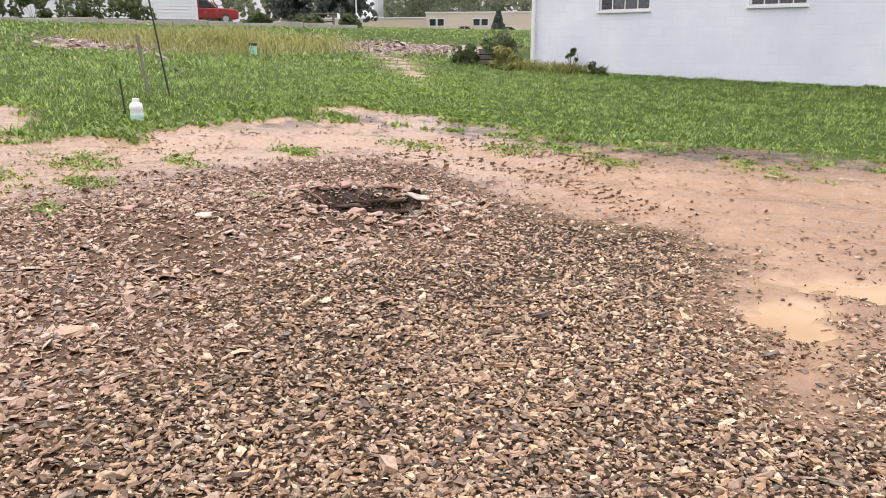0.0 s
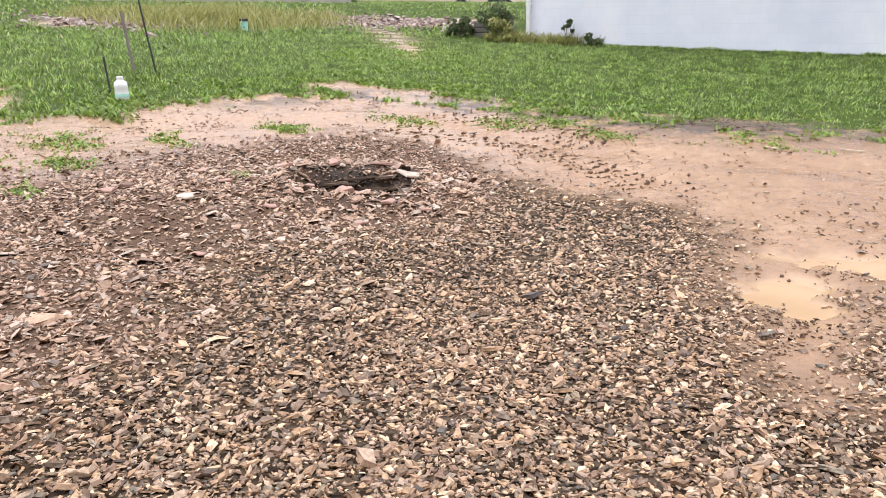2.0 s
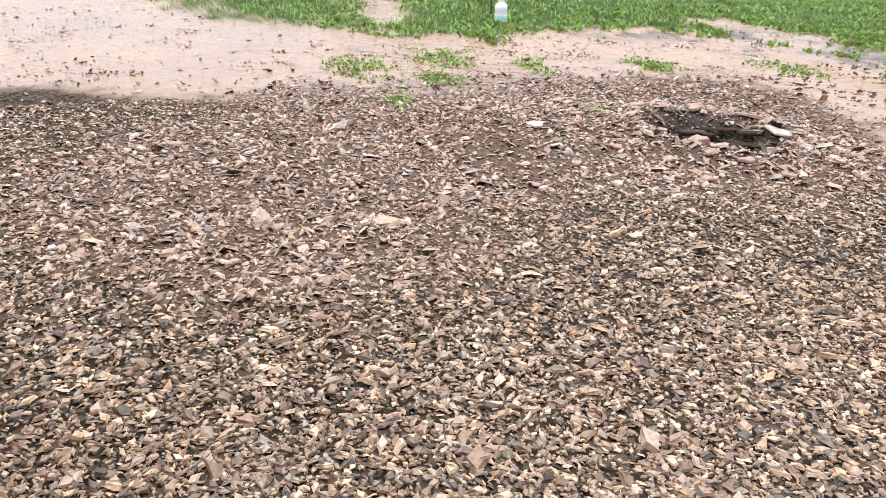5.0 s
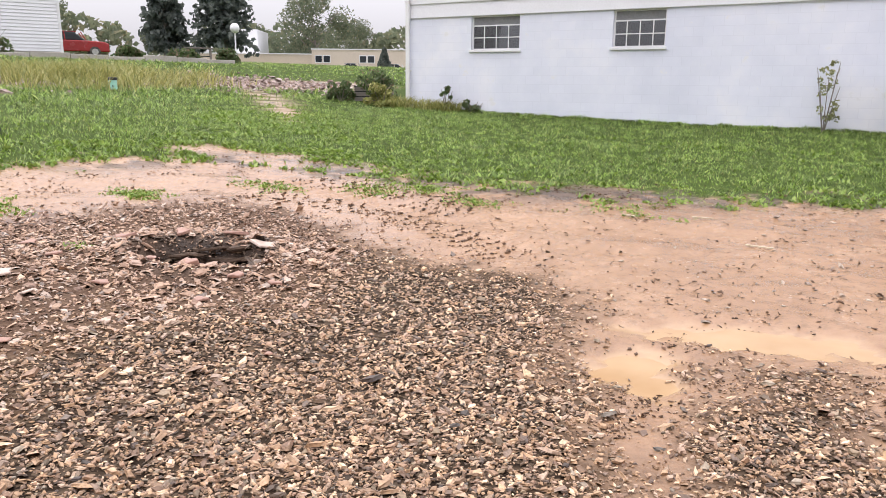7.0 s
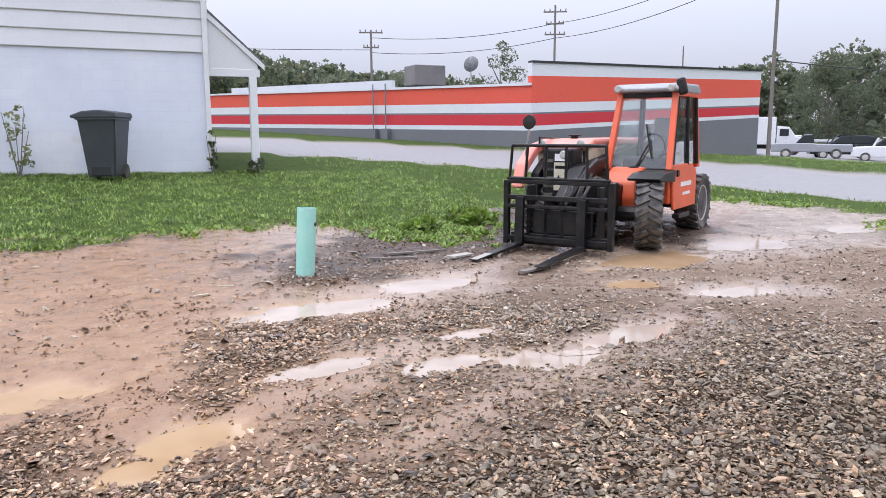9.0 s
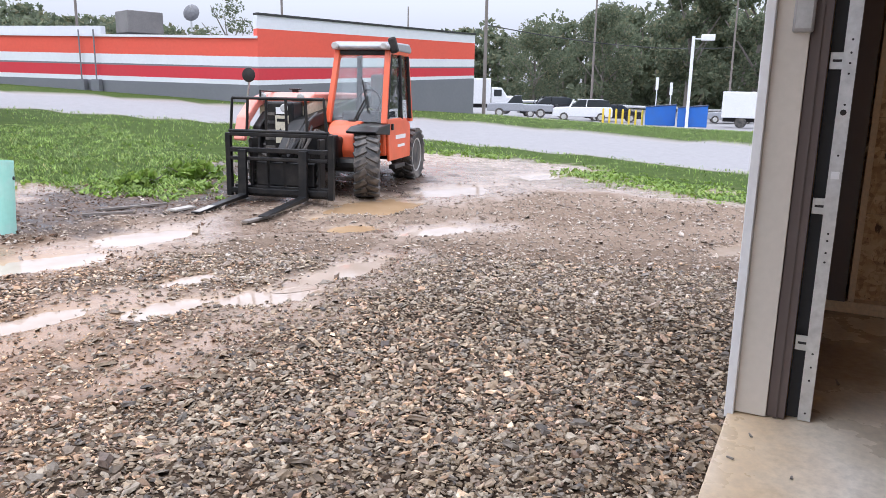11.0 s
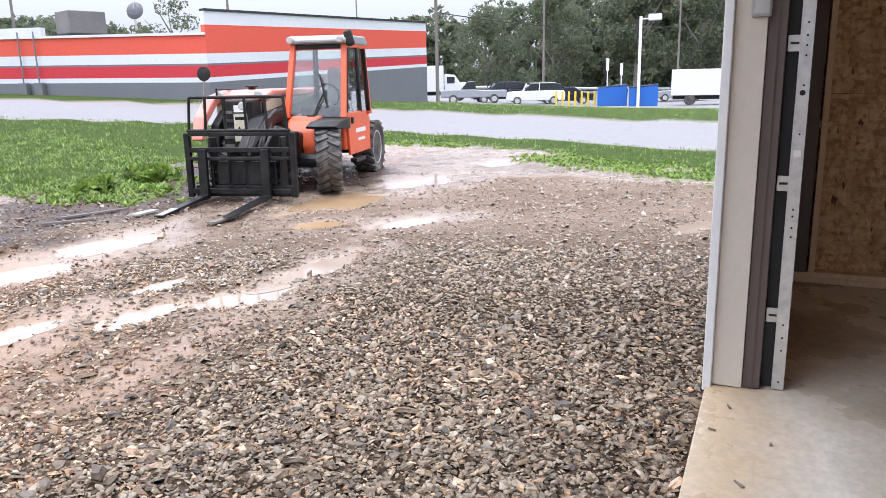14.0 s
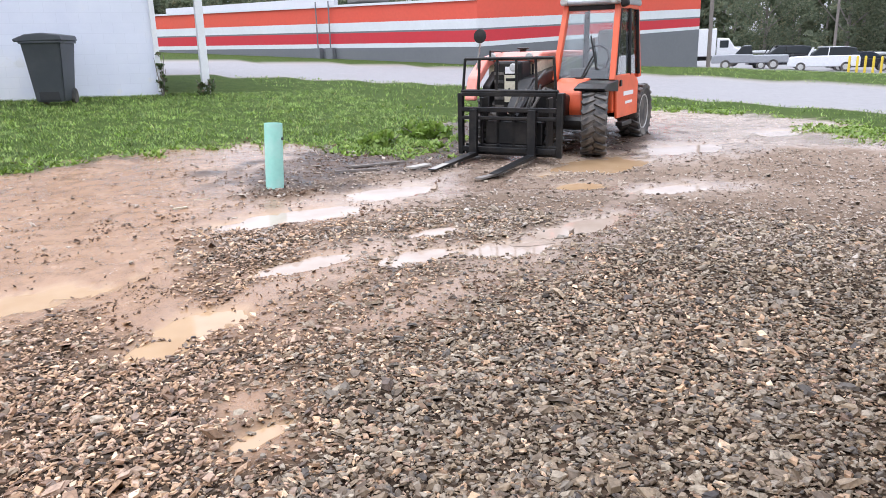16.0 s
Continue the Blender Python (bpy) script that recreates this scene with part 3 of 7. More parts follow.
def prism(pts, y0, y1, bevel=0.0):
    """An outline in x, z drawn out along y."""
    bm = bmesh.new()
    a = [bm.verts.new((x, y0, z)) for x, z in pts]
    b = [bm.verts.new((x, y1, z)) for x, z in pts]
    n = len(pts)
    bm.faces.new(a)
    bm.faces.new(b[::-1])
    for i in range(n):
        bm.faces.new((a[i], a[(i + 1) % n], b[(i + 1) % n], b[i]))
    bmesh.ops.recalc_face_normals(bm, faces=bm.faces)
    if bevel:
        bmesh.ops.bevel(bm, geom=list(bm.edges), offset=bevel, segments=2, affect="EDGES", profile=0.5)
    return bm


def turned(profile, n=20, m=None):
    """A profile of (radius, z) spun round z."""
    bm = bmesh.new()
    rings = [[bm.verts.new((r * math.cos(2 * math.pi * i / n), r * math.sin(2 * math.pi * i / n), z)) for i in range(n)] for r, z in profile]
    for a, b in zip(rings[:-1], rings[1:]):
        for i in range(n):
            bm.faces.new((a[i], a[(i + 1) % n], b[(i + 1) % n], b[i]))
    bm.faces.new(rings[0][::-1])
    bm.faces.new(rings[-1])
    if m is not None:
        bm.transform(m)
    return bm
# ---- painted block building with lap siding ----
BX0, BX1, BY = -10.94, 2.42, 16.73


def sash_window(parent, x0, x1, z0, z1):
    w = new("window")
    w.parent = parent
    w.location = (x0, BY, z0)
    W, Hh = x1 - x0, z1 - z0
    part("sill", boxed(-0.04, W + 0.04, -0.05, 0.1, -0.06, 0.0, bevel=0.008), WHITE, w)
    zt = Hh * 0.72
    fr = bmesh.new()
    for a in ((0, 0.035, 0, Hh), (W - 0.035, W, 0, Hh)):
        box(fr, a[0], a[1], 0.07, 0.11, a[2], a[3])
    for z in (0.0, zt - 0.02, Hh - 0.03):
        box(fr, 0.035, W - 0.035, 0.07, 0.11, z, z + 0.03)
    part("frame", fr, WHITE, w)
    for i in range(1, 4):
        part("mullion", boxed(W * i / 4 - 0.011, W * i / 4 + 0.011, 0.072, 0.1, 0.03, zt - 0.02), WHITE, w)
    part("glazing_bar", boxed(0.035, W - 0.035, 0.074, 0.098, zt / 2 - 0.011, zt / 2 + 0.011), WHITE, w)
    for i in range(4):
        for j in range(2):
            p = part("pane", boxed(W * i / 4 + 0.012, W * (i + 1) / 4 - 0.012, 0.084, 0.088, j * zt / 2 + 0.012, (j + 1) * zt / 2 - 0.012), CARGLASS, w)
    # top strip: the siding's shadow over the window, put into its grey
    part("siding_shadow_panel", boxed(0.03, W - 0.03, 0.09, 0.1, zt, Hh), worn("grey_panel", (0.24, 0.24, 0.25), (0.16, 0.16, 0.17), 0.6, big=4), w, "grey panel above the panes, coloured as the siding's shadow")
    part("blind", boxed(0.02, W - 0.02, 0.16, 0.165, 0, Hh), worn("blind", (0.26, 0.26, 0.265), (0.15, 0.15, 0.155), 0.7, big=6, amount=0.7), w)


def block_material():
    m, n, l, b = material("painted_blockwork", 0.75)
    tc = n.new("ShaderNodeTexCoord")
    mp = n.new("ShaderNodeMapping")
    mp.inputs["Rotation"].default_value = (radians(90), 0, 0)
    l.new(tc.outputs["Object"], mp.inputs[0])
    br = n.new("ShaderNodeTexBrick")
    br.inputs["Scale"].default_value = 1.0
    br.inputs["Brick Width"].default_value, br.inputs["Row Height"].default_value = 0.4, 0.2
    br.inputs["Mortar Size"].default_value = 0.006
    br.inputs["Mortar Smooth"].default_value = 0.6
    for k, v in (("Color1", (1, 1, 1, 1)), ("Color2", (0.93, 0.93, 0.93, 1)), ("Mortar", (0.80, 0.80, 0.80, 1))):
        br.inputs[k].default_value = v
    l.new(mp.outputs[0], br.inputs["Vector"])
    a, c = noise_tex(n, l, 0.6, 6), noise_tex(n, l, 16, 5)
    r = ramp(n, [(0.35, (0.69, 0.715, 0.81)), (0.55, (0.76, 0.78, 0.865)), (0.72, (0.85, 0.85, 0.89))])
    l.new(a.outputs["Fac"], r.inputs[0])
    s = noise_tex(n, l, 2.4, 6)
    r2 = ramp(n, [(0.64, (0, 0, 0)), (0.70, (1, 1, 1))])
    l.new(s.outputs["Fac"], r2.inputs[0])
    col = mix(n, l, r2.outputs[0], r.outputs[0], (0.78, 0.78, 0.80))
    l.new(mix(n, l, 0.35, col, br.outputs["Color"], "MULTIPLY"), b.inputs["Base Color"])
    bump(n, l, b, mix(n, l, 0.4, br.outputs["Color"], c.outputs["Fac"]), 0.35, 0.008)
    return m


def block_building():
    t = thing("block_building", "low building of pale blue painted block with white lap siding above", "building")
    zt = 3.2
    wins = [(-9.09, -7.79), (-5.53, -4.37)]
    bm = bmesh.new()
    x = BX0
    for a, b in wins + [(BX1, BX1)]:
        box(bm, x, a, BY, BY + 0.2, 0.2, zt)
        if b > a:
            box(bm, a, b, BY, BY + 0.2, 0.2, 2.41)
        x = b
    bmesh.ops.remove_doubles(bm, verts=bm.verts, dist=0.001)
    part("front_wall", bm, block_material(), t, "pale blue painted concrete block wall with patched paint")
    back = bmesh.new()
    box(back, BX0, BX0 + 0.2, BY + 0.2, BY + 9, 0.2, 5.9)
    box(back, BX1 - 0.2, BX1, BY + 0.2, BY + 9, 0.2, 5.9)
    box(back, BX0, BX1, BY + 8.8, BY + 9, 0.2, 5.9)
    part("rear_wall", back, BLOCK, t)
    part("upper_wall", boxed(BX0 + 0.02, BX1 - 0.02, BY + 0.03, BY + 0.2, zt, 5.9), SIDING, t)
    part("inside_dark", boxed(BX0 + 0.3, BX1 - 0.3, BY + 0.8, BY + 0.85, 0.5, 3.4), DARK, t)
    h = 0.335
    for i in range(8):
        z = zt + i * h
        part("siding_board", prism([(0.03, z + h + 0.01), (-0.012, z + h), (-0.045, z + 0.012), (-0.04, z), (0.03, z)], BX0 - 0.02, BX1 + 0.02), SIDING, t).matrix_basis = \
            Matrix(((0, 1, 0, 0), (1, 0, 0, BY), (0, 0, 1, 0), (0, 0, 0, 1)))
    part("roof", prism([(-0.5, 5.85), (4.5, 7.4), (9.5, 5.85), (9.5, 6.0), (4.5, 7.6), (-0.5, 6.0)], BX0 - 0.3, BX1 + 0.3), ROOF, t).matrix_basis = \
        Matrix(((0, 1, 0, 0), (1, 0, 0, BY), (0, 0, 1, 0), (0, 0, 0, 1)))
    for a, b in wins:
        sash_window(t, a, b, 2.41, zt)
    for x, zb in ((BX0 + 0.05, 1.05), (BX1 - 0.06, 0.8)):
        bm = bmesh.new()
        box(bm, x - 0.05, x + 0.05, BY - 0.12, BY - 0.05, zb + 0.16, 5.8, bevel=0.008)
        box(bm, x - 0.05, x + 0.05, BY - 0.14, BY - 0.06, zb - 0.02, zb + 0.2, bevel=0.008, m=Matrix.Translation((x, BY, zb)) @ Matrix.Rotation(radians(-22), 4, "X") @ Matrix.Translation((-x, -BY, -zb)))
        part("downpipe", bm, WHITE, t, "white rectangular downpipe with a kicked-out foot")
    for z in (1.9, 3.6):
        part("pipe_strap", boxed(BX0 - 0.02, BX0 + 0.12, BY - 0.125, BY - 0.005, z, z + 0.03), WHITE, t)
    # side porch
    po = part("porch_roof", prism([(BX1, 4.02), (BX1 + 1.15, 2.98), (BX1 + 1.15, 3.06), (BX1, 4.12)], BY + 0.05, BY + 4), ROOF, t, "dark shingled lean-to porch roof")
    part("porch_gable", prism([(BX1 - 0.0, 2.86), (BX1 + 1.02, 2.86), (BX1 + 1.02, 3.0), (BX1, 3.98)], BY + 0.06, BY + 0.12), SIDING, t)
    part("porch_beam", boxed(BX1, BX1 + 1.06, BY + 0.05, BY + 0.17, 2.74, 2.9, bevel=0.006), WHITE, t)
    part("barge_board", prism([(BX1, 3.92), (BX1 + 1.16, 2.88), (BX1 + 1.16, 3.0), (BX1, 4.04)], BY + 0.02, BY + 0.045), WHITE, t)
    part("porch_post", boxed(BX1 + 0.83, BX1 + 0.99, BY + 0.05, BY + 0.2, 0.5, 2.74, bevel=0.01), WHITE, t)
    return t


block_building()
# ---- long shop with painted bands ----
def shop():
    t = thing("striped_shop", "long flat-roofed shop with orange, white, red and grey bands", "building")
    C, R, L = Vector((16.2, 26.6, 0)), Vector((28.6, 26.5, 0)), Vector((4.2, 49.5, 0))
    # heights at the corner, at the right-hand end and at the far left-hand end
    bands = [(-1.5, 1.62, WALLGREY, 0, 0.58, 0.35), (1.62, 1.81, WALLWHITE, 0.58, 0.53, 0.35), (1.81, 2.27, REDD, 0.53, 0.44, 0.35), (2.27, 2.34, WALLGREY, 0.44, 0.44, 0.35), (2.34, 2.72, WALLWHITE, 0.44, 0.42, 0.35)]

    def face(a, b, za, zb, mat, name, off=0.0, label=""):
        """za, zb: low and high edge at the two ends."""
        d = (b - a).normalized()
        n = Vector((d.y, -d.x, 0))
        bm = bmesh.new()
        q = [(a + n * off, za), (b + n * off, zb), (b - n * 0.3, zb), (a - n * 0.3, za)]
        lo, hi = [bm.verts.new((p.x, p.y, z[0])) for p, z in q], [bm.verts.new((p.x, p.y, z[1])) for p, z in q]
        bm.faces.new(lo[::-1])
        bm.faces.new(hi)
        for i in range(4):
            bm.faces.new((lo[i], lo[(i + 1) % 4], hi[(i + 1) % 4], hi[i]))
        return part(name, bm, mat, t, label)

    for z0, z1, mt, r0, r1, l1 in bands:
        face(C, R, (z0, z1), (z0 + r0, z1 + r1), mt, "wall_band")
        face(L, C, (z0 + (l1 if z0 > 0 else 0), z1 + l1), (z0, z1), mt, "wall_band")
    face(C, R, (2.72, 3.80), (3.14, 3.93), REDW, "wall_band")
    face(C, R, (3.80, 4.31), (3.93, 4.33), WALLWHITE, "wall_band")
    face(C, R, (4.31, 4.40), (4.33, 4.41), CABLE, "coping", 0.05)
    face(L, C, (3.07, 3.76), (2.72, 3.42), REDW, "wall_band")
    face(L, C, (3.76, 3.85), (3.42, 3.52), WALLWHITE, "coping", 0.06)
    face(R, R + Vector((4, 14, 0)), (-1.5, 4.33), (-1.5, 4.33), WALLGREY, "wall_band")
    bm = bmesh.new()
    far = Vector((9, 9, 0))
    bm.faces.new([bm.verts.new((p.x, p.y, 3.4)) for p in (C, C + far * 2, L + far * 2, L)])
    part("lower_roof", bm, ROOF, t)
    # white set-back parapet on the low part
    q = L + (C - L) * 0.05
    face(q + far * 0.4, q + (C - L) * 0.55 + far * 0.4, (3.4, 4.5), (3.4, 4.4), WALLWHITE, "parapet")
    p = C + (L - C) * 0.262 + far * 0.2
    part("roof_unit", boxed(p.x - 0.8, p.x + 0.8, p.y - 0.7, p.y + 0.7, 3.8, 4.75, bevel=0.03), worn("unit_grey", (0.2, 0.19, 0.18), (0.12, 0.12, 0.12), 0.6), t, "grey rooftop air unit")
    p = C + (L - C) * 0.14 + far * 0.12
    bm = turned([(0.02, 0.08), (0.22, 0.04), (0.36, -0.04), (0.35, -0.05), (0.2, 0.03), (0.02, 0.07)], 20, Matrix.Translation((p.x, p.y, 4.6)) @ Vector((-0.75, -0.6, 0.25)).to_track_quat("Z", "Y").to_matrix().to_4x4())
    part("satellite_dish", bm, worn("dish", (0.12, 0.12, 0.13), (0.2, 0.2, 0.2), 0.5), t, "round dark satellite dish on the roof")
    part("dish_post", rods(((p.x, p.y, 3.8), (p.x, p.y, 4.9), 0.04)), GALV, t)
    d = (L - C).normalized()
    for s in (0.3, 0.33):
        g = C + d * 26 * s + Vector((-d.y, d.x, 0)) * 0.15
        part("wall_meter", boxed(-0.2, 0.2, -0.12, 0.12, 1.1, 1.75, bevel=0.02, m=Matrix.Translation((g.x, g.y, 0)) @ Matrix.Rotation(math.atan2(d.y, d.x), 4, "Z")), WALLGREY, t)
        part("conduit", rods(((g.x, g.y, 1.6), (g.x, g.y, 3.8), 0.03)), WALLGREY, t)
    return t


shop()
# ---- new garage whose doorway the walk starts in: x along its front, y outwards ----
GM = pose(0, 0, 0, 0, 0, 18)


def setting(name, bm, mat, label, category, kind="structure"):
    me = bpy.data.meshes.new(name)
    bmesh.ops.recalc_face_normals(bm, faces=bm.faces)
    bm.to_mesh(me)
    bm.free()
    for mm in (mat if isinstance(mat, (list, tuple)) else [mat]):
        me.materials.append(mm)
    ob = new(name, me)
    ob.matrix_world = GM
    return tagged(ob, label, category, kind=kind)


def garage():
    fl = bmesh.new()
    box(fl, -3.4, 5.75, -7.2, 0.085, -0.35, 0.15, bevel=0.006)
    setting("floor", fl, SLAB, "smooth grey concrete slab, wet along its edge", "floor")
    wf = setting("wall_front", boxed(3.53, 5.75, -0.145, 0.03, 0.15, 3.3), OSB, "framed front wall beside the door opening", "wall")
    part("exterior_siding", boxed(3.5, 5.85, 0.032, 0.06, 0.12, 3.3), TAN, wf)
    part("corner_trim", boxed(3.447, 3.53, 0.06, 0.098, 0.13, 2.7, bevel=0.004), WHITE, wf, "white door trim edge")
    part("jamb_board", boxed(3.475, 3.528, -0.07, 0.058, 0.155, 2.7, bevel=0.003), TAN, wf, "tan clad door jamb")
    part("jamb_flashing", boxed(3.468, 3.53, 0.058, 0.0598, 0.15, 2.7), WHITE, wf)
    part("door_stop", boxed(3.490, 3.528, -0.145, -0.0705, 0.155, 2.7, bevel=0.003), BROWN, wf, "dark brown jamb")
    part("weather_seal", boxed(3.482, 3.489, -0.112, -0.098, 0.155, 2.7), BROWN, wf)
    # near-black stud: the dim gap beside the track is in its colour
    part("shaded_jamb_stud", boxed(3.55, 3.70, -0.2, -0.147, 0.15, 3.2), DARK, wf)
    wl2 = setting("wall_left_of_door", boxed(-3.4, -1.75, -0.145, 0.05, 0.15, 3.3), TAN, "front wall on the far side of the opening", "wall")
    setting("wall_over_door", boxed(-1.75, 3.53, -0.145, 0.05, 2.72, 3.3), TAN, "front wall above the open door", "wall")
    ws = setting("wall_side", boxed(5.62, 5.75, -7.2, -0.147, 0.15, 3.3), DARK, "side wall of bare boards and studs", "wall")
    for k in range(6):
        for j, (z0, z1) in enumerate(((0.19, 0.80), (0.803, 1.41), (1.413, 2.02), (2.023, 3.2))):
            y0 = -0.15 - 1.17 * k
            part("osb_sheet", boxed(5.605, 5.619, y0 - 1.167, y0, z0, z1), OSB, ws, "oriented strand board with dark flakes")
    for k in range(14):
        y = -0.42 - 0.485 * k
        part("stud", boxed(5.50, 5.603, y - 0.019, y + 0.019, 0.232, 3.1, bevel=0.002), PINE, ws)
    part("sole_plate", boxed(5.50, 5.604, -7.1, -0.16, 0.154, 0.192, bevel=0.002), PINE, ws)
    part("top_plate", boxed(5.50, 5.604, -7.1, -0.16, 3.1, 3.14), PINE, ws)
    part("sole_plate", boxed(5.498, 5.604, -7.1, -0.16, 0.193, 0.231, bevel=0.002), PINE, ws)
    part("blocking", boxed(5.505, 5.604, -0.40, -0.16, 1.2, 1.24), PINE, ws)
    # dark strip: the front wall's shaded inner face put into a box
    part("corner_shade_strip", boxed(5.47, 5.604, -0.385, -0.16, 0.232, 3.1, bevel=0.003), BROWN, ws, "dark strip coloured as the front wall's shaded inner face")
    setting("wall_back", boxed(-3.4, 5.75, -7.3, -7.2, 0.15, 3.3), OSB, "rear wall of bare boards", "wall")
    # unseen opening added in this wall so daylight reaches the boards opposite
    ww = bmesh.new()
    box(ww, -3.5, -3.4, -7.3, -6.4, 0.15, 3.3)
    box(ww, -3.5, -3.4, -0.9, 0.05, 0.15, 3.3)
    box(ww, -3.5, -3.4, -6.4, -0.9, 2.9, 3.3)
    setting("wall_west", ww, OSB, "unseen far side wall of boards, opening added to admit light", "wall")
    ce = bmesh.new()
    box(ce, -3.6, 5.95, -7.4, 0.4, 3.3, 3.42)
    setting("ceiling", ce, OSB, "boarded ceiling under the roof", "ceiling")
    # door track
    t = thing("door_track", "galvanised steel overhead door track bolted along the jamb", "door track")
    t.matrix_world = GM
    tr = bmesh.new()
    ring = [(3.515, -0.245), (3.515, -0.195), (3.575, -0.195), (3.575, -0.2), (3.52, -0.2), (3.52, -0.24), (3.575, -0.24), (3.575, -0.245)]
    lo, hi = [tr.verts.new((*q, 0.155)) for q in ring], [tr.verts.new((*q, 2.6)) for q in ring]
    tr.faces.new(lo[::-1])
    tr.faces.new(hi)
    for i in range(8):
        tr.faces.new((lo[i], lo[(i + 1) % 8], hi[(i + 1) % 8], hi[i]))
    part("rail", tr, GALV, t)
    for z in (0.50, 1.09, 1.67):
        b = part("bracket", boxed(3.523, 3.528, -0.215, -0.150, z - 0.033, z + 0.033, bevel=0.002), GALV, t)
        part("slot", boxed(3.5205, 3.5228, -0.193, -0.16, z - 0.005, z + 0.005), DARK, b)
    for z in (0.19, 0.34, 0.4, 0.46, 0.86, 0.9, 0.95, 0.98, 1.3, 1.5, 1.62, 1.66, 1.70, 1.75):
        part("bolt_hole", rods(((3.513, -0.222, z), (3.5155, -0.222, z), 0.0045), n=8), DARK, t)
    part("bolt", rods(((3.507, -0.22, 1.47), (3.516, -0.22, 1.47), 0.012), n=8), BLACKSTEEL, t)
    part("clip", boxed(3.508, 3.5148, -0.235, -0.205, 1.205, 1.235, bevel=0.002), WHITE, t)
    s = thing("door_sensor", "small grey plastic sensor box on the door jamb", "sensor box")
    s.matrix_world = GM
    part("case", boxed(3.452, 3.474, -0.082, -0.005, 1.775, 1.965, bevel=0.008), worn("sensor_grey", (0.34, 0.33, 0.32), (0.28, 0.27, 0.26), 0.5), s)
    part("lens", boxed(3.4495, 3.4515, -0.072, -0.015, 1.79, 1.95), worn("sensor_face", (0.44, 0.44, 0.43), (0.4, 0.4, 0.4), 0.4), s)
    for (x, y, a, ln) in ((3.25, -0.03, 20, 0.05), (3.0, 0.02, 70, 0.04), (4.1, -0.35, 10, 0.1), (2.6, -0.1, 40, 0.07), (2.95, -0.2, 0, 0.03)):
        c = new("wood_chip", boxed_mesh(ln * 0.7, 0.012, 0.006))
        c.data.materials.append(POLEWOOD)
        c.matrix_world = GM @ pose(x, y, 0.155, 0, 0, a)
        tagged(c, "small dark wood splinter lying on the wet slab", "wood chip", "splinters on the slab")


def boxed_mesh(a, b, c):
    bm = boxed(-a / 2, a / 2, -b / 2, b / 2, -c / 2, c / 2, bevel=0.001)
    for v in bm.verts:
        v.co.y *= 1 - 0.6 * (v.co.x / a + 0.5)
    me = bpy.data.meshes.new("wood_chip")
    bm.to_mesh(me)
    bm.free()
    return me


garage()
# ---- compact telehandler: x forward, y to its left ----
def tyre_mesh():
    bm = turned([(0.25, -0.13), (0.36, -0.165), (0.395, -0.15), (0.40, 0), (0.395, 0.15), (0.36, 0.165), (0.25, 0.13)], 36)
    bm.transform(Matrix.Rotation(radians(90), 4, "X"))
    return bm


def lug_mesh():
    bm = boxed(-0.024, 0.022, -0.036, 0.036, -0.088, 0.088, bevel=0.006)
    me = bpy.data.meshes.new("tread_lug")
    bm.to_mesh(me)
    bm.free()
    me.materials.append(RUBBER)
    return me


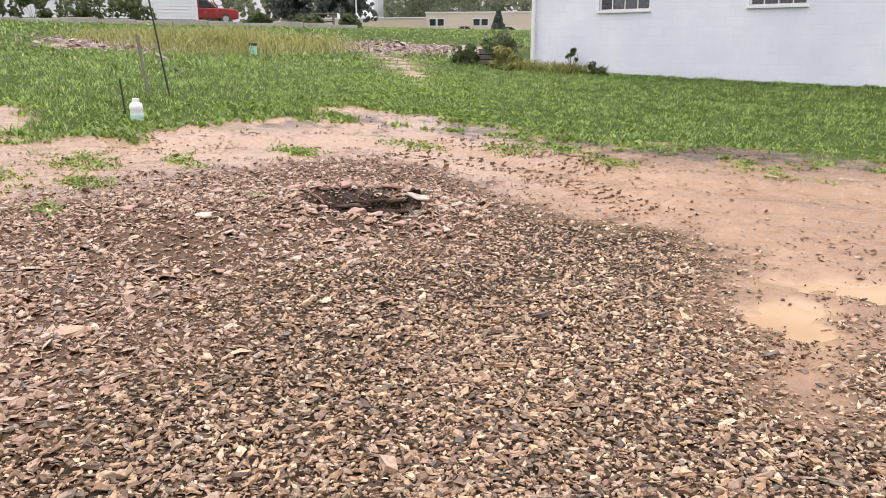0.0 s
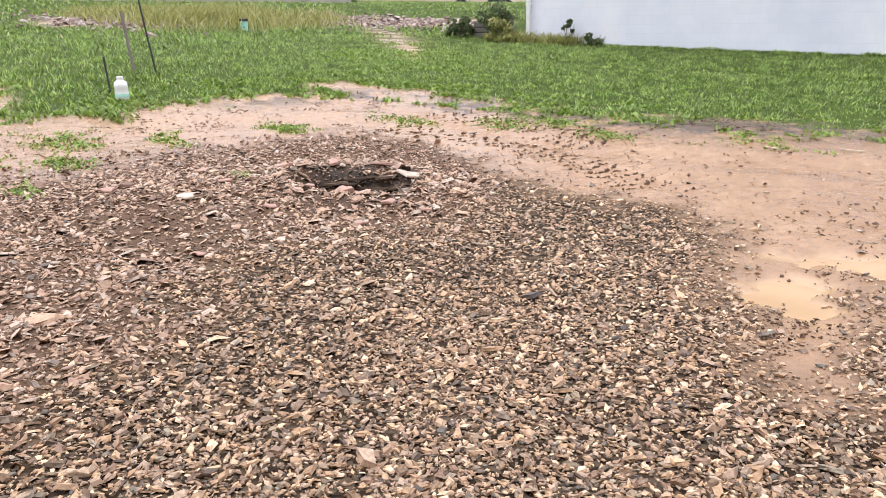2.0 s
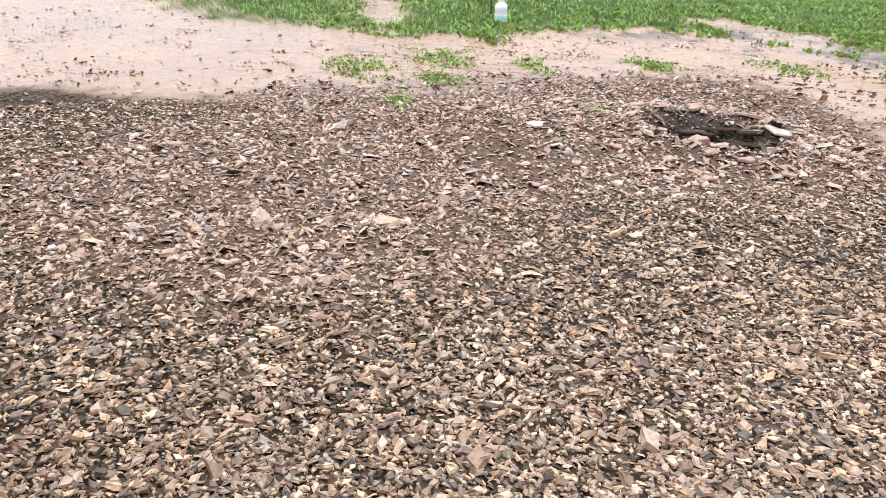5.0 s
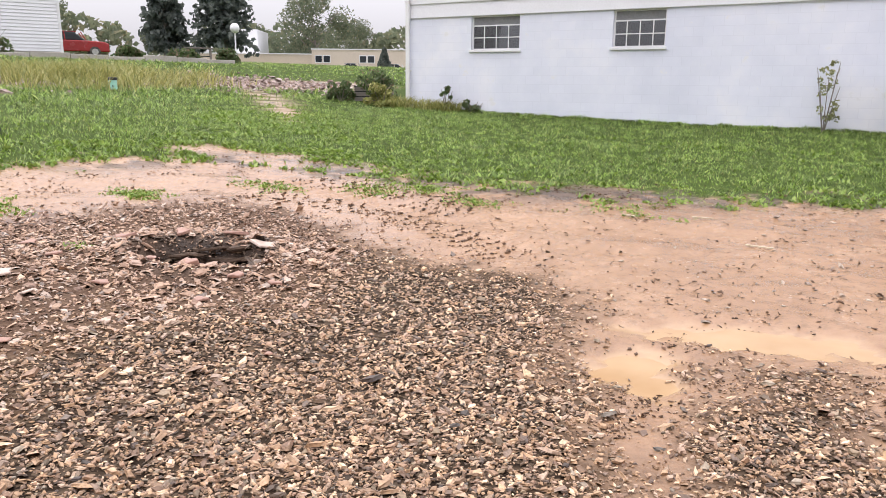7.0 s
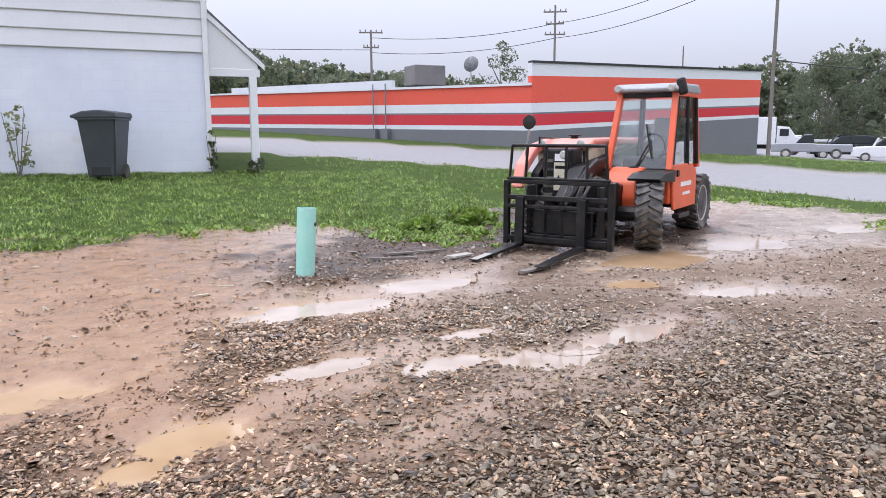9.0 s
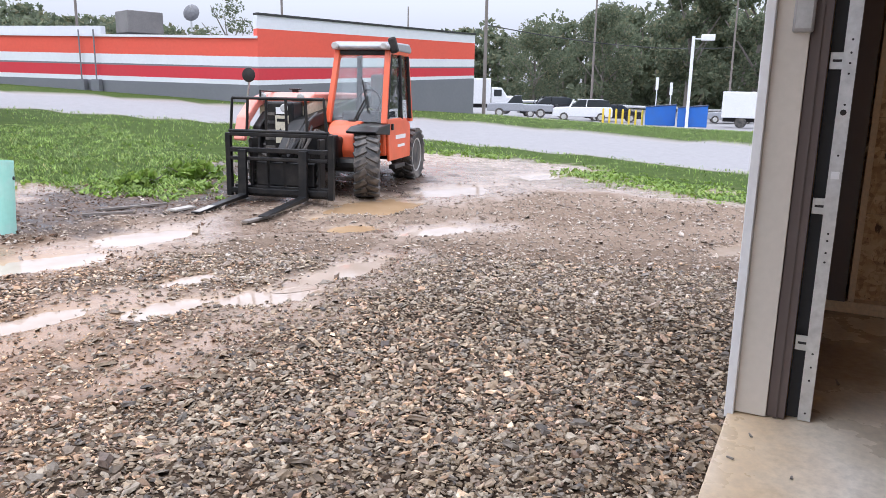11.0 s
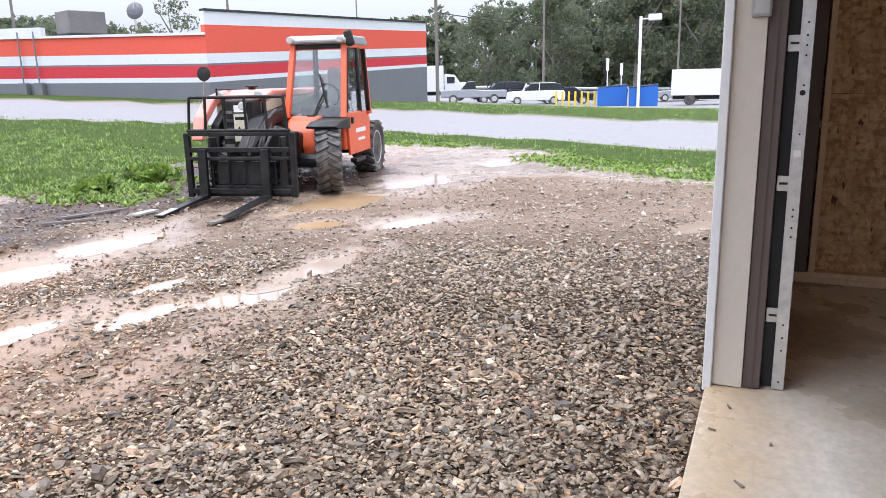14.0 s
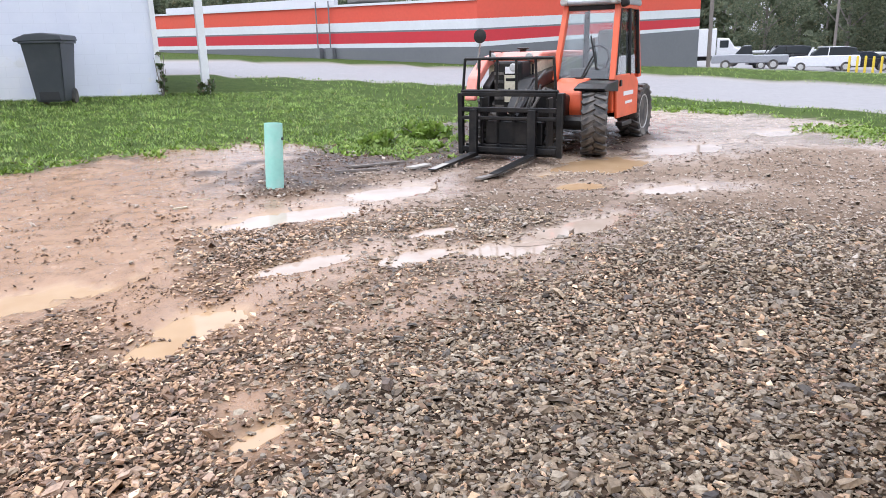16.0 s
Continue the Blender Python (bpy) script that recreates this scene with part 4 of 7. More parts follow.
def telehandler():
    lug = lug_mesh()
    t = thing("telehandler", "compact orange telehandler with black fork carriage, wet and muddy", "telehandler", at=(6.15, 8.42, height1(6.2, 8.3) + 0.0), turn=212)
    for x, y in ((0, 0.76), (0, -0.76), (-2.02, 0.76), (-2.02, -0.76)):
        w = new("wheel")
        w.parent = t
        w.location = (x, y, 0.41)
        w.rotation_euler = (0, 0, radians(17) if x == 0 else 0)
        part("tyre", tyre_mesh(), RUBBER, w, "chunky lugged tyre caked with mud", smooth_shade=False)
        for k in range(36):
            side = 1 if k % 2 else -1
            lg = new("tread_lug", lug)
            lg.parent = w
            lg.matrix_basis = Matrix.Rotation(radians(90), 4, "X") @ Matrix.Rotation(math.pi * k / 18, 4, "Z") @ Matrix.Translation((0.402, 0, side * 0.082)) @ Matrix.Rotation(radians(side * 28), 4, "X")
        s = 1 if y > 0 else -1
        rm = turned([(0.05, 0.06), (0.2, 0.05), (0.25, 0.14), (0.265, 0.14), (0.262, -0.1), (0.05, -0.1)], 24, Matrix.Rotation(radians(-90 * s), 4, "X"))
        part("rim", rm, RIM, w)
        part("hub", turned([(0.09, 0.04), (0.09, 0.1), (0.06, 0.12)], 16, Matrix.Rotation(radians(-90 * s), 4, "X")), BLACKSTEEL, w)
    part("chassis", boxed(-2.75, 0.35, -0.36, 0.36, 0.36, 0.78, bevel=0.04), BLACKSTEEL, t)
    part("axle", rods(((0, -0.6, 0.41), (0, 0.6, 0.41), 0.1)), BLACKSTEEL, t)
    part("axle", rods(((-2.02, -0.6, 0.41), (-2.02, 0.6, 0.41), 0.1)), BLACKSTEEL, t)
    # cab on the left
    part("cab_base", prism([(-1.75, 0.5), (-0.50, 0.5), (-0.42, 0.95), (-1.75, 0.95)], 0.02, 0.86, bevel=0.03), ORANGE, t)
    dr = part("cab_door", prism([(-1.62, 0.42), (-0.56, 0.42), (-0.46, 1.02), (-1.35, 1.02), (-1.62, 0.9)], 0.862, 0.90, bevel=0.015), ORANGE, t, "orange lower cab door")
    part("handle", boxed(-0.70, -0.62, 0.902, 0.925, 0.86, 0.95, bevel=0.008), BLACKSTEEL, dr)
    part("lettering", boxed(-1.35, -0.85, 0.9005, 0.903, 0.72, 0.78), WHITE, dr, "pale maker's marking")
    part("lettering", boxed(-1.3, -0.95, 0.9005, 0.903, 0.60, 0.64), WHITE, dr)
    P = {"fl": ((-0.42, 0.86, 0.95), (-0.72, 0.82, 1.96)), "fr": ((-0.42, 0.03, 0.95), (-0.72, 0.08, 1.96)), "bl": ((-1.72, 0.86, 0.95), (-1.62, 0.82, 1.96)), "br": ((-1.72, 0.03, 0.95), (-1.62, 0.08, 1.96))}
    for k, (a, b) in P.items():
        bm = bmesh.new()
        d = Vector(b) - Vector(a)
        m = Matrix.Translation((Vector(a) + Vector(b)) / 2) @ d.to_track_quat("Z", "Y").to_matrix().to_4x4()
        box(bm, -0.04, 0.04, -0.035, 0.035, -d.length / 2, d.length / 2, bevel=0.012, m=m)
        part("pillar", bm, ORANGE if k != "br" else BLACKSTEEL, t)
    part("windscreen_header", boxed(-0.76, -0.69, 0.08, 0.82, 1.90, 1.965, bevel=0.01), BLACKSTEEL, t)
    part("side_rail", boxed(-1.62, -0.72, 0.80, 0.86, 1.92, 1.99, bevel=0.015), ORANGE, t)
    part("side_rail", boxed(-1.62, -0.72, 0.04, 0.10, 1.92, 1.99, bevel=0.015), ORANGE, t)
    part("cab_roof", prism([(-1.72, 1.97), (-0.62, 1.97), (-0.60, 2.02), (-0.72, 2.085), (-1.62, 2.10), (-1.74, 2.03)], 0.01, 0.88, bevel=0.025), GREYROOF, t, "grey moulded cab roof")

    def quad(name, pts, mat, label=""):
        bm = bmesh.new()
        bm.faces.new([bm.verts.new(p) for p in pts])
        bmesh.ops.solidify(bm, geom=list(bm.faces), thickness=0.006)
        ob = part(name, bm, mat, t, label)
        ob.visible_shadow = False
        return ob

    quad("windscreen", [(-0.43, 0.82, 0.97), (-0.43, 0.07, 0.97), (-0.72, 0.11, 1.91), (-0.72, 0.79, 1.91)], GLASS)
    quad("side_window", [(-0.46, 0.872, 1.03), (-1.70, 0.872, 1.0), (-1.60, 0.835, 1.92), (-0.73, 0.835, 1.92)], GLASS)
    quad("rear_window", [(-1.72, 0.82, 0.97), (-1.72, 0.07, 0.97), (-1.63, 0.11, 1.9), (-1.63, 0.79, 1.9)], GLASS)
    quad("inner_window", [(-0.46, 0.022, 1.03), (-1.70, 0.022, 1.0), (-1.60, 0.07, 1.92), (-0.73, 0.07, 1.92)], GLASS)
    part("door_frame", rods(((-0.50, 0.885, 1.02), (-0.77, 0.85, 1.9), 0.02), ((-1.18, 0.885, 1.0), (-1.20, 0.85, 1.92), 0.024), ((-1.66, 0.885, 1.0), (-1.6, 0.85, 1.92), 0.024)), BLACKSTEEL, t)
    st = part("seat", boxed(-1.55, -1.1, 0.28, 0.70, 0.95, 1.12, bevel=0.05), BLACKSTEEL, t)
    part("seat_back", boxed(-1.62, -1.5, 0.28, 0.70, 1.12, 1.65, bevel=0.05), worn("seat_grey", (0.25, 0.27, 0.27), (0.2, 0.2, 0.2), 0.7), t)
    part("dashboard", boxed(-0.72, -0.50, 0.2, 0.78, 0.95, 1.12, bevel=0.04), BLACKSTEEL, t)
    sw = bmesh.new()
    for i in range(14):
        a, b = 2 * math.pi * i / 14, 2 * math.pi * (i + 1) / 14
        rod(sw, (-0.85, 0.5 + 0.17 * math.cos(a), 1.25 + 0.17 * math.sin(a)), (-0.85, 0.5 + 0.17 * math.cos(b), 1.25 + 0.17 * math.sin(b)), 0.016, n=6)
    part("steering_wheel", sw, BLACKSTEEL, t)
    part("wiper", rods(((-0.40, 0.42, 0.98), (-0.475, 0.56, 1.28), 0.012), ((-0.445, 0.62, 1.1), (-0.55, 0.5, 1.55), 0.012)), BLACKSTEEL, t)
    part("wiper_motor", boxed(-0.44, -0.38, 0.34, 0.46, 0.93, 1.0, bevel=0.01), BLACKSTEEL, t)
    part("mirror", boxed(-0.72, -0.64, 0.86, 0.98, 1.92, 2.14, bevel=0.03, m=Matrix.Translation((-0.68, 0.9, 2.0)) @ Matrix.Rotation(radians(15), 4, "X") @ Matrix.Translation((0.68, -0.9, -2.0))), BLACKSTEEL, t)
    for y in (0.08, 0.80):
        part("work_light", turned([(0.045, -0.03), (0.05, 0.03), (0.035, 0.04)], 14, Matrix.Translation((-0.6, y, 2.02)) @ Matrix.Rotation(radians(90), 4, "Y")), RIM, t)
    # front shroud and fender
    part("cab_front", prism([(-0.52, 0.42), (-0.14, 0.42), (-0.10, 0.60), (-0.14, 0.80), (-0.26, 0.93), (-0.40, 0.985), (-0.52, 0.985)], 0.10, 0.54, bevel=0.03), ORANGE, t)
    part("fender", prism([(-0.50, 0.80), (0.12, 0.84), (0.16, 0.87), (-0.05, 0.93), (-0.50, 0.96)], 0.50, 0.93, bevel=0.015), BLACKSTEEL, t, "black plastic front mudguard")
    part("step", boxed(-1.2, -0.7, 0.84, 0.94, 0.30, 0.36, bevel=0.01), BLACKSTEEL, t)
    # engine cover on the right, boom between
    part("engine_cover", prism([(-2.7, 0.78), (-0.02, 0.80), (-0.02, 1.18), (-0.35, 1.26), (-2.5, 1.26), (-2.75, 1.1)], -0.84, -0.14, bevel=0.04), CREAM, t, "cream engine side panel")
    part("engine_hood", prism([(-2.72, 1.25), (-0.30, 1.27), (0.0, 1.22), (0.05, 1.26), (-0.28, 1.36), (-2.5, 1.36), (-2.76, 1.3)], -0.88, -0.10, bevel=0.03), FADED, t, "faded pink-orange engine hood")
    part("hood_arch", prism([(-0.30, 1.25), (0.10, 1.17), (0.40, 0.96), (0.52, 0.72), (0.62, 0.74), (0.50, 1.04), (0.16, 1.28), (-0.30, 1.355)], -0.90, -0.74, bevel=0.025), FADED, t, "faded pink-orange curved cowl")
    part("cowl_fill", prism([(-0.05, 0.55), (0.42, 0.55), (0.36, 0.92), (0.08, 1.10), (-0.05, 1.12)], -0.74, -0.62, bevel=0.02), BLACKSTEEL, t)
    part("radiator_box", boxed(0.0, 0.34, -0.58, -0.16, 0.55, 1.24, bevel=0.03), BLACKSTEEL, t)
    part("boom", prism([(-2.6, 1.15), (0.15, 0.86), (0.62, 0.55), (0.75, 0.62), (0.3, 1.02), (-2.55, 1.36)], -0.22, -0.005, bevel=0.02), BLACKSTEEL, t)
    part("tilt_cylinder", rods(((0.25, 0.0, 0.95), (0.95, 0.0, 0.55), 0.05)), BLACKSTEEL, t)
    pl = part("warning_plate", boxed(0.342, 0.37, -0.40, -0.22, 0.70, 1.06), worn("plate", (0.6, 0.55, 0.42), (0.4, 0.36, 0.28), 0.6), t, "worn yellowed warning plate")
    part("print_bar", boxed(0.3702, 0.372, -0.38, -0.24, 0.98, 1.02), BLACKSTEEL, pl)
    tri = bmesh.new()
    tri.faces.new([tri.verts.new(p) for p in ((0.3715, -0.39, 0.80), (0.3715, -0.27, 0.80), (0.3715, -0.33, 0.90))])
    part("warning_sign", tri, BLACKSTEEL, pl)
    part("oil_cap", turned([(0.05, 0), (0.05, 0.05), (0.09, 0.06), (0.09, 0.075), (0.03, 0.085)], 14, Matrix.Translation((-0.5, -0.5, 1.34))), BLACKSTEEL, t)
    part("hand_rail", rods(((-0.55, -0.75, 1.36), (0.15, -0.72, 1.38), 0.012), ((0.15, -0.72, 1.38), (0.15, -0.72, 1.25), 0.012)), BLACKSTEEL, t)
    part("head_lamp", turned([(0.05, 0), (0.055, 0.03), (0.04, 0.04)], 14, Matrix.Translation((0.32, -0.28, 1.16)) @ Matrix.Rotation(radians(90), 4, "Y")), RIM, t)
    part("head_lamp", turned([(0.05, 0), (0.055, 0.03), (0.04, 0.04)], 14, Matrix.Translation((0.10, -0.70, 1.30)) @ Matrix.Rotation(radians(90), 4, "Y")), RIM, t)
    part("head_lamp", turned([(0.05, 0), (0.055, 0.03), (0.04, 0.04)], 14, Matrix.Translation((0.06, -0.16, 1.30)) @ Matrix.Rotation(radians(90), 4, "Y")), RIM, t)
    part("side_grille", boxed(-0.018, 0.0, -0.155, -0.125, 0.86, 1.2, bevel=0.004), BLACKSTEEL, t)
    for k in range(5):
        part("grille_slat", boxed(0.342, 0.352, -0.56, -0.42, 0.62 + 0.11 * k, 0.66 + 0.11 * k, bevel=0.003), RUBBER, t)
    part("warning_label", boxed(0.342, 0.35, -0.40, -0.26, 1.08, 1.17), WHITE, t, "small white printed label")
    mr = part("round_mirror", turned([(0.02, -0.02), (0.09, -0.012), (0.095, 0.0), (0.09, 0.012), (0.02, 0.02)], 24, Matrix.Translation((0.42, -0.74, 1.58)) @ Matrix.Rotation(radians(85), 4, "Y")), BLACKSTEEL, t, "round black mirror on a bent stalk")
    part("stalk", rods(((0.40, -0.74, 1.56), (0.36, -0.82, 1.15), 0.012), ((0.36, -0.82, 1.15), (0.3, -0.84, 0.95), 0.012)), GALV, mr)
    # fork carriage
    X = 1.02
    for y in (-0.74, 0.64):
        bm = bmesh.new()
        box(bm, X - 0.05, X + 0.02, y - 0.035, y + 0.035, 0.06, 0.86, bevel=0.008)
        part("carriage_post", bm, BLACKSTEEL, t)
    for z, h in ((0.10, 0.07), (0.52, 0.045), (0.62, 0.06), (0.82, 0.05)):
        part("carriage_bar", boxed(X - 0.045, X + 0.025, -0.705, 0.605, z, z + h, bevel=0.008), BLACKSTEEL, t)
    part("carriage_plate", boxed(X - 0.16, X - 0.05, -0.40, 0.40, 0.2, 0.5, bevel=0.02), BLACKSTEEL, t)
    for y in (-0.22, 0.0, 0.22):
        part("carriage_rib", boxed(X - 0.3, X - 0.05, y - 0.025, y + 0.025, 0.12, 0.62, bevel=0.008), BLACKSTEEL, t)
    for z in (0.24, 0.36):
        part("tilt_shaft", rods(((X - 0.12, -0.45, z), (X - 0.12, 0.45, z), 0.035)), BLACKSTEEL, t)
    part("backrest_rail", rods(((X, -0.66, 1.29), (X, 0.56, 1.29), 0.02)), BLACKSTEEL, t)
    for y in (-0.66, -0.45, -0.2, 0.06, 0.32, 0.56):
        part("backrest_bar", rods(((X, y * 1.06, 0.86), (X, y, 1.29), 0.018)), BLACKSTEEL, t)
    for y in (-0.46, 0.46):
        part("side_plate", boxed(X - 0.22, X - 0.05, y - 0.02, y + 0.02, 0.1, 0.8, bevel=0.01), BLACKSTEEL, t)
    part("lower_skirt", boxed(X - 0.12, X - 0.05, -0.70, 0.60, 0.06, 0.2, bevel=0.01), BLACKSTEEL, t)
    for k, y in enumerate((-0.12, -0.04, 0.1, 0.16)):
        part("hose", rods(((X - 0.14, y, 0.2), (X - 0.2, y + 0.03, 0.55), 0.014), ((X - 0.2, y + 0.03, 0.55), (X - 0.42, y + 0.06, 0.86 + 0.03 * k), 0.014), n=8), RUBBER, t)
    part("backrest_rail", rods(((X, -0.72, 0.885), (X, 0.62, 0.885), 0.022)), BLACKSTEEL, t)
    for y, shine in ((-0.52, GALV), (0.30, BLACKSTEEL)):
        fk = part("fork", prism([(X + 0.03, 0.66), (X + 0.03, 0.05), (X + 1.18, 0.02), (X + 1.18, 0.035), (X + 0.10, 0.10), (X + 0.075, 0.66)], y - 0.055, y + 0.055, bevel=0.006), BLACKSTEEL, t, "worn black fork tine")
        # one tine carries a pale strip along its outer length
        if shine is GALV:
            part("pale_face", boxed(X + 0.45, X + 1.16, y - 0.045, y + 0.045, 0.072, 0.078, m=Matrix.Translation((X + 0.45, y, 0.075)) @ Matrix.Rotation(radians(3.3), 4, "Y") @ Matrix.Translation((-X - 0.45, -y, -0.075))), CONCRETE, fk, "pale upper face of the tine")
    part("hose", rods(((X - 0.2, 0.1, 0.6), (X - 0.35, 0.2, 1.0), 0.018), ((X - 0.35, 0.2, 1.0), (0.2, 0.12, 1.1), 0.018), ((X - 0.2, 0.16, 0.6), (X - 0.4, 0.28, 0.9), 0.018), ((X - 0.4, 0.28, 0.9), (0.1, 0.3, 0.8), 0.018)), RUBBER, t)
    part("valve_block", boxed(0.15, 0.45, 0.0, 0.42, 0.5, 0.82, bevel=0.03), BLACKSTEEL, t)
    return t


telehandler()
# ---- puddles, gravel, stones, grass ----


def water_material(name, lo, hi):
    m, n, l, b = material(name, 0.03)
    nz = noise_tex(n, l, 2.0, 3)
    r = ramp(n, [(0.35, lo), (0.65, hi)])
    l.new(nz.outputs["Fac"], r.inputs[0])
    l.new(r.outputs[0], b.inputs["Base Color"])
    rip = noise_tex(n, l, 60, 2)
    bump(n, l, b, rip.outputs["Fac"], 0.04, 0.003)
    return m


def puddles():
    milky, thin = water_material("milky_water", (0.41, 0.265, 0.145), (0.47, 0.32, 0.185)), water_material("thin_water", (0.36, 0.275, 0.21), (0.46, 0.37, 0.30))
    levels = []
    for cx, cy, a, b, turn, deep in PUDDLES:
        th = np.linspace(0, 2 * np.pi, 41)[:-1]
        c, s = math.cos(radians(turn)), math.sin(radians(turn))
        px, py = cx + 1.5 * (a * np.cos(th) * c - b * np.sin(th) * s), cy + 1.5 * (a * np.cos(th) * s + b * np.sin(th) * c)
        level = float(np.mean(lie([cx, cx + a * c, cx - a * c], [cy, cy + a * s, cy - a * s]))) - 0.030 * deep
        for ox, oy, old in levels:
            if math.hypot(ox - cx, oy - cy) < 0.36:
                level = old
        levels.append((cx, cy, level))
        mat = thin if cx > 1.2 and not (5 < cx < 6.5 and cy > 6) else milky
        tilt = [(float(lie([x], [y])[0]) - float(lie([cx], [cy])[0])) * 0.85 for x, y in zip(px, py)]
        verts = [(cx, cy, level)] + [(x, y, level + k) for x, y, k in zip(px, py, tilt)]
        faces = [(0, i + 1, (i + 1) % 40 + 1) for i in range(40)]
        ob = mesh_object("puddle", verts, faces, mat, True)
        tagged(ob, "shallow puddle of milky brown rainwater in the yard", "puddle", "puddles in the yard", kind="structure")


puddles()


def scatter_mesh(name, base_v, base_f, pos, rot, scl, mat, label, category):
    """Joins many turned and stretched copies of one small solid."""
    n, k = len(pos), len(base_v)
    uneven = base_v[None] * np.random.default_rng(n).uniform(0.7, 1.2, (n, k, 3))
    v = np.einsum("nij,nkj->nki", rot, uneven * scl[:, None, :]) + pos[:, None, :]
    f = (base_f[None] + (np.arange(n) * k)[:, None, None]).reshape(-1, base_f.shape[1])
    me = bpy.data.meshes.new(name)
    me.vertices.add(n * k)
    me.vertices.foreach_set("co", v.reshape(-1))
    me.loops.add(f.size)
    me.loops.foreach_set("vertex_index", f.ravel().astype(np.int32))
    me.polygons.add(len(f))
    me.polygons.foreach_set("loop_start", np.arange(0, f.size, f.shape[1], dtype=np.int32))
    me.polygons.foreach_set("use_smooth", np.zeros(len(f), bool))
    me.update()
    me.materials.append(mat)
    return tagged(new(name, me), label, category, kind="stuff")


def turns(rng, n, lean):
    """Random spin about z with a small lean."""
    a, b, c = rng.uniform(0, 2 * np.pi, n), rng.normal(0, lean, n), rng.normal(0, lean, n)
    ca, sa, cb, sb, cc, sc = np.cos(a), np.sin(a), np.cos(b), np.sin(b), np.cos(c), np.sin(c)
    z, o = np.zeros(n), np.ones(n)
    rz = np.stack([ca, -sa, z, sa, ca, z, z, z, o], -1).reshape(n, 3, 3)
    rx = np.stack([o, z, z, z, cb, -sb, z, sb, cb], -1).reshape(n, 3, 3)
    ry = np.stack([cc, z, sc, z, o, z, -sc, z, cc], -1).reshape(n, 3, 3)
    return rx @ ry @ rz


# an uneven chip: five-sided below, narrower above
_a = np.linspace(0, 2 * np.pi, 6)[:-1] + np.array([0.0, 0.25, -0.2, 0.15, -0.1])
_rr = np.array([1.0, 0.8, 1.08, 0.78, 0.95])
CHIP_V = np.concatenate([np.stack([_rr * np.cos(_a), _rr * np.sin(_a), -0.5 + 0 * _a], -1), np.stack([0.74 * _rr * np.cos(_a + 0.1), 0.74 * _rr * np.sin(_a + 0.1), 0.5 + 0.08 * np.sin(3 * _a)], -1)])
CHIP_F = np.array([(i, (i + 1) % 5, (i + 1) % 5 + 5) for i in range(5)] + [(i, (i + 1) % 5 + 5, i + 5) for i in range(5)] + [(5, 6, 7), (5, 7, 8), (5, 8, 9)])

_b = np.array([0.1, 1.75, 3.0, 4.75])
_q = np.array([1.05, 0.75, 1.0, 0.8])
CHIP4_V = np.concatenate([np.stack([_q * np.cos(_b), _q * np.sin(_b), -0.5 + 0 * _b], -1), np.stack([0.74 * _q * np.cos(_b + 0.12), 0.74 * _q * np.sin(_b + 0.12), 0.5 + 0.08 * np.sin(2 * _b)], -1)])
CHIP4_F = np.array([(i, (i + 1) % 4, (i + 1) % 4 + 4) for i in range(4)] + [(i, (i + 1) % 4 + 4, i + 4) for i in range(4)] + [(4, 5, 6), (4, 6, 7)])

MUDSTONE = islands("muddy_gravel", [(0.0, (0.13, 0.095, 0.07)), (0.2, (0.36, 0.28, 0.21)), (0.4, (0.22, 0.165, 0.125)), (0.6, (0.44, 0.36, 0.28)), (0.8, (0.29, 0.22, 0.165)), (0.92, (0.54, 0.46, 0.38)), (1.0, (0.15, 0.125, 0.11))], 0.45, 50, 0.4)
STONE = islands("gravel_stone", [(0.0, (0.088, 0.059, 0.043)), (0.13, (0.467, 0.298, 0.174)), (0.25, (0.151, 0.094, 0.063)), (0.38, (0.633, 0.423, 0.257)), (0.50, (0.240, 0.148, 0.099)), (0.60, (0.545, 0.393, 0.287)), (0.70, (0.102, 0.075, 0.060)), (0.82, (0.862, 0.619, 0.418)), (0.92, (0.355, 0.222, 0.143)), (1.0, (0.088, 0.071, 0.063))], 0.5, 50, 0.4, spec=0.3)
GREYSTONE = islands("grey_gravel", [(0.0, (0.058, 0.043, 0.032)), (0.16, (0.309, 0.232, 0.150)), (0.28, (0.126, 0.092, 0.064)), (0.42, (0.419, 0.320, 0.215)), (0.55, (0.176, 0.132, 0.095)), (0.68, (0.368, 0.304, 0.222)), (0.8, (0.076, 0.064, 0.057)), (0.92, (0.468, 0.391, 0.294)), (1.0, (0.058, 0.049, 0.044))], 0.5, 50, 0.4, spec=0.3)
SHALESTONE = islands("red_shale", [(0.0, (0.152, 0.086, 0.060)), (0.2, (0.456, 0.299, 0.200)), (0.4, (0.215, 0.133, 0.091)), (0.55, (0.574, 0.398, 0.275)), (0.7, (0.317, 0.199, 0.138)), (0.85, (0.574, 0.445, 0.356)), (1.0, (0.126, 0.100, 0.082))], 0.5, 40, 0.4, spec=0.3)


def in_view(x, y):
    """The stretch of yard in front of the doorway."""
    n = -0.309 * x + 0.951 * y
    return n > 0.12


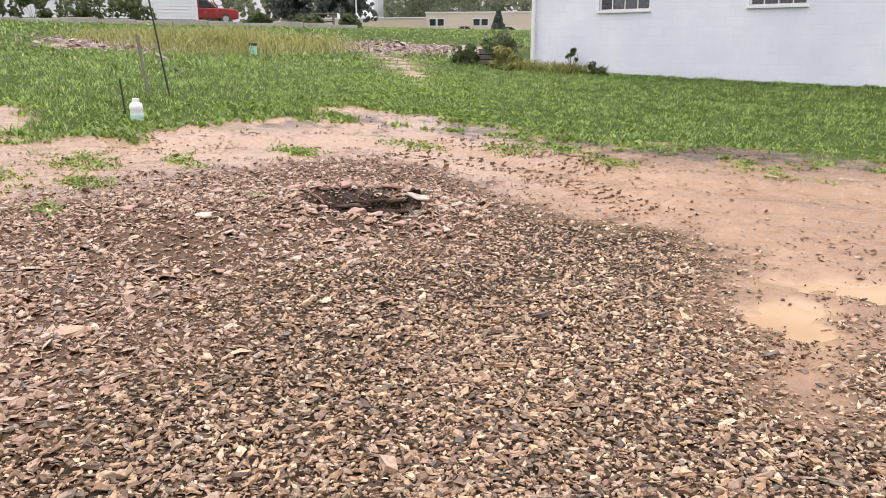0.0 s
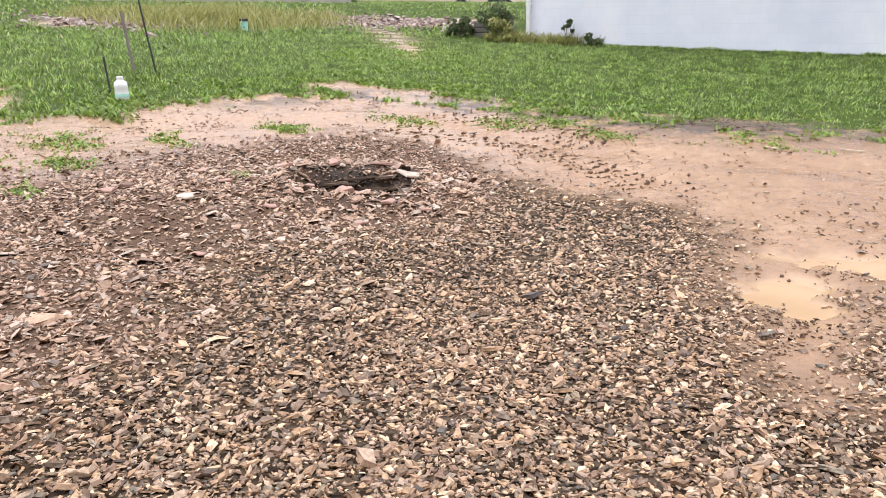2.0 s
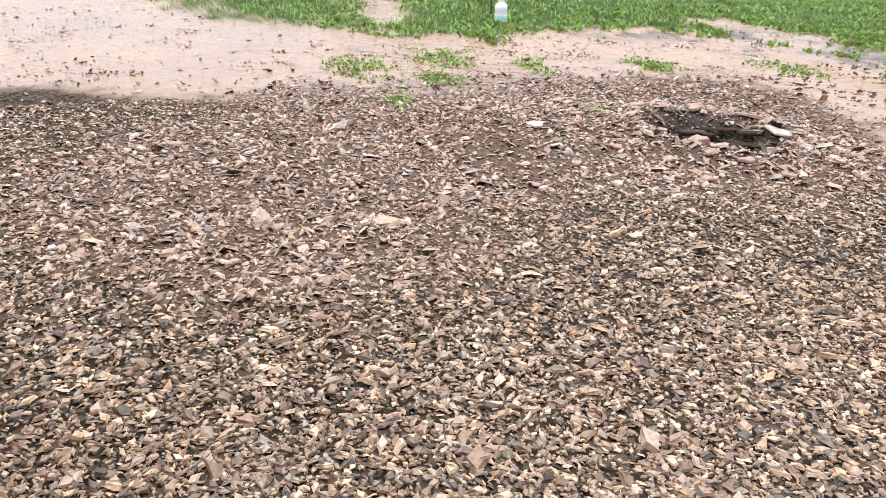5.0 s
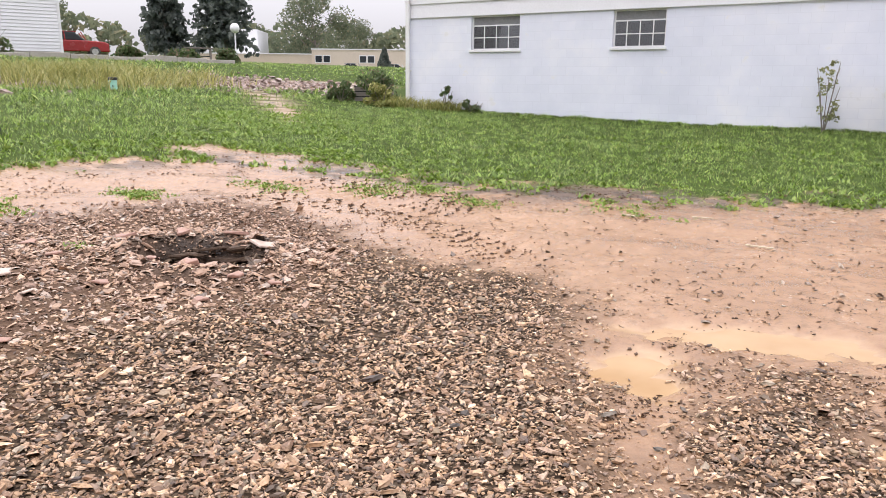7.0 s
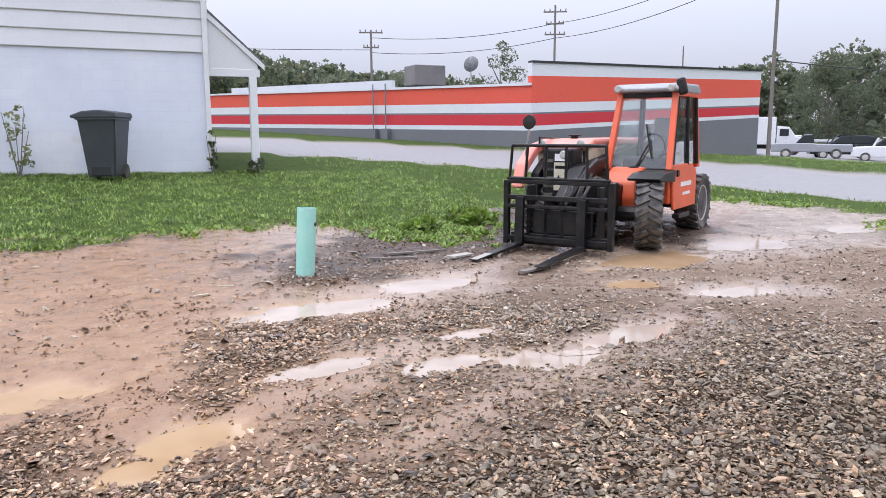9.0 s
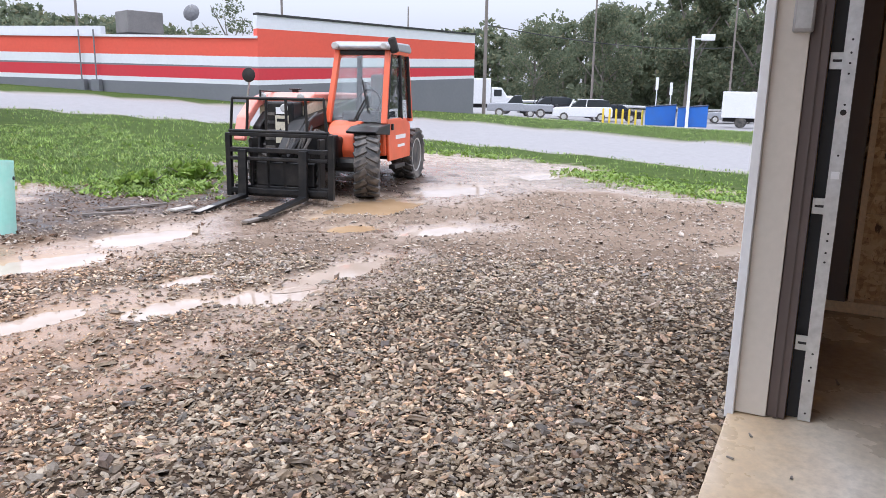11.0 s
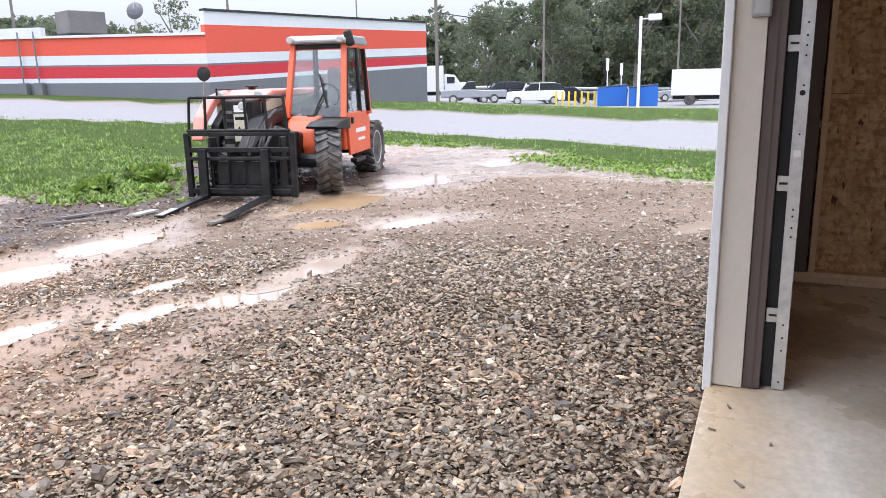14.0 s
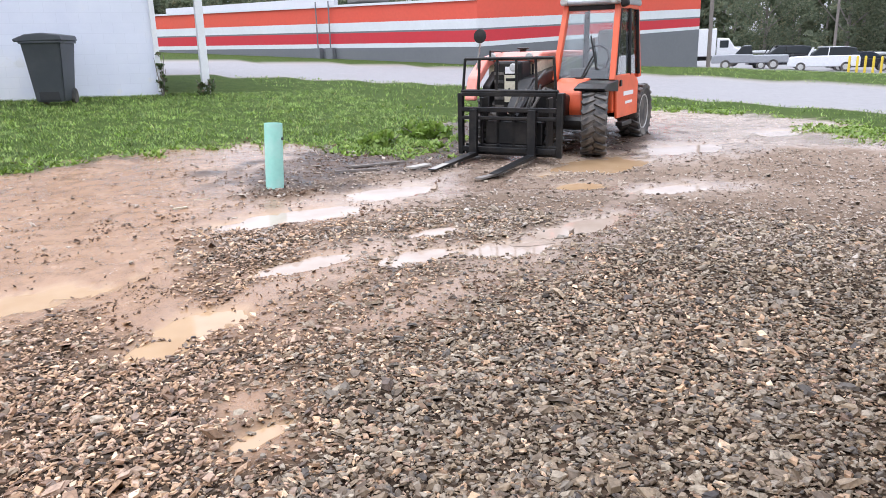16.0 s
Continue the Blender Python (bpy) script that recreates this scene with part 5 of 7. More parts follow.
def gravel():
    rng = np.random.default_rng(3)

    def sow(count, lo, hi, size, flat, mat, name, label, want, lean=0.28, power=0.5, pit=0.3):
        u = rng.uniform(0, 1, count)
        r = (lo ** (2 * power) + u * (hi ** (2 * power) - lo ** (2 * power))) ** (1 / (2 * power))
        a = rng.uniform(radians(-25), radians(205), count)
        x, y = r * np.cos(a), r * np.sin(a)
        g, v, rd, sh = zones(x, y)
        k = in_view(x, y) & (rng.uniform(0, 1, count) < want(x, y, g, v, rd, sh)) & (puddle_dip(x, y) < 0.62) & ((((x - HOLE[0]) * 0.86 + (y - HOLE[1]) * 0.5) / 0.47) ** 2 + ((-(x - HOLE[0]) * 0.5 + (y - HOLE[1]) * 0.86) / 0.31) ** 2 + 0.3 * rough(x, y, 6.0) > np.where(rng.uniform(0, 1, count) < pit, -9.0, 1.0))
        x, y = x[k], y[k]
        n = len(x)
        s = size * np.exp(rng.normal(0, 0.42, n))
        scl = np.stack([s * rng.uniform(0.8, 1.35, n), s * rng.uniform(0.6, 1.0, n), s * flat * rng.uniform(0.6, 1.3, n)], -1)
        pos = np.stack([x, y, height(x, y) + scl[:, 2] * rng.uniform(0.0, 1.1, n) + 0.6 * size * rng.uniform(0, 1, n) ** 3], -1)
        simple = name not in ("grey_gravel", "shale_pieces", "rim_shale")
        scatter_mesh(name, CHIP4_V if simple else CHIP_V, CHIP4_F if simple else CHIP_F, pos, turns(rng, n, lean), scl, mat, label, "gravel")

    side = lambda x, y: smooth(x - 0.5 * y + 0.8 + 0.5 * rough(x, y, 1.1), -0.8, 1.2)
    sow(192000, 1.2, 7.2, 0.0134, 0.34, STONE, "brown_gravel", "wet brown and tan crushed gravel", lambda x, y, g, v, r, s: v * (1 - 0.9 * s) * (1 - 0.85 * side(x, y)), lean=0.34, power=0.42)
    sow(172000, 1.2, 6.8, 0.0134, 0.36, GREYSTONE, "grey_gravel", "wet grey and tan crushed gravel", lambda x, y, g, v, r, s: v * (1 - s) * (0.1 + 0.9 * side(x, y)) + 0.3 * (1 - v) * (1 - g) * side(x, y) * (rough(x, y, 4.0) > -0.2), lean=0.34, power=0.45)
    sow(105000, 5.3, 11.5, 0.0158, 0.42, MUDSTONE, "far_gravel", "thin wet gravel over mud", lambda x, y, g, v, r, s: (0.62 * v * (1 - s) + (0.05 + 0.12 * (signed(x, y, SOIL) > 0)) * (1 - g) * (1 - r)) * smooth(x, -3, 0) * (0.55 + 0.45 * (rough(x, y, 2.5) > -0.3)) , lean=0.4, power=0.75)
    sow(165000, 2.0, 8.8, 0.0185, 0.26, SHALESTONE, "red_shale_chips", "flat chips of wet red shale", lambda x, y, g, v, r, s: v * s * (1 - 0.5 * smooth(0.75 - np.hypot((x + 4.6) / 1.3, (y - 2.6) / 0.75) + 0.35 * rough(x, y, 2.5), -0.2, 0.5)) + 0.45 * s * (1 - v) * (1 - g) + 0.03 * (1 - g) * (1 - r) * (x < -3), lean=0.42, power=0.85)
    sow(11000, 3.0, 7.9, 0.031, 0.22, SHALESTONE, "shale_pieces", "larger flat pieces of wet red shale", lambda x, y, g, v, r, s: v * s * (0.35 + 0.65 * np.exp(-(np.hypot(x + 5.1, y - 4.3) / 1.3) ** 2)), lean=0.3)
    sow(50000, 3.0, 6.8, 0.0115, 0.4, STONE, "middle_gravel", "wet brown and tan gravel between the puddles", lambda x, y, g, v, r, s: v * (1 - s) * (x > -2.6) * (x < 3.5), lean=0.36)
    sow(9000, 5.5, 8.0, 0.04, 0.22, SHALESTONE, "rim_shale", "broad flat chips of red shale round the hole", lambda x, y, g, v, r, s: 0.5 * np.exp(-((np.hypot((x - HOLE[0]) * 0.86 + (y - HOLE[1]) * 0.5, 1.25 * (-(x - HOLE[0]) * 0.5 + (y - HOLE[1]) * 0.86)) - 0.72) / 0.3) ** 2), lean=0.4, pit=0.0)
    deep = lambda x, y: np.exp(-(((x - HOLE[0]) * 0.86 + (y - HOLE[1]) * 0.5) / 0.45) ** 4 - ((-(x - HOLE[0]) * 0.5 + (y - HOLE[1]) * 0.86) / 0.3) ** 4)
    sow(60000, 6.0, 7.4, 0.032, 0.3, islands("dark_shale", [(0.0, (0.045, 0.03, 0.02)), (0.5, (0.12, 0.08, 0.05)), (0.85, (0.2, 0.14, 0.09)), (1.0, (0.3, 0.19, 0.13))], 0.6, 40, 0.5), "hole_debris", "dark wet shale and roots in the hole", lambda x, y, g, v, r, s: deep(x, y), lean=0.6, pit=1.0)
    # clods of dark earth lying in drifts on the mud
    clod = islands("mud_clod", [(0.0, (0.06, 0.037, 0.024)), (0.5, (0.12, 0.073, 0.047)), (1.0, (0.22, 0.135, 0.088))], 0.75, 40, 0.5, spec=0.2)
    drift = lambda x, y: smooth(rough(x, y, 2.6) + 0.7 * rough(x + 5, y, 8.0) + 0.4 * rough(x, y + 7, 19.0), 0.2, 1.0)
    sow(270000, 3.5, 12.5, 0.0098, 0.32, clod, "mud_clods", "clods of dark wet earth in drifts on the mud", lambda x, y, g, v, r, s: (1 - g) * (1 - v) * (1 - r) * (0.03 + 0.7 * drift(x, y) + 0.4 * (signed(x, y, SOIL) > 0.1) + 0.8 * (np.hypot(x - 2.12, y - 7.5) < 0.42)), lean=0.5)
    sow(26000, 5.5, 14.0, 0.0125, 0.5, clod, "edge_clods", "dark crumbled earth along the lawn's edge", lambda x, y, g, v, r, s: (1 - r) * (1 - v) * np.exp(-((seg_dist(x, y, GRASS[4:16]) - 0.25) / 0.35) ** 2) * smooth(rough(x, y, 2.0) + 0.6 * rough(x, y, 7.0), -0.1, 0.6) + 0.9 * (np.hypot(x - 2.13, y - 7.52) < 0.40) * (np.hypot(x - 2.07, y - 7.6) > 0.09), lean=0.5)
    # lug prints of a tyre pressed up in rows across the mud
    px, py = [], []
    for pts in ([(-6.3, 6.5), (-5.44, 6.66), (-4.79, 6.74), (-3.71, 6.51), (-3.03, 6.14), (-2.5, 5.98)], [(-6.3, 7.4), (-5.41, 7.59), (-4.54, 7.41), (-3.7, 7.2)]):
        for (ax, ay), (bx, by) in zip(pts[:-1], pts[1:]):
            ln = math.hypot(bx - ax, by - ay)
            dx, dy = (bx - ax) / ln, (by - ay) / ln
            for k in range(int(ln / 0.15)):
                for side in (-1, 1):
                    for q in range(9):
                        w = 0.03 + 0.026 * q
                        if rng.uniform() < 0.72:
                            u = k * 0.15 + (0.075 if side > 0 else 0) - 0.4 * w + rng.normal(0, 0.012)
                            px.append(ax + dx * u - dy * side * w + rng.normal(0, 0.01))
                            py.append(ay + dy * u + dx * side * w + rng.normal(0, 0.01))
    px, py = np.array(px), np.array(py)
    z = 0.014 * np.exp(rng.normal(0, 0.3, len(px)))
    scatter_mesh("tyre_prints", CHIP_V, CHIP_F, np.stack([px, py, height(px, py) + 0.2 * z], -1), turns(rng, len(px), 0.4), np.stack([z * 1.4, z, z * 0.8], -1), clod, "rows of lug prints pressed into wet mud", "mud")


gravel()


def slab_stones():
    rng = np.random.default_rng(11)
    spots = [(-4.66, 4.98, 0.17, 0.12, 0.04, 30), (-4.72, 4.18, 0.11, 0.10, 0.07, 10), (-5.75, 4.35, 0.12, 0.09, 0.05, 60), (-5.35, 3.05, 0.12, 0.09, 0.03, 15), (-4.95, 3.0, 0.08, 0.06, 0.03, 0), (-5.9, 2.7, 0.09, 0.06, 0.03, 40),
             (-4.25, 4.25, 0.09, 0.06, 0.04, 80), (-3.95, 4.35, 0.08, 0.05, 0.04, 10), (-4.1, 3.75, 0.08, 0.05, 0.03, 20), (-5.05, 4.1, 0.08, 0.05, 0.05, 30), (-5.3, 4.2, 0.09, 0.06, 0.05, 100), (-3.18, 2.72, 0.03, 0.025, 0.015, 0),
             (-4.5, 4.6, 0.1, 0.07, 0.05, 120), (-5.45, 4.75, 0.1, 0.07, 0.05, 140), (-5.1, 5.05, 0.14, 0.09, 0.05, 20), (-3.0, 3.3, 0.035, 0.025, 0.015, 20), (-4.35, 2.5, 0.07, 0.05, 0.02, 0), (-6.1, 3.7, 0.09, 0.06, 0.03, 50), (-4.85, 3.5, 0.08, 0.06, 0.03, 70), (-5.6, 3.6, 0.1, 0.07, 0.04, 10)]
    pale = worn("pale_slab", (0.50, 0.40, 0.33), (0.36, 0.25, 0.19), 0.5, big=8, amount=0.5, relief=0.4)
    red = worn("red_slab", (0.36, 0.21, 0.155), (0.23, 0.125, 0.095), 0.5, big=9, amount=0.6, relief=0.4)
    for i, (x, y, a, b, h, turn) in enumerate(spots):
        bm = bmesh.new()
        k = 8
        h *= 0.55
        for zz, q in ((-0.5, 1.0), (0.5, 0.93)):
            for j in range(k):
                th = 2 * math.pi * j / k + 0.2 * math.sin(i + j)
                r = q * (0.8 + 0.25 * math.sin(2.3 * j + i))
                bm.verts.new((a * r * math.cos(th), b * r * math.sin(th), h * zz * (1 + 0.2 * math.sin(j * 1.7 + i))))
        bm.verts.ensure_lookup_table()
        vs = list(bm.verts)
        bm.faces.new(vs[:k][::-1])
        bm.faces.new(vs[k:])
        for j in range(k):
            bm.faces.new((vs[j], vs[(j + 1) % k], vs[k + (j + 1) % k], vs[k + j]))
        bmesh.ops.recalc_face_normals(bm, faces=bm.faces)
        bmesh.ops.bevel(bm, geom=list(bm.edges), offset=0.005, segments=1, affect="EDGES")
        me = bpy.data.meshes.new("shale_slab")
        bm.to_mesh(me)
        bm.free()
        me.materials.append(pale if i in (0, 3, 4, 11) else red)
        ob = new("shale_slab", me)
        ob.matrix_world = pose(x, y, height1(x, y) + h * 0.45 + 0.012, rng.normal(0, 9), rng.normal(0, 9), turn)
        tagged(ob, "pale flat shale slab lying on the gravel" if i in (0, 3, 4, 11) else "rough piece of red shale lying on the gravel", "stone", "loose shale round the hole")


slab_stones()


def hole_ledges():
    """Thin beds of dark shale that stand out of the back of the hole."""
    rng = np.random.default_rng(17)
    bed = worn("shale_bed", (0.07, 0.046, 0.031), (0.17, 0.11, 0.075), 0.7, big=5, small=30, amount=0.6, relief=0.6, stretch=(1, 1, 8), spec=0.25)
    for k in range(22):
        row = k % 6
        along, back = rng.uniform(-0.38, 0.38), 0.30 - 0.055 * (5 - row) + rng.normal(0, 0.015)
        ln, deep, h = rng.uniform(0.08, 0.2), rng.uniform(0.06, 0.12), rng.uniform(0.008, 0.02)
        x, y = HOLE[0] + 0.80 * along - 0.60 * back, HOLE[1] + 0.60 * along + 0.80 * back
        bm = bmesh.new()
        n = 11
        rings = []
        for zz, q in ((-1, 0.93), (-0.2, 1.0), (1, 0.95)):
            rings.append([bm.verts.new((ln * q * math.cos(2 * math.pi * j / n) * (0.85 + 0.2 * math.sin(3.1 * j + k)), deep * q * math.sin(2 * math.pi * j / n) * (0.85 + 0.22 * math.sin(2.3 * j + 2 * k)), h * zz)) for j in range(n)])
        bm.faces.new(rings[0][::-1])
        bm.faces.new(rings[-1])
        for a, b in zip(rings[:-1], rings[1:]):
            for j in range(n):
                bm.faces.new((a[j], a[(j + 1) % n], b[(j + 1) % n], b[j]))
        bmesh.ops.recalc_face_normals(bm, faces=bm.faces)
        me = bpy.data.meshes.new("shale_ledge")
        bm.to_mesh(me)
        bm.free()
        me.materials.append(bed)
        ob = new("shale_ledge", me)
        ob.matrix_world = pose(x, y, lie1(*HOLE) - 0.21 + 0.046 * row, rng.normal(-6, 4), rng.normal(0, 5), 37 + rng.normal(0, 9))
        tagged(ob, "dark layered bed of wet shale in the back of the hole", "stone", "shale beds in the hole")


hole_ledges()


def blades(name, x, y, tall, mat, label, category, rng, wide=0.006, per=3, spread=0.03):
    """Tufts: each blade one bent strip of two faces."""
    n = len(x) * per
    bx, by = np.repeat(x, per) + rng.normal(0, spread, n), np.repeat(y, per) + rng.normal(0, spread, n)
    h = np.repeat(tall, per) * rng.uniform(0.5, 1.15, n)
    z = height(bx, by) - 0.01
    a, bend = rng.uniform(0, 2 * np.pi, n), rng.uniform(0.5, 1.7, n) * h
    w = wide * rng.uniform(0.7, 1.4, n)
    dx, dy, sx, sy = np.cos(a), np.sin(a), -np.sin(a) * w, np.cos(a) * w
    v = np.empty((n, 5, 3))
    v[:, 0] = np.stack([bx - sx, by - sy, z], -1)
    v[:, 1] = np.stack([bx + sx, by + sy, z], -1)
    v[:, 2] = np.stack([bx + dx * bend * 0.35 + sx * 0.8, by + dy * bend * 0.35 + sy * 0.8, z + h * 0.6], -1)
    v[:, 3] = np.stack([bx + dx * bend * 0.35 - sx * 0.8, by + dy * bend * 0.35 - sy * 0.8, z + h * 0.6], -1)
    v[:, 4] = np.stack([bx + dx * bend, by + dy * bend, z + h], -1)
    f = np.array([(0, 1, 2), (0, 2, 3), (3, 2, 4)])
    ff = (f[None] + (np.arange(n) * 5)[:, None, None]).reshape(-1, 3)
    me = bpy.data.meshes.new(name)
    me.vertices.add(n * 5)
    me.vertices.foreach_set("co", v.reshape(-1))
    me.loops.add(ff.size)
    me.loops.foreach_set("vertex_index", ff.ravel().astype(np.int32))
    me.polygons.add(len(ff))
    me.polygons.foreach_set("loop_start", np.arange(0, ff.size, 3, dtype=np.int32))
    me.update()
    me.materials.append(mat)
    return tagged(new(name, me), label, category, kind="stuff")


GRASSM = islands("grass_blade", [(0.0, (0.074, 0.117, 0.022)), (0.35, (0.157, 0.245, 0.049)), (0.7, (0.245, 0.353, 0.083)), (0.93, (0.353, 0.441, 0.128)), (1.0, (0.412, 0.373, 0.147))], 0.5, 4.5, 0.0, transmit=0.35, vary=(0.45, 1.6))
WEEDM = islands("weed_leaf", [(0.0, (0.103, 0.172, 0.022)), (0.5, (0.206, 0.318, 0.047)), (1.0, (0.318, 0.404, 0.095))], 0.5, 5, 0.0, transmit=0.35)
STRAWM = islands("dry_weed", [(0.0, (0.15, 0.18, 0.045)), (0.5, (0.30, 0.30, 0.09)), (1.0, (0.44, 0.41, 0.16))], 0.6, 5, 0.0, transmit=0.35)


def lawn():
    rng = np.random.default_rng(5)

    def sow(count, x0, x1, y0, y1, keep):
        x, y = rng.uniform(x0, x1, count), rng.uniform(y0, y1, count)
        g, v, r, s = zones(x, y)
        k = rng.uniform(0, 1, count) < keep(x, y, g)
        k &= ~((x > BX0 - 0.1) & (x < BX1 + 0.1) & (y > BY - 0.06) & (y < BY + 9))
        return x[k], y[k]

    x, y = sow(46000, -11, 6.5, 7.6, 17.0, lambda x, y, g: g * (0.45 + 0.55 * (rough(x, y, 2.4) + 0.5 * rough(x, y, 7.0) > -0.25)))
    blades("lawn_grass", x, y, 0.060 + 0.026 * rough(x, y, 1.9) + 0.025 * rough(x, y, 8.0), GRASSM, "wet green mown lawn", "grass", rng, 0.0046, 3, 0.045)
    x, y = sow(28000, -22, -8, 0, 17, lambda x, y, g: g)
    blades("rough_grass", x, y, 0.085 + 0.05 * rough(x, y, 1.4), GRASSM, "long wet green grass", "grass", rng, 0.005, 3, 0.05)
    x, y = sow(10000, -40, -14, 6, 45, lambda x, y, g: g)
    blades("far_grass", x, y, 0.10 + 0.06 * rough(x, y, 0.5), GRASSM, "long rough grass on the slope", "grass", rng, 0.02, 3, 0.12)
    x, y = sow(15000, 5, 40, 2, 26, lambda x, y, g: g)
    blades("verge_grass", x, y, 0.07 + 0.035 * rough(x, y, 0.9), GRASSM, "rough grass verge beside the road", "grass", rng, 0.006, 3, 0.08)
    # broad weeds along the edge of the mud
    x, y = sow(60000, -13, 13, 2, 14, lambda x, y, g: 0.5 * g * (seg_dist(x, y, GRASS[2:9]) < 1.4) * (rough(x, y, 2.6) > 0.05) + 0.8 * (g > 0.1) * np.exp(-((g - 0.5) / 0.3) ** 2) * (rough(x, y, 1.9) > -0.35) + 0.75 * g * (seg_dist(x, y, [(-8.0, 8.4), (-10.8, 11.6)]) < 1.5) * (rough(x, y, 3.0) > -0.2) + 0.8 * (np.hypot(x - 4.4, y - 9.6) < 0.8) + 0.35 * (seg_dist(x, y, [(11.8, 7.8), (11.4, 4.2)]) < 0.7))
    blades("broad_weeds", x, y, 0.055 + 0.022 * rough(x, y, 2.2), WEEDM, "bright green broad-leaved weeds edging the mud", "weeds", rng, 0.021, 4, 0.05)
    px, py = [], []
    for cx, cy, r, n in ((-7.3, 3.0, 0.25, 40), (-7.2, 5.6, 0.3, 60), (-6.6, 2.35, 0.18, 24), (-6.4, 6.9, 0.35, 40), (-5.4, 7.5, 0.3, 45), (-7.6, 4.3, 0.3, 30), (-5.0, 8.0, 0.4, 60), (-4.0, 7.7, 0.3, 30), (-8.2, 3.4, 0.4, 60), (-8.0, 2.4, 0.4, 50), (-2.6, 8.4, 0.5, 40), (-5.75, 3.9, 0.06, 8)):
        px.append(rng.normal(cx, r * 0.6, n)), py.append(rng.normal(cy, r * 0.4, n))
    px, py = np.concatenate(px), np.concatenate(py)
    blades("weed_tufts", px, py, np.full(len(px), 0.034), WEEDM, "small green weed tufts in the mud", "weeds", rng, 0.013, 9, 0.06)
    x, y = sow(3600, -25, -17, 10.5, 18, lambda x, y, g: np.exp(-(np.hypot((x + 21) / 3.2, (y - 14) / 2.6)) ** 2))
    blades("yellow_weeds", x, y, 0.40 + 0.2 * rough(x, y, 1.5), STRAWM, "tall yellowing weeds on the slope", "weeds", rng, 0.012, 5, 0.25)
    x, y = sow(420, -11.5, -9.2, 16.0, 16.7, lambda x, y, g: 0.5 + 0 * x)
    blades("wall_weeds", x, y, np.full(len(x), 0.3), STRAWM, "dry weeds at the foot of the wall", "weeds", rng, 0.012, 4, 0.06)
    # fringe left by the mower along the wall
    x = rng.uniform(BX0, BX1 + 1.2, 1500)
    blades("wall_fringe", x, np.full(len(x), BY - 0.12), 0.085 + 0.05 * rough(x, x, 2), GRASSM, "uncut grass fringe along the block wall", "grass", rng, 0.008, 4, 0.06)


lawn()
# ---- things in the yard and on the lawn ----
def wheelie_bin():
    t = thing("wheelie_bin", "dark grey wheeled rubbish bin shut against the block wall", "bin", at=(0.36, 15.75, lie1(0.36, 15.75) + 0.02), turn=-22)
    t.scale = (1.08, 1.08, 1.15)
    bm = bmesh.new()
    for z, w, d in ((0.06, 0.46, 0.5), (0.7, 0.58, 0.62), (0.98, 0.63, 0.7)):
        for sx, sy in ((-1, -1), (1, -1), (1, 1), (-1, 1)):
            bm.verts.new((sx * w / 2, sy * d / 2, z))
    bm.verts.ensure_lookup_table()
    v = list(bm.verts)
    bm.faces.new(v[0:4][::-1])
    bm.faces.new(v[8:12])
    for k in (0, 4):
        for i in range(4):
            bm.faces.new((v[k + i], v[k + (i + 1) % 4], v[k + 4 + (i + 1) % 4], v[k + 4 + i]))
    bmesh.ops.bevel(bm, geom=list(bm.edges), offset=0.02, segments=2, affect="EDGES")
    part("body", bm, BINPLASTIC, t)
    part("rim", boxed(-0.34, 0.34, -0.37, 0.37, 0.96, 1.0, bevel=0.012), BINPLASTIC, t)
    lid = part("lid", prism([(-0.40, 0.99), (0.36, 1.0), (0.34, 1.08), (0.05, 1.12), (-0.22, 1.10), (-0.42, 1.03)], -0.38, 0.38, bevel=0.015), BINPLASTIC, t, "slightly domed lid")
    part("handle", rods(((-0.2, 0.4, 0.95), (0.2, 0.4, 0.95), 0.016)), BINPLASTIC, t)
    part("front_recess", boxed(-0.16, 0.16, -0.268, -0.25, 0.08, 0.22, bevel=0.005), DARK, t)
    for x in (-0.24, 0.24):
        w = part("wheel", turned([(0.03, -0.03), (0.12, -0.03), (0.13, 0), (0.12, 0.03), (0.03, 0.03)], 20, Matrix.Translation((x, 0.2, 0.13)) @ Matrix.Rotation(radians(90), 4, "Y")), RUBBER, t)


def pipe(x, y, z0, z1, r, lean, label, name="sewer_pipe"):
    t = thing(name, label, "pipe", at=(x, y, z0))
    t.matrix_world = pose(x, y, z0, lean[0], lean[1], 0)
    h = z1 - z0
    part("tube", turned([(r, -0.15), (r, h), (r - 0.006, h), (r - 0.006, h - 0.05)], 28), MINT, t, smooth_shade=False)
    part("cap", turned([(r - 0.007, h - 0.035), (r - 0.007, h - 0.03), (0.001, h - 0.03)], 24), DARK, t)
    if r > 0.07:
        part("hole", rods(((r * 0.72, -r * 0.62, h - 0.16), (r * 0.82, -r * 0.70, h - 0.155), 0.018), n=12), DARK, t)
    return t


wheelie_bin()
pipe(2.07, 7.6, height1(2.07, 7.6), height1(2.07, 7.6) + 0.68, 0.095, (0, 3), "mint green plastic pipe standing upright in a collar of mud")
gp = pipe(-17.4, 12.7, lie1(-17.4, 12.7), lie1(-17.4, 12.7) + 0.26, 0.10, (0, 0), "short mint green pipe with a dark cap on the slope")
part("dark_cap", turned([(0.115, 0.25), (0.115, 0.31), (0.09, 0.325), (0.01, 0.325)], 20), DARK, gp)


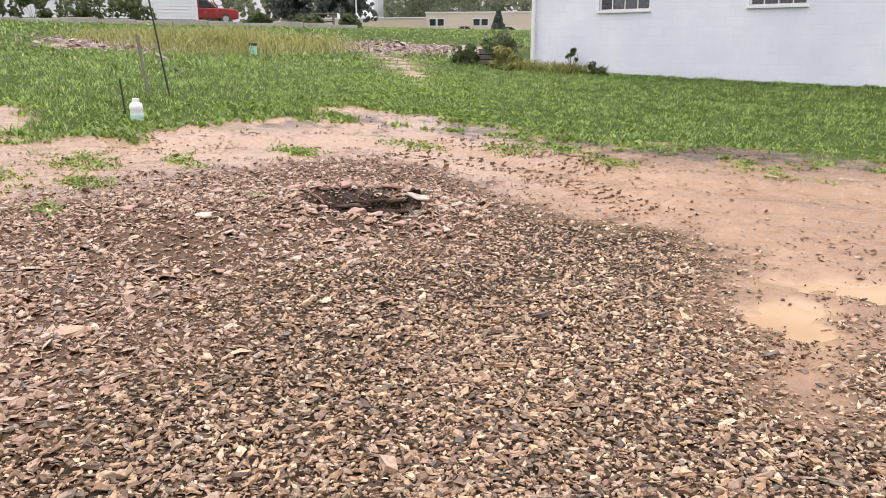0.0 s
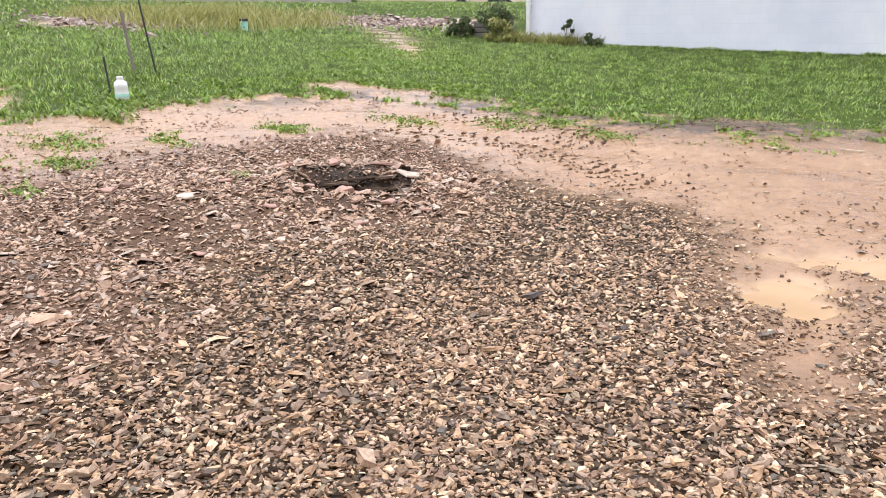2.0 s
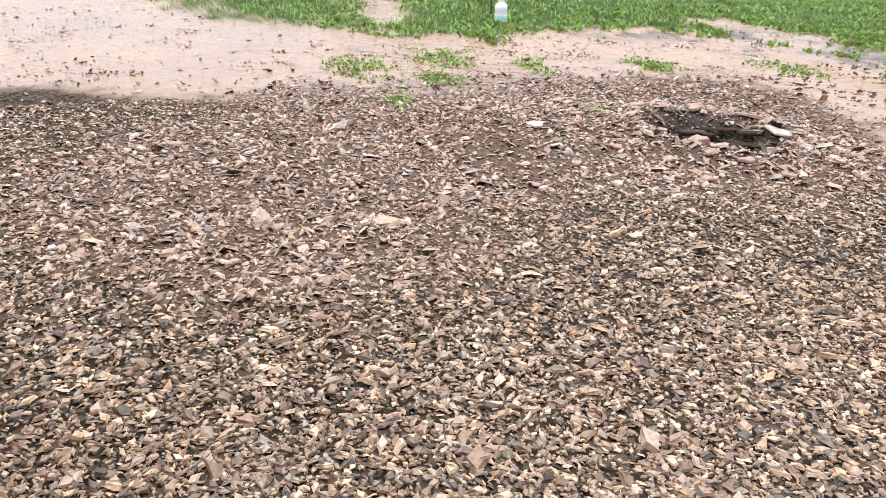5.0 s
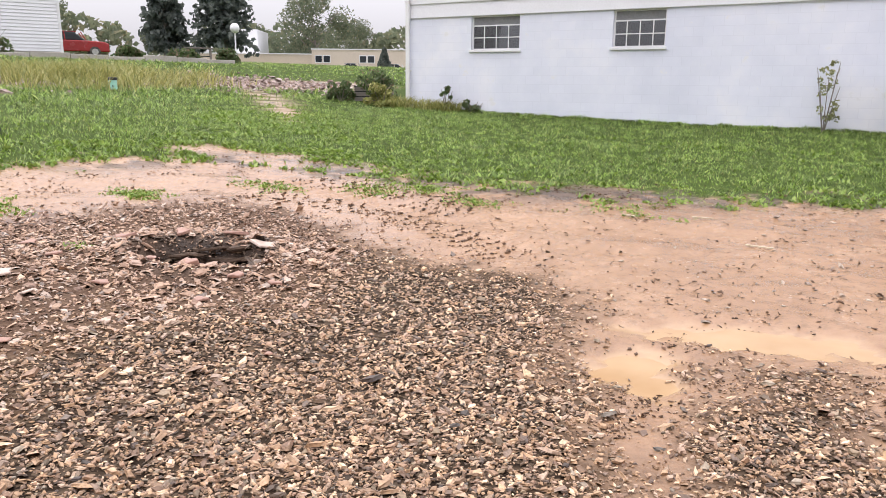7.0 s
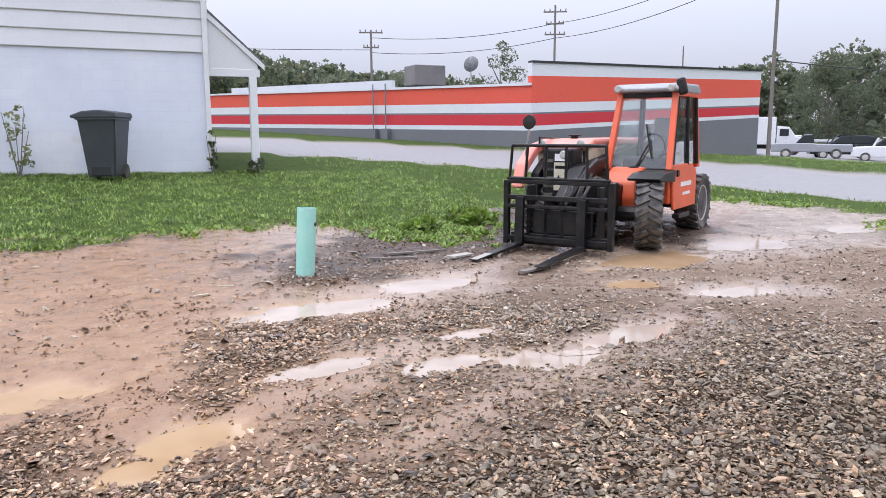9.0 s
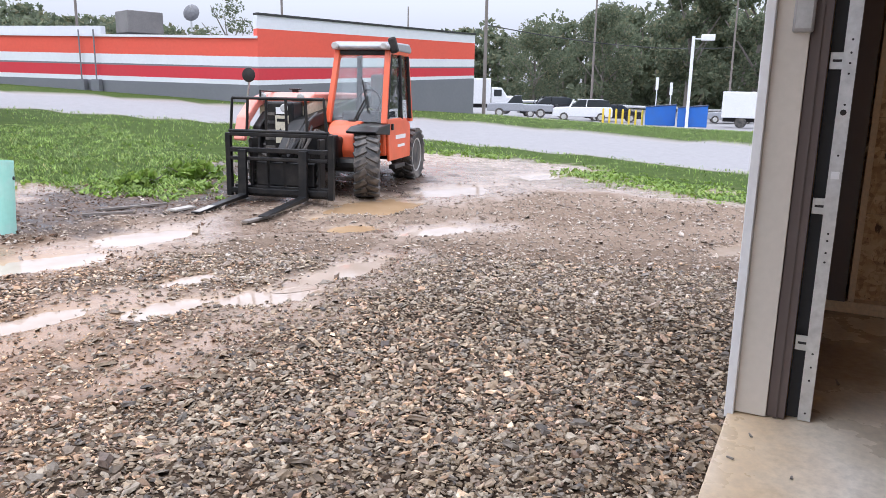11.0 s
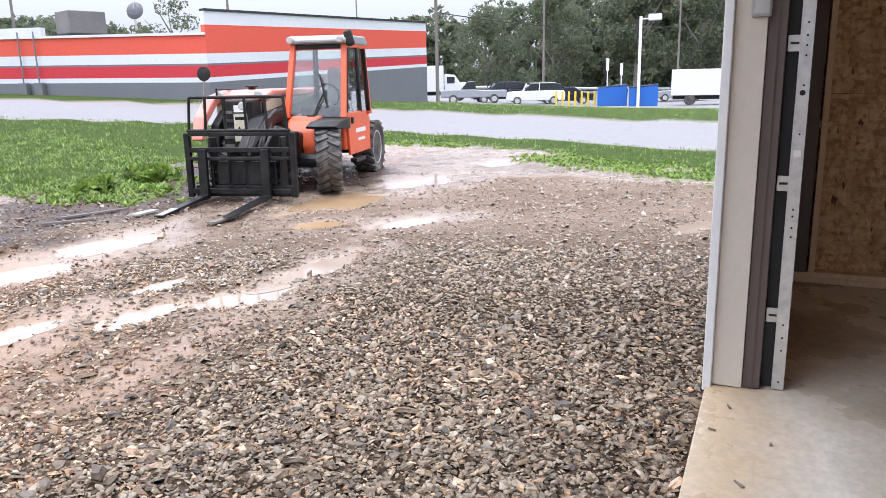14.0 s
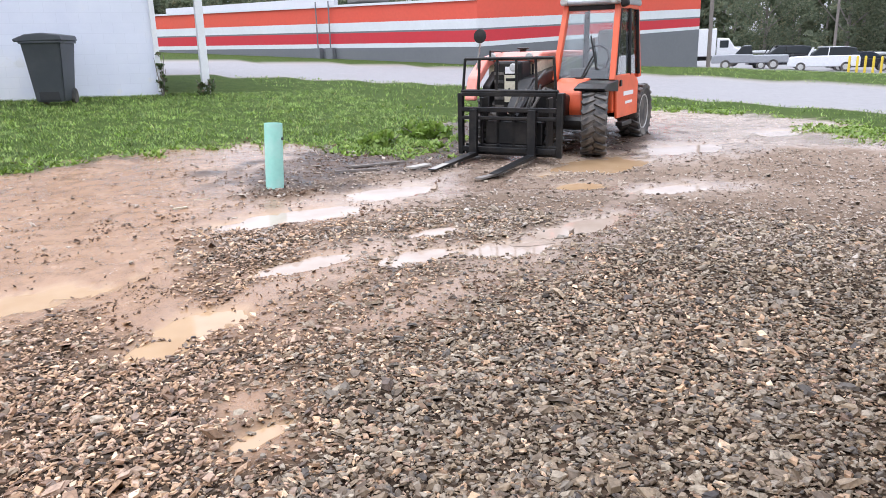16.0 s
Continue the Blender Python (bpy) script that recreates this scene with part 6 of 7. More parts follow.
def bottle():
    x, y = -9.75, 4.97
    t = thing("plastic_jug", "translucent white plastic jug upside down on the grass", "jug", at=(x, y, height1(x, y)))
    part("body", turned([(0.075, 0), (0.085, 0.02), (0.09, 0.1), (0.08, 0.15), (0.09, 0.17), (0.08, 0.24), (0.045, 0.26), (0.04, 0.28)], 20), WHITE, t, smooth_shade=True)
    part("cap", turned([(0.045, 0.28), (0.045, 0.31), (0.02, 0.315)], 16), WHITE, t)
    part("tint_band", turned([(0.091, 0.05), (0.0915, 0.09)], 20), MINT, t)


bottle()


def stake(x, y, top, r, mat, label, lean):
    bm = rods(((0, 0, -0.2), (0, 0, top), r), n=8)
    me = bpy.data.meshes.new("stake")
    bm.to_mesh(me)
    bm.free()
    me.materials.append(mat)
    ob = new("stake", me)
    ob.matrix_world = pose(x, y, height1(x, y), *lean)
    return tagged(ob, label, "stake", "garden stakes")


stake(-10.3, 5.1, 0.48, 0.014, CABLE, "short black metal stake leaning in the grass", (2, -3, 0))
stake(-11.4, 6.1, 0.95, 0.024, POLEWOOD, "weathered rough wooden stake leaning in the grass", (3, -5, 0))
stake(-11.15, 6.32, 2.2, 0.014, CABLE, "tall thin dark sapling stake leaning in the grass", (4, -6, 0))


def boards():
    for i, (x, y, ln, w, turn, mat) in enumerate(((3.6, 8.35, 0.85, 0.05, 12, POLEWOOD), (3.2, 8.05, 0.55, 0.035, -4, POLEWOOD), (4.55, 7.15, 0.75, 0.09, 28, POLEWOOD), (1.0, 7.05, 0.14, 0.022, 20, CREAM), (1.25, 7.3, 0.15, 0.014, -15, CREAM), (-1.6, 8.3, 0.22, 0.018, 12, CREAM), (-2.3, 8.0, 0.15, 0.016, -10, CREAM), (-0.9, 7.4, 0.24, 0.02, 4, CREAM), (4.0, 8.0, 0.4, 0.12, 30, CONCRETE))):
        bm = boxed(-ln / 2, ln / 2, -w / 2, w / 2, -min(0.012, w * 0.35), min(0.012, w * 0.35), bevel=0.002)
        me = bpy.data.meshes.new("plank")
        bm.to_mesh(me)
        bm.free()
        me.materials.append(mat)
        ob = new("plank", me)
        ob.matrix_world = pose(x, y, height1(x, y) + 0.016, 0, 2, turn)
        tagged(ob, "offcut of wet timber lying in the mud", "plank", "scrap timber")


boards()


def leaf_cloud(rng, centres, radii, per, size, squash=0.8):
    """Leaf quads on and in a set of clumps."""
    n = len(centres) * per
    c, r = np.repeat(centres, per, 0), np.repeat(radii, per)
    d = rng.normal(0, 1, (n, 3))
    d /= np.linalg.norm(d, axis=1)[:, None]
    p = c + d * (r * rng.uniform(0.45, 1.05, n) ** 0.6)[:, None] * np.array([1, 1, squash])
    a, b = rng.normal(0, 1, (n, 3)), rng.normal(0, 1, (n, 3))
    a /= np.linalg.norm(a, axis=1)[:, None]
    b -= a * (a * b).sum(1)[:, None]
    b /= np.linalg.norm(b, axis=1)[:, None]
    s = (size * rng.uniform(0.6, 1.4, n))[:, None]
    v = np.stack([p - a * s, p + b * s * 0.6, p + a * s, p - b * s * 0.6], 1).reshape(-1, 3)
    return v, np.arange(n * 4).reshape(-1, 4)


def raw_mesh(name, v, f, mat):
    me = bpy.data.meshes.new(name)
    me.vertices.add(len(v))
    me.vertices.foreach_set("co", np.ascontiguousarray(v, float).ravel())
    me.loops.add(f.size)
    me.loops.foreach_set("vertex_index", f.ravel().astype(np.int32))
    me.polygons.add(len(f))
    me.polygons.foreach_set("loop_start", np.arange(0, f.size, f.shape[1], dtype=np.int32))
    me.polygons.foreach_set("use_smooth", np.zeros(len(f), bool))
    me.update()
    me.materials.append(mat)
    return me


# LEAF and NEEDLE lifted toward grey: rain haze put into the leaf colour
LEAF = islands("hazed_leaf", [(0.0, (0.11, 0.135, 0.085)), (0.4, (0.155, 0.185, 0.115)), (0.8, (0.20, 0.225, 0.14)), (1.0, (0.27, 0.25, 0.15))], 0.7, 2, 0, transmit=0.6)
NEEDLE = islands("hazed_needle", [(0.0, (0.09, 0.11, 0.10)), (0.6, (0.14, 0.165, 0.145)), (1.0, (0.19, 0.21, 0.18))], 0.7, 2, 0, transmit=0.5)
SHRUB = islands("shrub_leaf", [(0.0, (0.05, 0.085, 0.03)), (0.4, (0.095, 0.14, 0.05)), (0.75, (0.14, 0.18, 0.075)), (1.0, (0.24, 0.17, 0.11))], 0.6, 5, 0, transmit=0.5)


def polar(bearing, d):
    return d * math.cos(radians(bearing)), d * math.sin(radians(bearing))


def tree(bearing, d, tall, wide, seed, label, leaf=None, zbase=None, name="tree", clumps=34, per=320):
    rng = np.random.default_rng(seed)
    x, y = polar(bearing, d)
    z = lie1(x, y) if zbase is None else zbase
    t = thing(name, label, "tree", at=(x, y, z))
    limbs = [((0, 0, -0.3), (0, 0, tall * 0.55), 0.022 * tall, 0.010 * tall)]
    for k in range(7):
        a = k * 2.4 + seed
        h0 = tall * (0.2 + 0.05 * k)
        limbs.append(((0, 0, h0), (wide * 0.36 * math.cos(a), wide * 0.36 * math.sin(a), h0 + tall * 0.3), 0.008 * tall, 0.003 * tall))
    part("trunk", rods(*limbs, n=8), POLEWOOD, t)
    u = rng.uniform(0, 1, clumps)
    a = rng.uniform(0, 2 * np.pi, clumps)
    prof = np.sin(np.pi * np.clip(u * 0.85 + 0.12, 0, 1)) ** 0.7
    rr = wide * 0.42 * prof * np.sqrt(rng.uniform(0.1, 1, clumps))
    c = np.stack([rr * np.cos(a), rr * np.sin(a), tall * (0.14 + 0.8 * u)], -1)
    v, f = leaf_cloud(rng, c, wide * rng.uniform(0.10, 0.19, clumps), per, 0.013 * tall)
    cr = new("crown", raw_mesh("crown", v, f, leaf or LEAF))
    cr.parent = t
    return t


def spruce(bearing, d, tall, wide, seed):
    rng = np.random.default_rng(seed)
    x, y = polar(bearing, d)
    t = thing("spruce", "tall dark ragged spruce tree", "tree", "spruces by the house", at=(x, y, lie1(x, y)))
    part("trunk", rods(((0, 0, -0.3), (0, 0, tall), 0.25, 0.03), n=8), POLEWOOD, t)
    n = 300
    u = rng.uniform(0.10, 1, n)
    a = rng.uniform(0, 2 * np.pi, n)
    ln = wide / 2 * (1.02 - u) ** 0.7 * rng.uniform(0.6, 1.15, n)
    k = 17
    s = rng.uniform(0.15, 1.0, (n, k))
    px, py = (ln[:, None] * s) * np.cos(a)[:, None], (ln[:, None] * s) * np.sin(a)[:, None]
    pz = (u * tall)[:, None] - 0.35 * ln[:, None] * s ** 1.5
    c = np.stack([px, py, pz], -1).reshape(-1, 3) + rng.normal(0, 0.12, (n * k, 3))
    v, f = leaf_cloud(rng, c, np.full(n * k, 0.12), 2, 0.20)
    cr = new("crown", raw_mesh("crown", v, f, NEEDLE))
    cr.parent = t


def woods():
    rng = np.random.default_rng(21)
    cs, rs = [], []
    trunks = []
    for k in range(150):
        b = rng.uniform(-25, 88)
        if k < 80:
            b = rng.uniform(6, 47)
        d = rng.uniform(98, 150)
        x, y = polar(b, d)
        right = float(np.clip((50 - b) / 20, 0, 1))
        tall = (7.0 + 6.5 * right) * rng.uniform(0.75, 1.25) * (d / 115)
        wide = tall * rng.uniform(0.45, 0.7)
        z = lie1(x, y) - 0.6
        m = 22
        u, a = rng.uniform(0, 1, m), rng.uniform(0, 2 * np.pi, m)
        r = wide * 0.5 * np.sin(np.pi * np.clip(u * 0.8 + 0.15, 0, 1)) ** 0.6 * np.sqrt(rng.uniform(0, 1, m))
        cs.append(np.stack([x + r * np.cos(a), y + r * np.sin(a), z + tall * (0.02 + 0.95 * u)], -1))
        rs.append(wide * rng.uniform(0.09, 0.2, m))
        trunks.append(((x, y, z), (x + rng.normal(0, 0.5), y, z + tall * 0.8), 0.25, 0.08))
    v, f = leaf_cloud(rng, np.concatenate(cs), np.concatenate(rs), 32, 0.44)
    tagged(new("distant_woods", raw_mesh("distant_woods", v, f, LEAF)), "grey-green rainy woods behind the car park", "woods", kind="stuff")
    tr = new("wood_trunks", raw_mesh("wood_trunks", np.zeros((3, 3)), np.array([[0, 1, 2]]), POLEWOOD))
    bm = rods(*trunks, n=5)
    bm.to_mesh(tr.data)
    bm.free()
    tagged(tr, "dark trunks standing in the far woods", "woods", kind="stuff")
    # wooded hill behind the low end of the shop
    cs, rs = [], []
    for k in range(120):
        b, d = rng.uniform(63, 93), rng.uniform(150, 190)
        x, y = polar(b, d)
        top = 1.5 + d * math.tan(radians(float(np.interp(b, [62, 67, 73, 77, 80, 93], [4.3, 4.4, 5.0, 5.8, 6.4, 6.6])) * rng.uniform(0.8, 1.03)))
        base = lie1(x, y)
        cs.append(np.stack([x + rng.normal(0, 2.6, 16), y + rng.normal(0, 2.6, 16), base + (top - base - 1.0) * rng.uniform(0.05, 1, 16) ** 0.8], -1))
        rs.append(rng.uniform(0.9, 2.1, 16))
    v, f = leaf_cloud(rng, np.concatenate(cs), np.concatenate(rs), 26, 0.56)
    tagged(new("hillside_woods", raw_mesh("hillside_woods", v, f, LEAF)), "grey-green rainy woods on the hill behind the shop", "woods", kind="stuff")
    # far ridge to the left
    cs, rs = [], []
    for k in range(70):
        b = rng.uniform(88, 152)
        d = rng.uniform(150, 210)
        x, y = polar(b, d)
        tall = rng.uniform(7, 11)
        cs.append(np.stack([x + rng.normal(0, 4, 14), y + rng.normal(0, 4, 14), lie1(x, y) + tall * rng.uniform(0, 1, 14)], -1))
        rs.append(rng.uniform(1.2, 2.4, 14))
    v, f = leaf_cloud(rng, np.concatenate(cs), np.concatenate(rs), 26, 0.7)
    tagged(new("far_ridge_trees", raw_mesh("far_ridge_trees", v, f, LEAF)), "line of trees on the far ridge", "woods", kind="stuff")


woods()
spruce(140.6, 62, 10.5, 4.0, 1)
spruce(136.7, 60, 13.5, 5.4, 2)
tree(130.4, 120, 13.5, 13.0, 3, "broad round-topped deciduous tree behind the cream building", per=300, clumps=34)
tree(127.5, 140, 10, 11.0, 5, "lower rounded deciduous tree on the ridge")
tree(149.5, 75, 8, 7, 6, "bare-looking small tree behind the red car")
tree(61.0, 78, 9.5, 6.5, 8, "thin-topped deciduous tree behind the shop", clumps=20, per=120)
tree(33.5, 92, 12, 10, 9, "tall vine-draped tree at the wood's edge", clumps=34)
tree(27.5, 88, 16, 9, 10, "tall vine-draped tree at the wood's edge", clumps=34)
tree(23.0, 86, 18, 10, 12, "tall vine-draped tree at the wood's edge", clumps=34)
tree(38.5, 96, 10, 10, 13, "tall vine-draped tree at the wood's edge", clumps=34)


def bush(x, y, tall, wide, seed, label, leaf=None, clumps=14, per=60, size=0.05, name="bush"):
    rng = np.random.default_rng(seed)
    z = lie1(x, y)
    t = thing(name, label, "bush", at=(x, y, z))
    stems = [((0, 0, -0.05), (wide * 0.35 * math.cos(k * 2.4), wide * 0.35 * math.sin(k * 2.4), tall * (0.6 + 0.06 * k)), 0.012, 0.005) for k in range(6)]
    for s in stems:
        part("stem", rods(s, n=6), POLEWOOD, t)
    a, u = rng.uniform(0, 2 * np.pi, clumps), rng.uniform(0, 1, clumps)
    r = wide * 0.42 * np.sqrt(rng.uniform(0, 1, clumps)) * (1 - 0.5 * u)
    v, f = leaf_cloud(rng, np.stack([r * np.cos(a), r * np.sin(a), tall * (0.12 + 0.8 * u)], -1), wide * rng.uniform(0.08, 0.17, clumps), per, size)
    cr = new("leaves", raw_mesh("leaves", v, f, leaf or SHRUB))
    cr.parent = t


bush(-11.9, 16.6, 0.9, 1.5, 31, "dark tangled shrub at the corner of the block building", clumps=20, per=42)
bush(-11.4, 16.2, 0.55, 1.0, 32, "low weedy shrub under the downpipe", STRAWM)
bush(-12.9, 16.4, 0.5, 1.0, 33, "low weedy shrub beside the block building")
bush(-9.6, 16.45, 0.62, 0.42, 34, "weed with broad leaves against the block wall", clumps=8, per=24, size=0.045)
bush(-8.9, 16.5, 0.3, 0.8, 36, "low green weeds against the block wall", clumps=8, per=40, size=0.04)
bush(-1.15, 16.4, 1.45, 0.6, 35, "tall thin yellow-green weed against the block wall", islands("tall_weed", [(0, (0.12, 0.15, 0.05)), (1, (0.34, 0.32, 0.14))], 0.6, 5, 0), clumps=24, per=16, size=0.03)
bush(2.38, 16.55, 0.95, 0.3, 37, "ivy climbing the corner of the block wall", clumps=12, per=26, size=0.035)
bush(3.3, 16.7, 0.4, 0.6, 38, "weeds round the foot of the porch post", clumps=8, per=40, size=0.04)
bush(4.3, 9.8, 0.13, 0.75, 39, "broad-leaved weeds beside the telehandler", WEEDM, clumps=12, per=40, size=0.055)
bush(5.2, 10.2, 0.2, 1.1, 40, "broad-leaved weeds beside the telehandler", WEEDM, clumps=12, per=50, size=0.06)


def log_pile():
    t = thing("scrap_crate", "dark open crate half hidden in the shrub", "crate", at=(-12.45, 16.9, lie1(-12.45, 16.9)), turn=20)
    t.scale = (0.62, 0.62, 0.6)
    for z in (0.12, 0.34, 0.56):
        part("slat", boxed(-0.4, 0.4, -0.32, -0.3, z - 0.09, z + 0.09, bevel=0.004), POLEWOOD, t)
    part("lid", boxed(-0.42, 0.42, -0.34, 0.34, 0.66, 0.7, bevel=0.004), DARK, t)
    part("inner", boxed(-0.39, 0.39, -0.29, 0.3, 0.02, 0.64), DARK, t)


log_pile()


# ---- road side and car park ----
def utility_pole(x, y, tall, arms, label, brace=True):
    t = thing("utility_pole", label, "utility pole", "roadside poles", at=(x, y, lie1(x, y)))
    part("post", rods(((0, 0, -0.5), (0, 0, tall), 0.115, 0.075)), POLEWOOD, t)
    for k, (z, w, turn) in enumerate(arms):
        c, s = math.cos(radians(turn)), math.sin(radians(turn))
        part("crossarm", rods(((-w * c, -w * s, z), (w * c, w * s, z), 0.06), n=6), POLEWOOD, t)
        for q in (-0.9, -0.45, 0.45, 0.9):
            part("insulator", turned([(0.03, 0), (0.05, 0.08), (0.03, 0.16)], 8, Matrix.Translation((q * w * c, q * w * s, z + 0.06))), WALLGREY, t)
    return t


P1, P2, P3, P4 = (19.5, 55.6), (33.0, 51.0), (33.9, 30.6), (72, 33)
utility_pole(*P1, 7.6, [(7.4, 0.9, -20), (6.3, 0.6, -20)], "leaning wooden utility pole with one-sided arms")
utility_pole(*P2, 10.4, [(9.9, 0.9, -30), (9.0, 0.7, -30), (8.2, 0.8, -30)], "wooden utility pole with three crossarms")
utility_pole(*P3, 11.5, [(9.3, 0.7, -50)], "tall plain wooden utility pole beside the road")
utility_pole(*P4, 12.5, [(11.5, 0.9, -60)], "tall wooden utility pole beyond the car park")
utility_pole(*polar(34.2, 70), 11.0, [], "thin wooden utility pole in the car park")
utility_pole(*polar(48.0, 95), 11.0, [], "far wooden utility pole above the shop roof")


def wire(a, b, sag, r=0.022):
    cu = bpy.data.curves.new("overhead_wire", "CURVE")
    cu.dimensions, cu.bevel_depth = "3D", r
    sp = cu.splines.new("POLY")
    sp.points.add(16)
    for i in range(17):
        u = i / 16
        sp.points[i].co = (*[a[k] + (b[k] - a[k]) * u for k in range(2)], a[2] + (b[2] - a[2]) * u - 4 * sag * u * (1 - u), 1)
    cu.materials.append(CABLE)
    tagged(new("overhead_wire", cu), "thin black overhead wire strung between poles", "wire", "overhead wires")


for z1, z2, z3 in ((8.7, 11.6, 12.2), (7.6, 10.5, 11.0)):
    wire((*P1, z1), (*P2, z1 + 1.2), 0.5)
    wire((*P2, z1 + 1.2), (*P3, z2), 0.7)
    wire((*P3, z2 - 1.0), (*P4, z3), 0.8)
wire((*P3, 5.4), (*P4, 6.2), 0.6, 0.03)
wire((-40, 70, 10.0), (*P1, 7.8), 0.8)


def car(bearing, d, turn, ln, tall, paint, label, kind="suv", name="car"):
    x, y = polar(bearing, d)
    t = thing(name, label, "car", "parked vehicles", at=(x, y, lie1(x, y)), turn=turn)
    w, h, b = 0.9, ln / 2, tall
    deck = 0.60 * b
    if kind == "suv":
        low = [(-h, 0.35), (h, 0.35), (h, deck - 0.1), (h - 0.25, deck + 0.02), (h * 0.42, deck + 0.08), (-h + 0.1, deck + 0.1), (-h, deck - 0.1)]
        top = [(h * 0.42, deck + 0.07), (h * 0.12, b - 0.04), (-h * 0.6, b), (-h * 0.88, b - 0.08), (-h + 0.1, deck + 0.09)]
    elif kind == "sedan":
        low = [(-h, 0.3), (h, 0.3), (h, deck - 0.14), (h - 0.3, deck), (h * 0.4, deck + 0.08), (-h * 0.6, deck + 0.1), (-h, deck)]
        top = [(h * 0.38, deck + 0.07), (h * 0.05, b - 0.02), (-h * 0.3, b), (-h * 0.68, deck + 0.09)]
    else:
        low = [(-h, 0.45), (h, 0.45), (h, deck - 0.05), (h - 0.2, deck + 0.05), (h * 0.4, deck + 0.08), (-h * 0.08, deck + 0.08), (-h * 0.1, deck), (-h, deck)]
        top = [(h * 0.4, deck + 0.07), (h * 0.2, b - 0.03), (-h * 0.02, b), (-h * 0.09, deck + 0.07)]
    body = part("body", prism(low, -w, w, bevel=0.06), paint, t)
    part("cabin", prism([(px * 0.98, pz) for px, pz in top], -w * 0.86, w * 0.86, bevel=0.05), CARGLASS_SOLID, t, "dark tinted windows")
    xs = [p[0] for p in top]
    part("roof", boxed(min(xs) * 0.72 if kind != "pickup" else -h * 0.03, max(xs) * 0.42, -w * 0.80, w * 0.80, b - 0.03, b + 0.015, bevel=0.012), paint, t)
    for px in (h * 0.42 - 0.02, -h * 0.12):
        if kind != "pickup":
            for sy in (-1, 1):
                part("window_pillar", rods(((px, sy * w * 0.875, deck + 0.08), (px * 0.8 - 0.1, sy * w * 0.84, b - 0.02), 0.035), n=6), paint, t)
    for sx in (-0.62, 0.62):
        for sy in (-1, 1):
            wh = part("wheel", turned([(0.2, -0.1), (0.33, -0.11), (0.34, 0), (0.33, 0.11), (0.2, 0.1)], 20, Matrix.Translation((sx * h, sy * (w - 0.08), 0.34)) @ Matrix.Rotation(radians(90), 4, "X")), RUBBER, t)
            part("rim", turned([(0.02, -0.118), (0.2, -0.11), (0.2, 0.11), (0.02, 0.118)], 14, Matrix.Translation((sx * h, sy * (w - 0.08), 0.34)) @ Matrix.Rotation(radians(90), 4, "X")), RIM, wh)
    for sy in (-0.62, 0.62):
        part("tail_light", boxed(-h - 0.01, -h + 0.06, sy - 0.12, sy + 0.12, deck - 0.28, deck - 0.1, bevel=0.01), REDD, t)
        part("headlight", boxed(h - 0.08, h + 0.005, sy - 0.14, sy + 0.14, deck - 0.3, deck - 0.16, bevel=0.01), RIM, t)
    return t


def gloss(name, c, rough=0.25):
    return worn(name, c, tuple(v * 0.85 for v in c), rough, big=2, amount=0.3, relief=0.0)


CARGLASS_SOLID = gloss("tinted_glass", (0.03, 0.035, 0.04), 0.08)
PAINT_W, PAINT_K, PAINT_S, PAINT_R = gloss("white_car", (0.75, 0.75, 0.76)), gloss("black_car", (0.015, 0.015, 0.018)), gloss("silver_car", (0.32, 0.33, 0.35)), gloss("red_car", (0.35, 0.03, 0.03))
car(34.8, 62, 128, 4.7, 1.72, PAINT_W, "white parked sport utility car in the car park")
car(37.5, 64, 138, 4.6, 1.75, PAINT_K, "black parked sport utility car in the car park")
car(32.6, 66, 128, 4.7, 1.45, PAINT_K, "black parked saloon car in the car park", "sedan")
car(39.4, 57, 130, 4.9, 1.6, PAINT_S, "silver parked pickup truck in the car park", "pickup")
car(24.4, 72, 120, 4.3, 1.5, PAINT_S, "silver parked hatchback beside the box truck")
car(146.7, 56, 60, 4.6, 1.6, PAINT_R, "red parked car on the terrace above the wall")
car(127.6, 98, 35, 4.6, 1.45, PAINT_S, "silver parked car before the cream building", "sedan")
car(124.4, 98, 35, 4.6, 1.45, PAINT_W, "white parked car before the cream building", "sedan")


def box_truck(bearing, d, turn):
    x, y = polar(bearing, d)
    t = thing("box_truck", "white box truck parked in the car park", "truck", "parked vehicles", at=(x, y, lie1(x, y)), turn=turn)
    part("cargo_box", boxed(-3.4, 1.0, -1.05, 1.05, 0.75, 2.7, bevel=0.05), PAINT_W, t)
    part("cab", prism([(1.05, 0.55), (3.0, 0.55), (3.0, 1.15), (2.3, 1.35), (1.85, 2.0), (1.05, 2.05)], -0.95, 0.95, bevel=0.06), PAINT_W, t)
    part("side_window", boxed(1.25, 1.85, -0.965, 0.965, 1.35, 1.85, bevel=0.01), CARGLASS_SOLID, t)
    part("chassis", boxed(-3.3, 2.8, -0.5, 0.5, 0.45, 0.83), BLACKSTEEL, t)
    for sx in (-2.0, 2.2):
        for sy in (-0.9, 0.9):
            part("wheel", turned([(0.2, -0.13), (0.4, -0.13), (0.42, 0), (0.4, 0.13), (0.2, 0.13)], 20, Matrix.Translation((sx, sy, 0.42)) @ Matrix.Rotation(radians(90), 4, "X")), RUBBER, t)
    part("marker_strip", boxed(-3.42, -3.401, -1.0, 1.0, 0.9, 1.0), REDW, t)


box_truck(42.6, 60, -48)
box_truck(21.8, 62, -68)


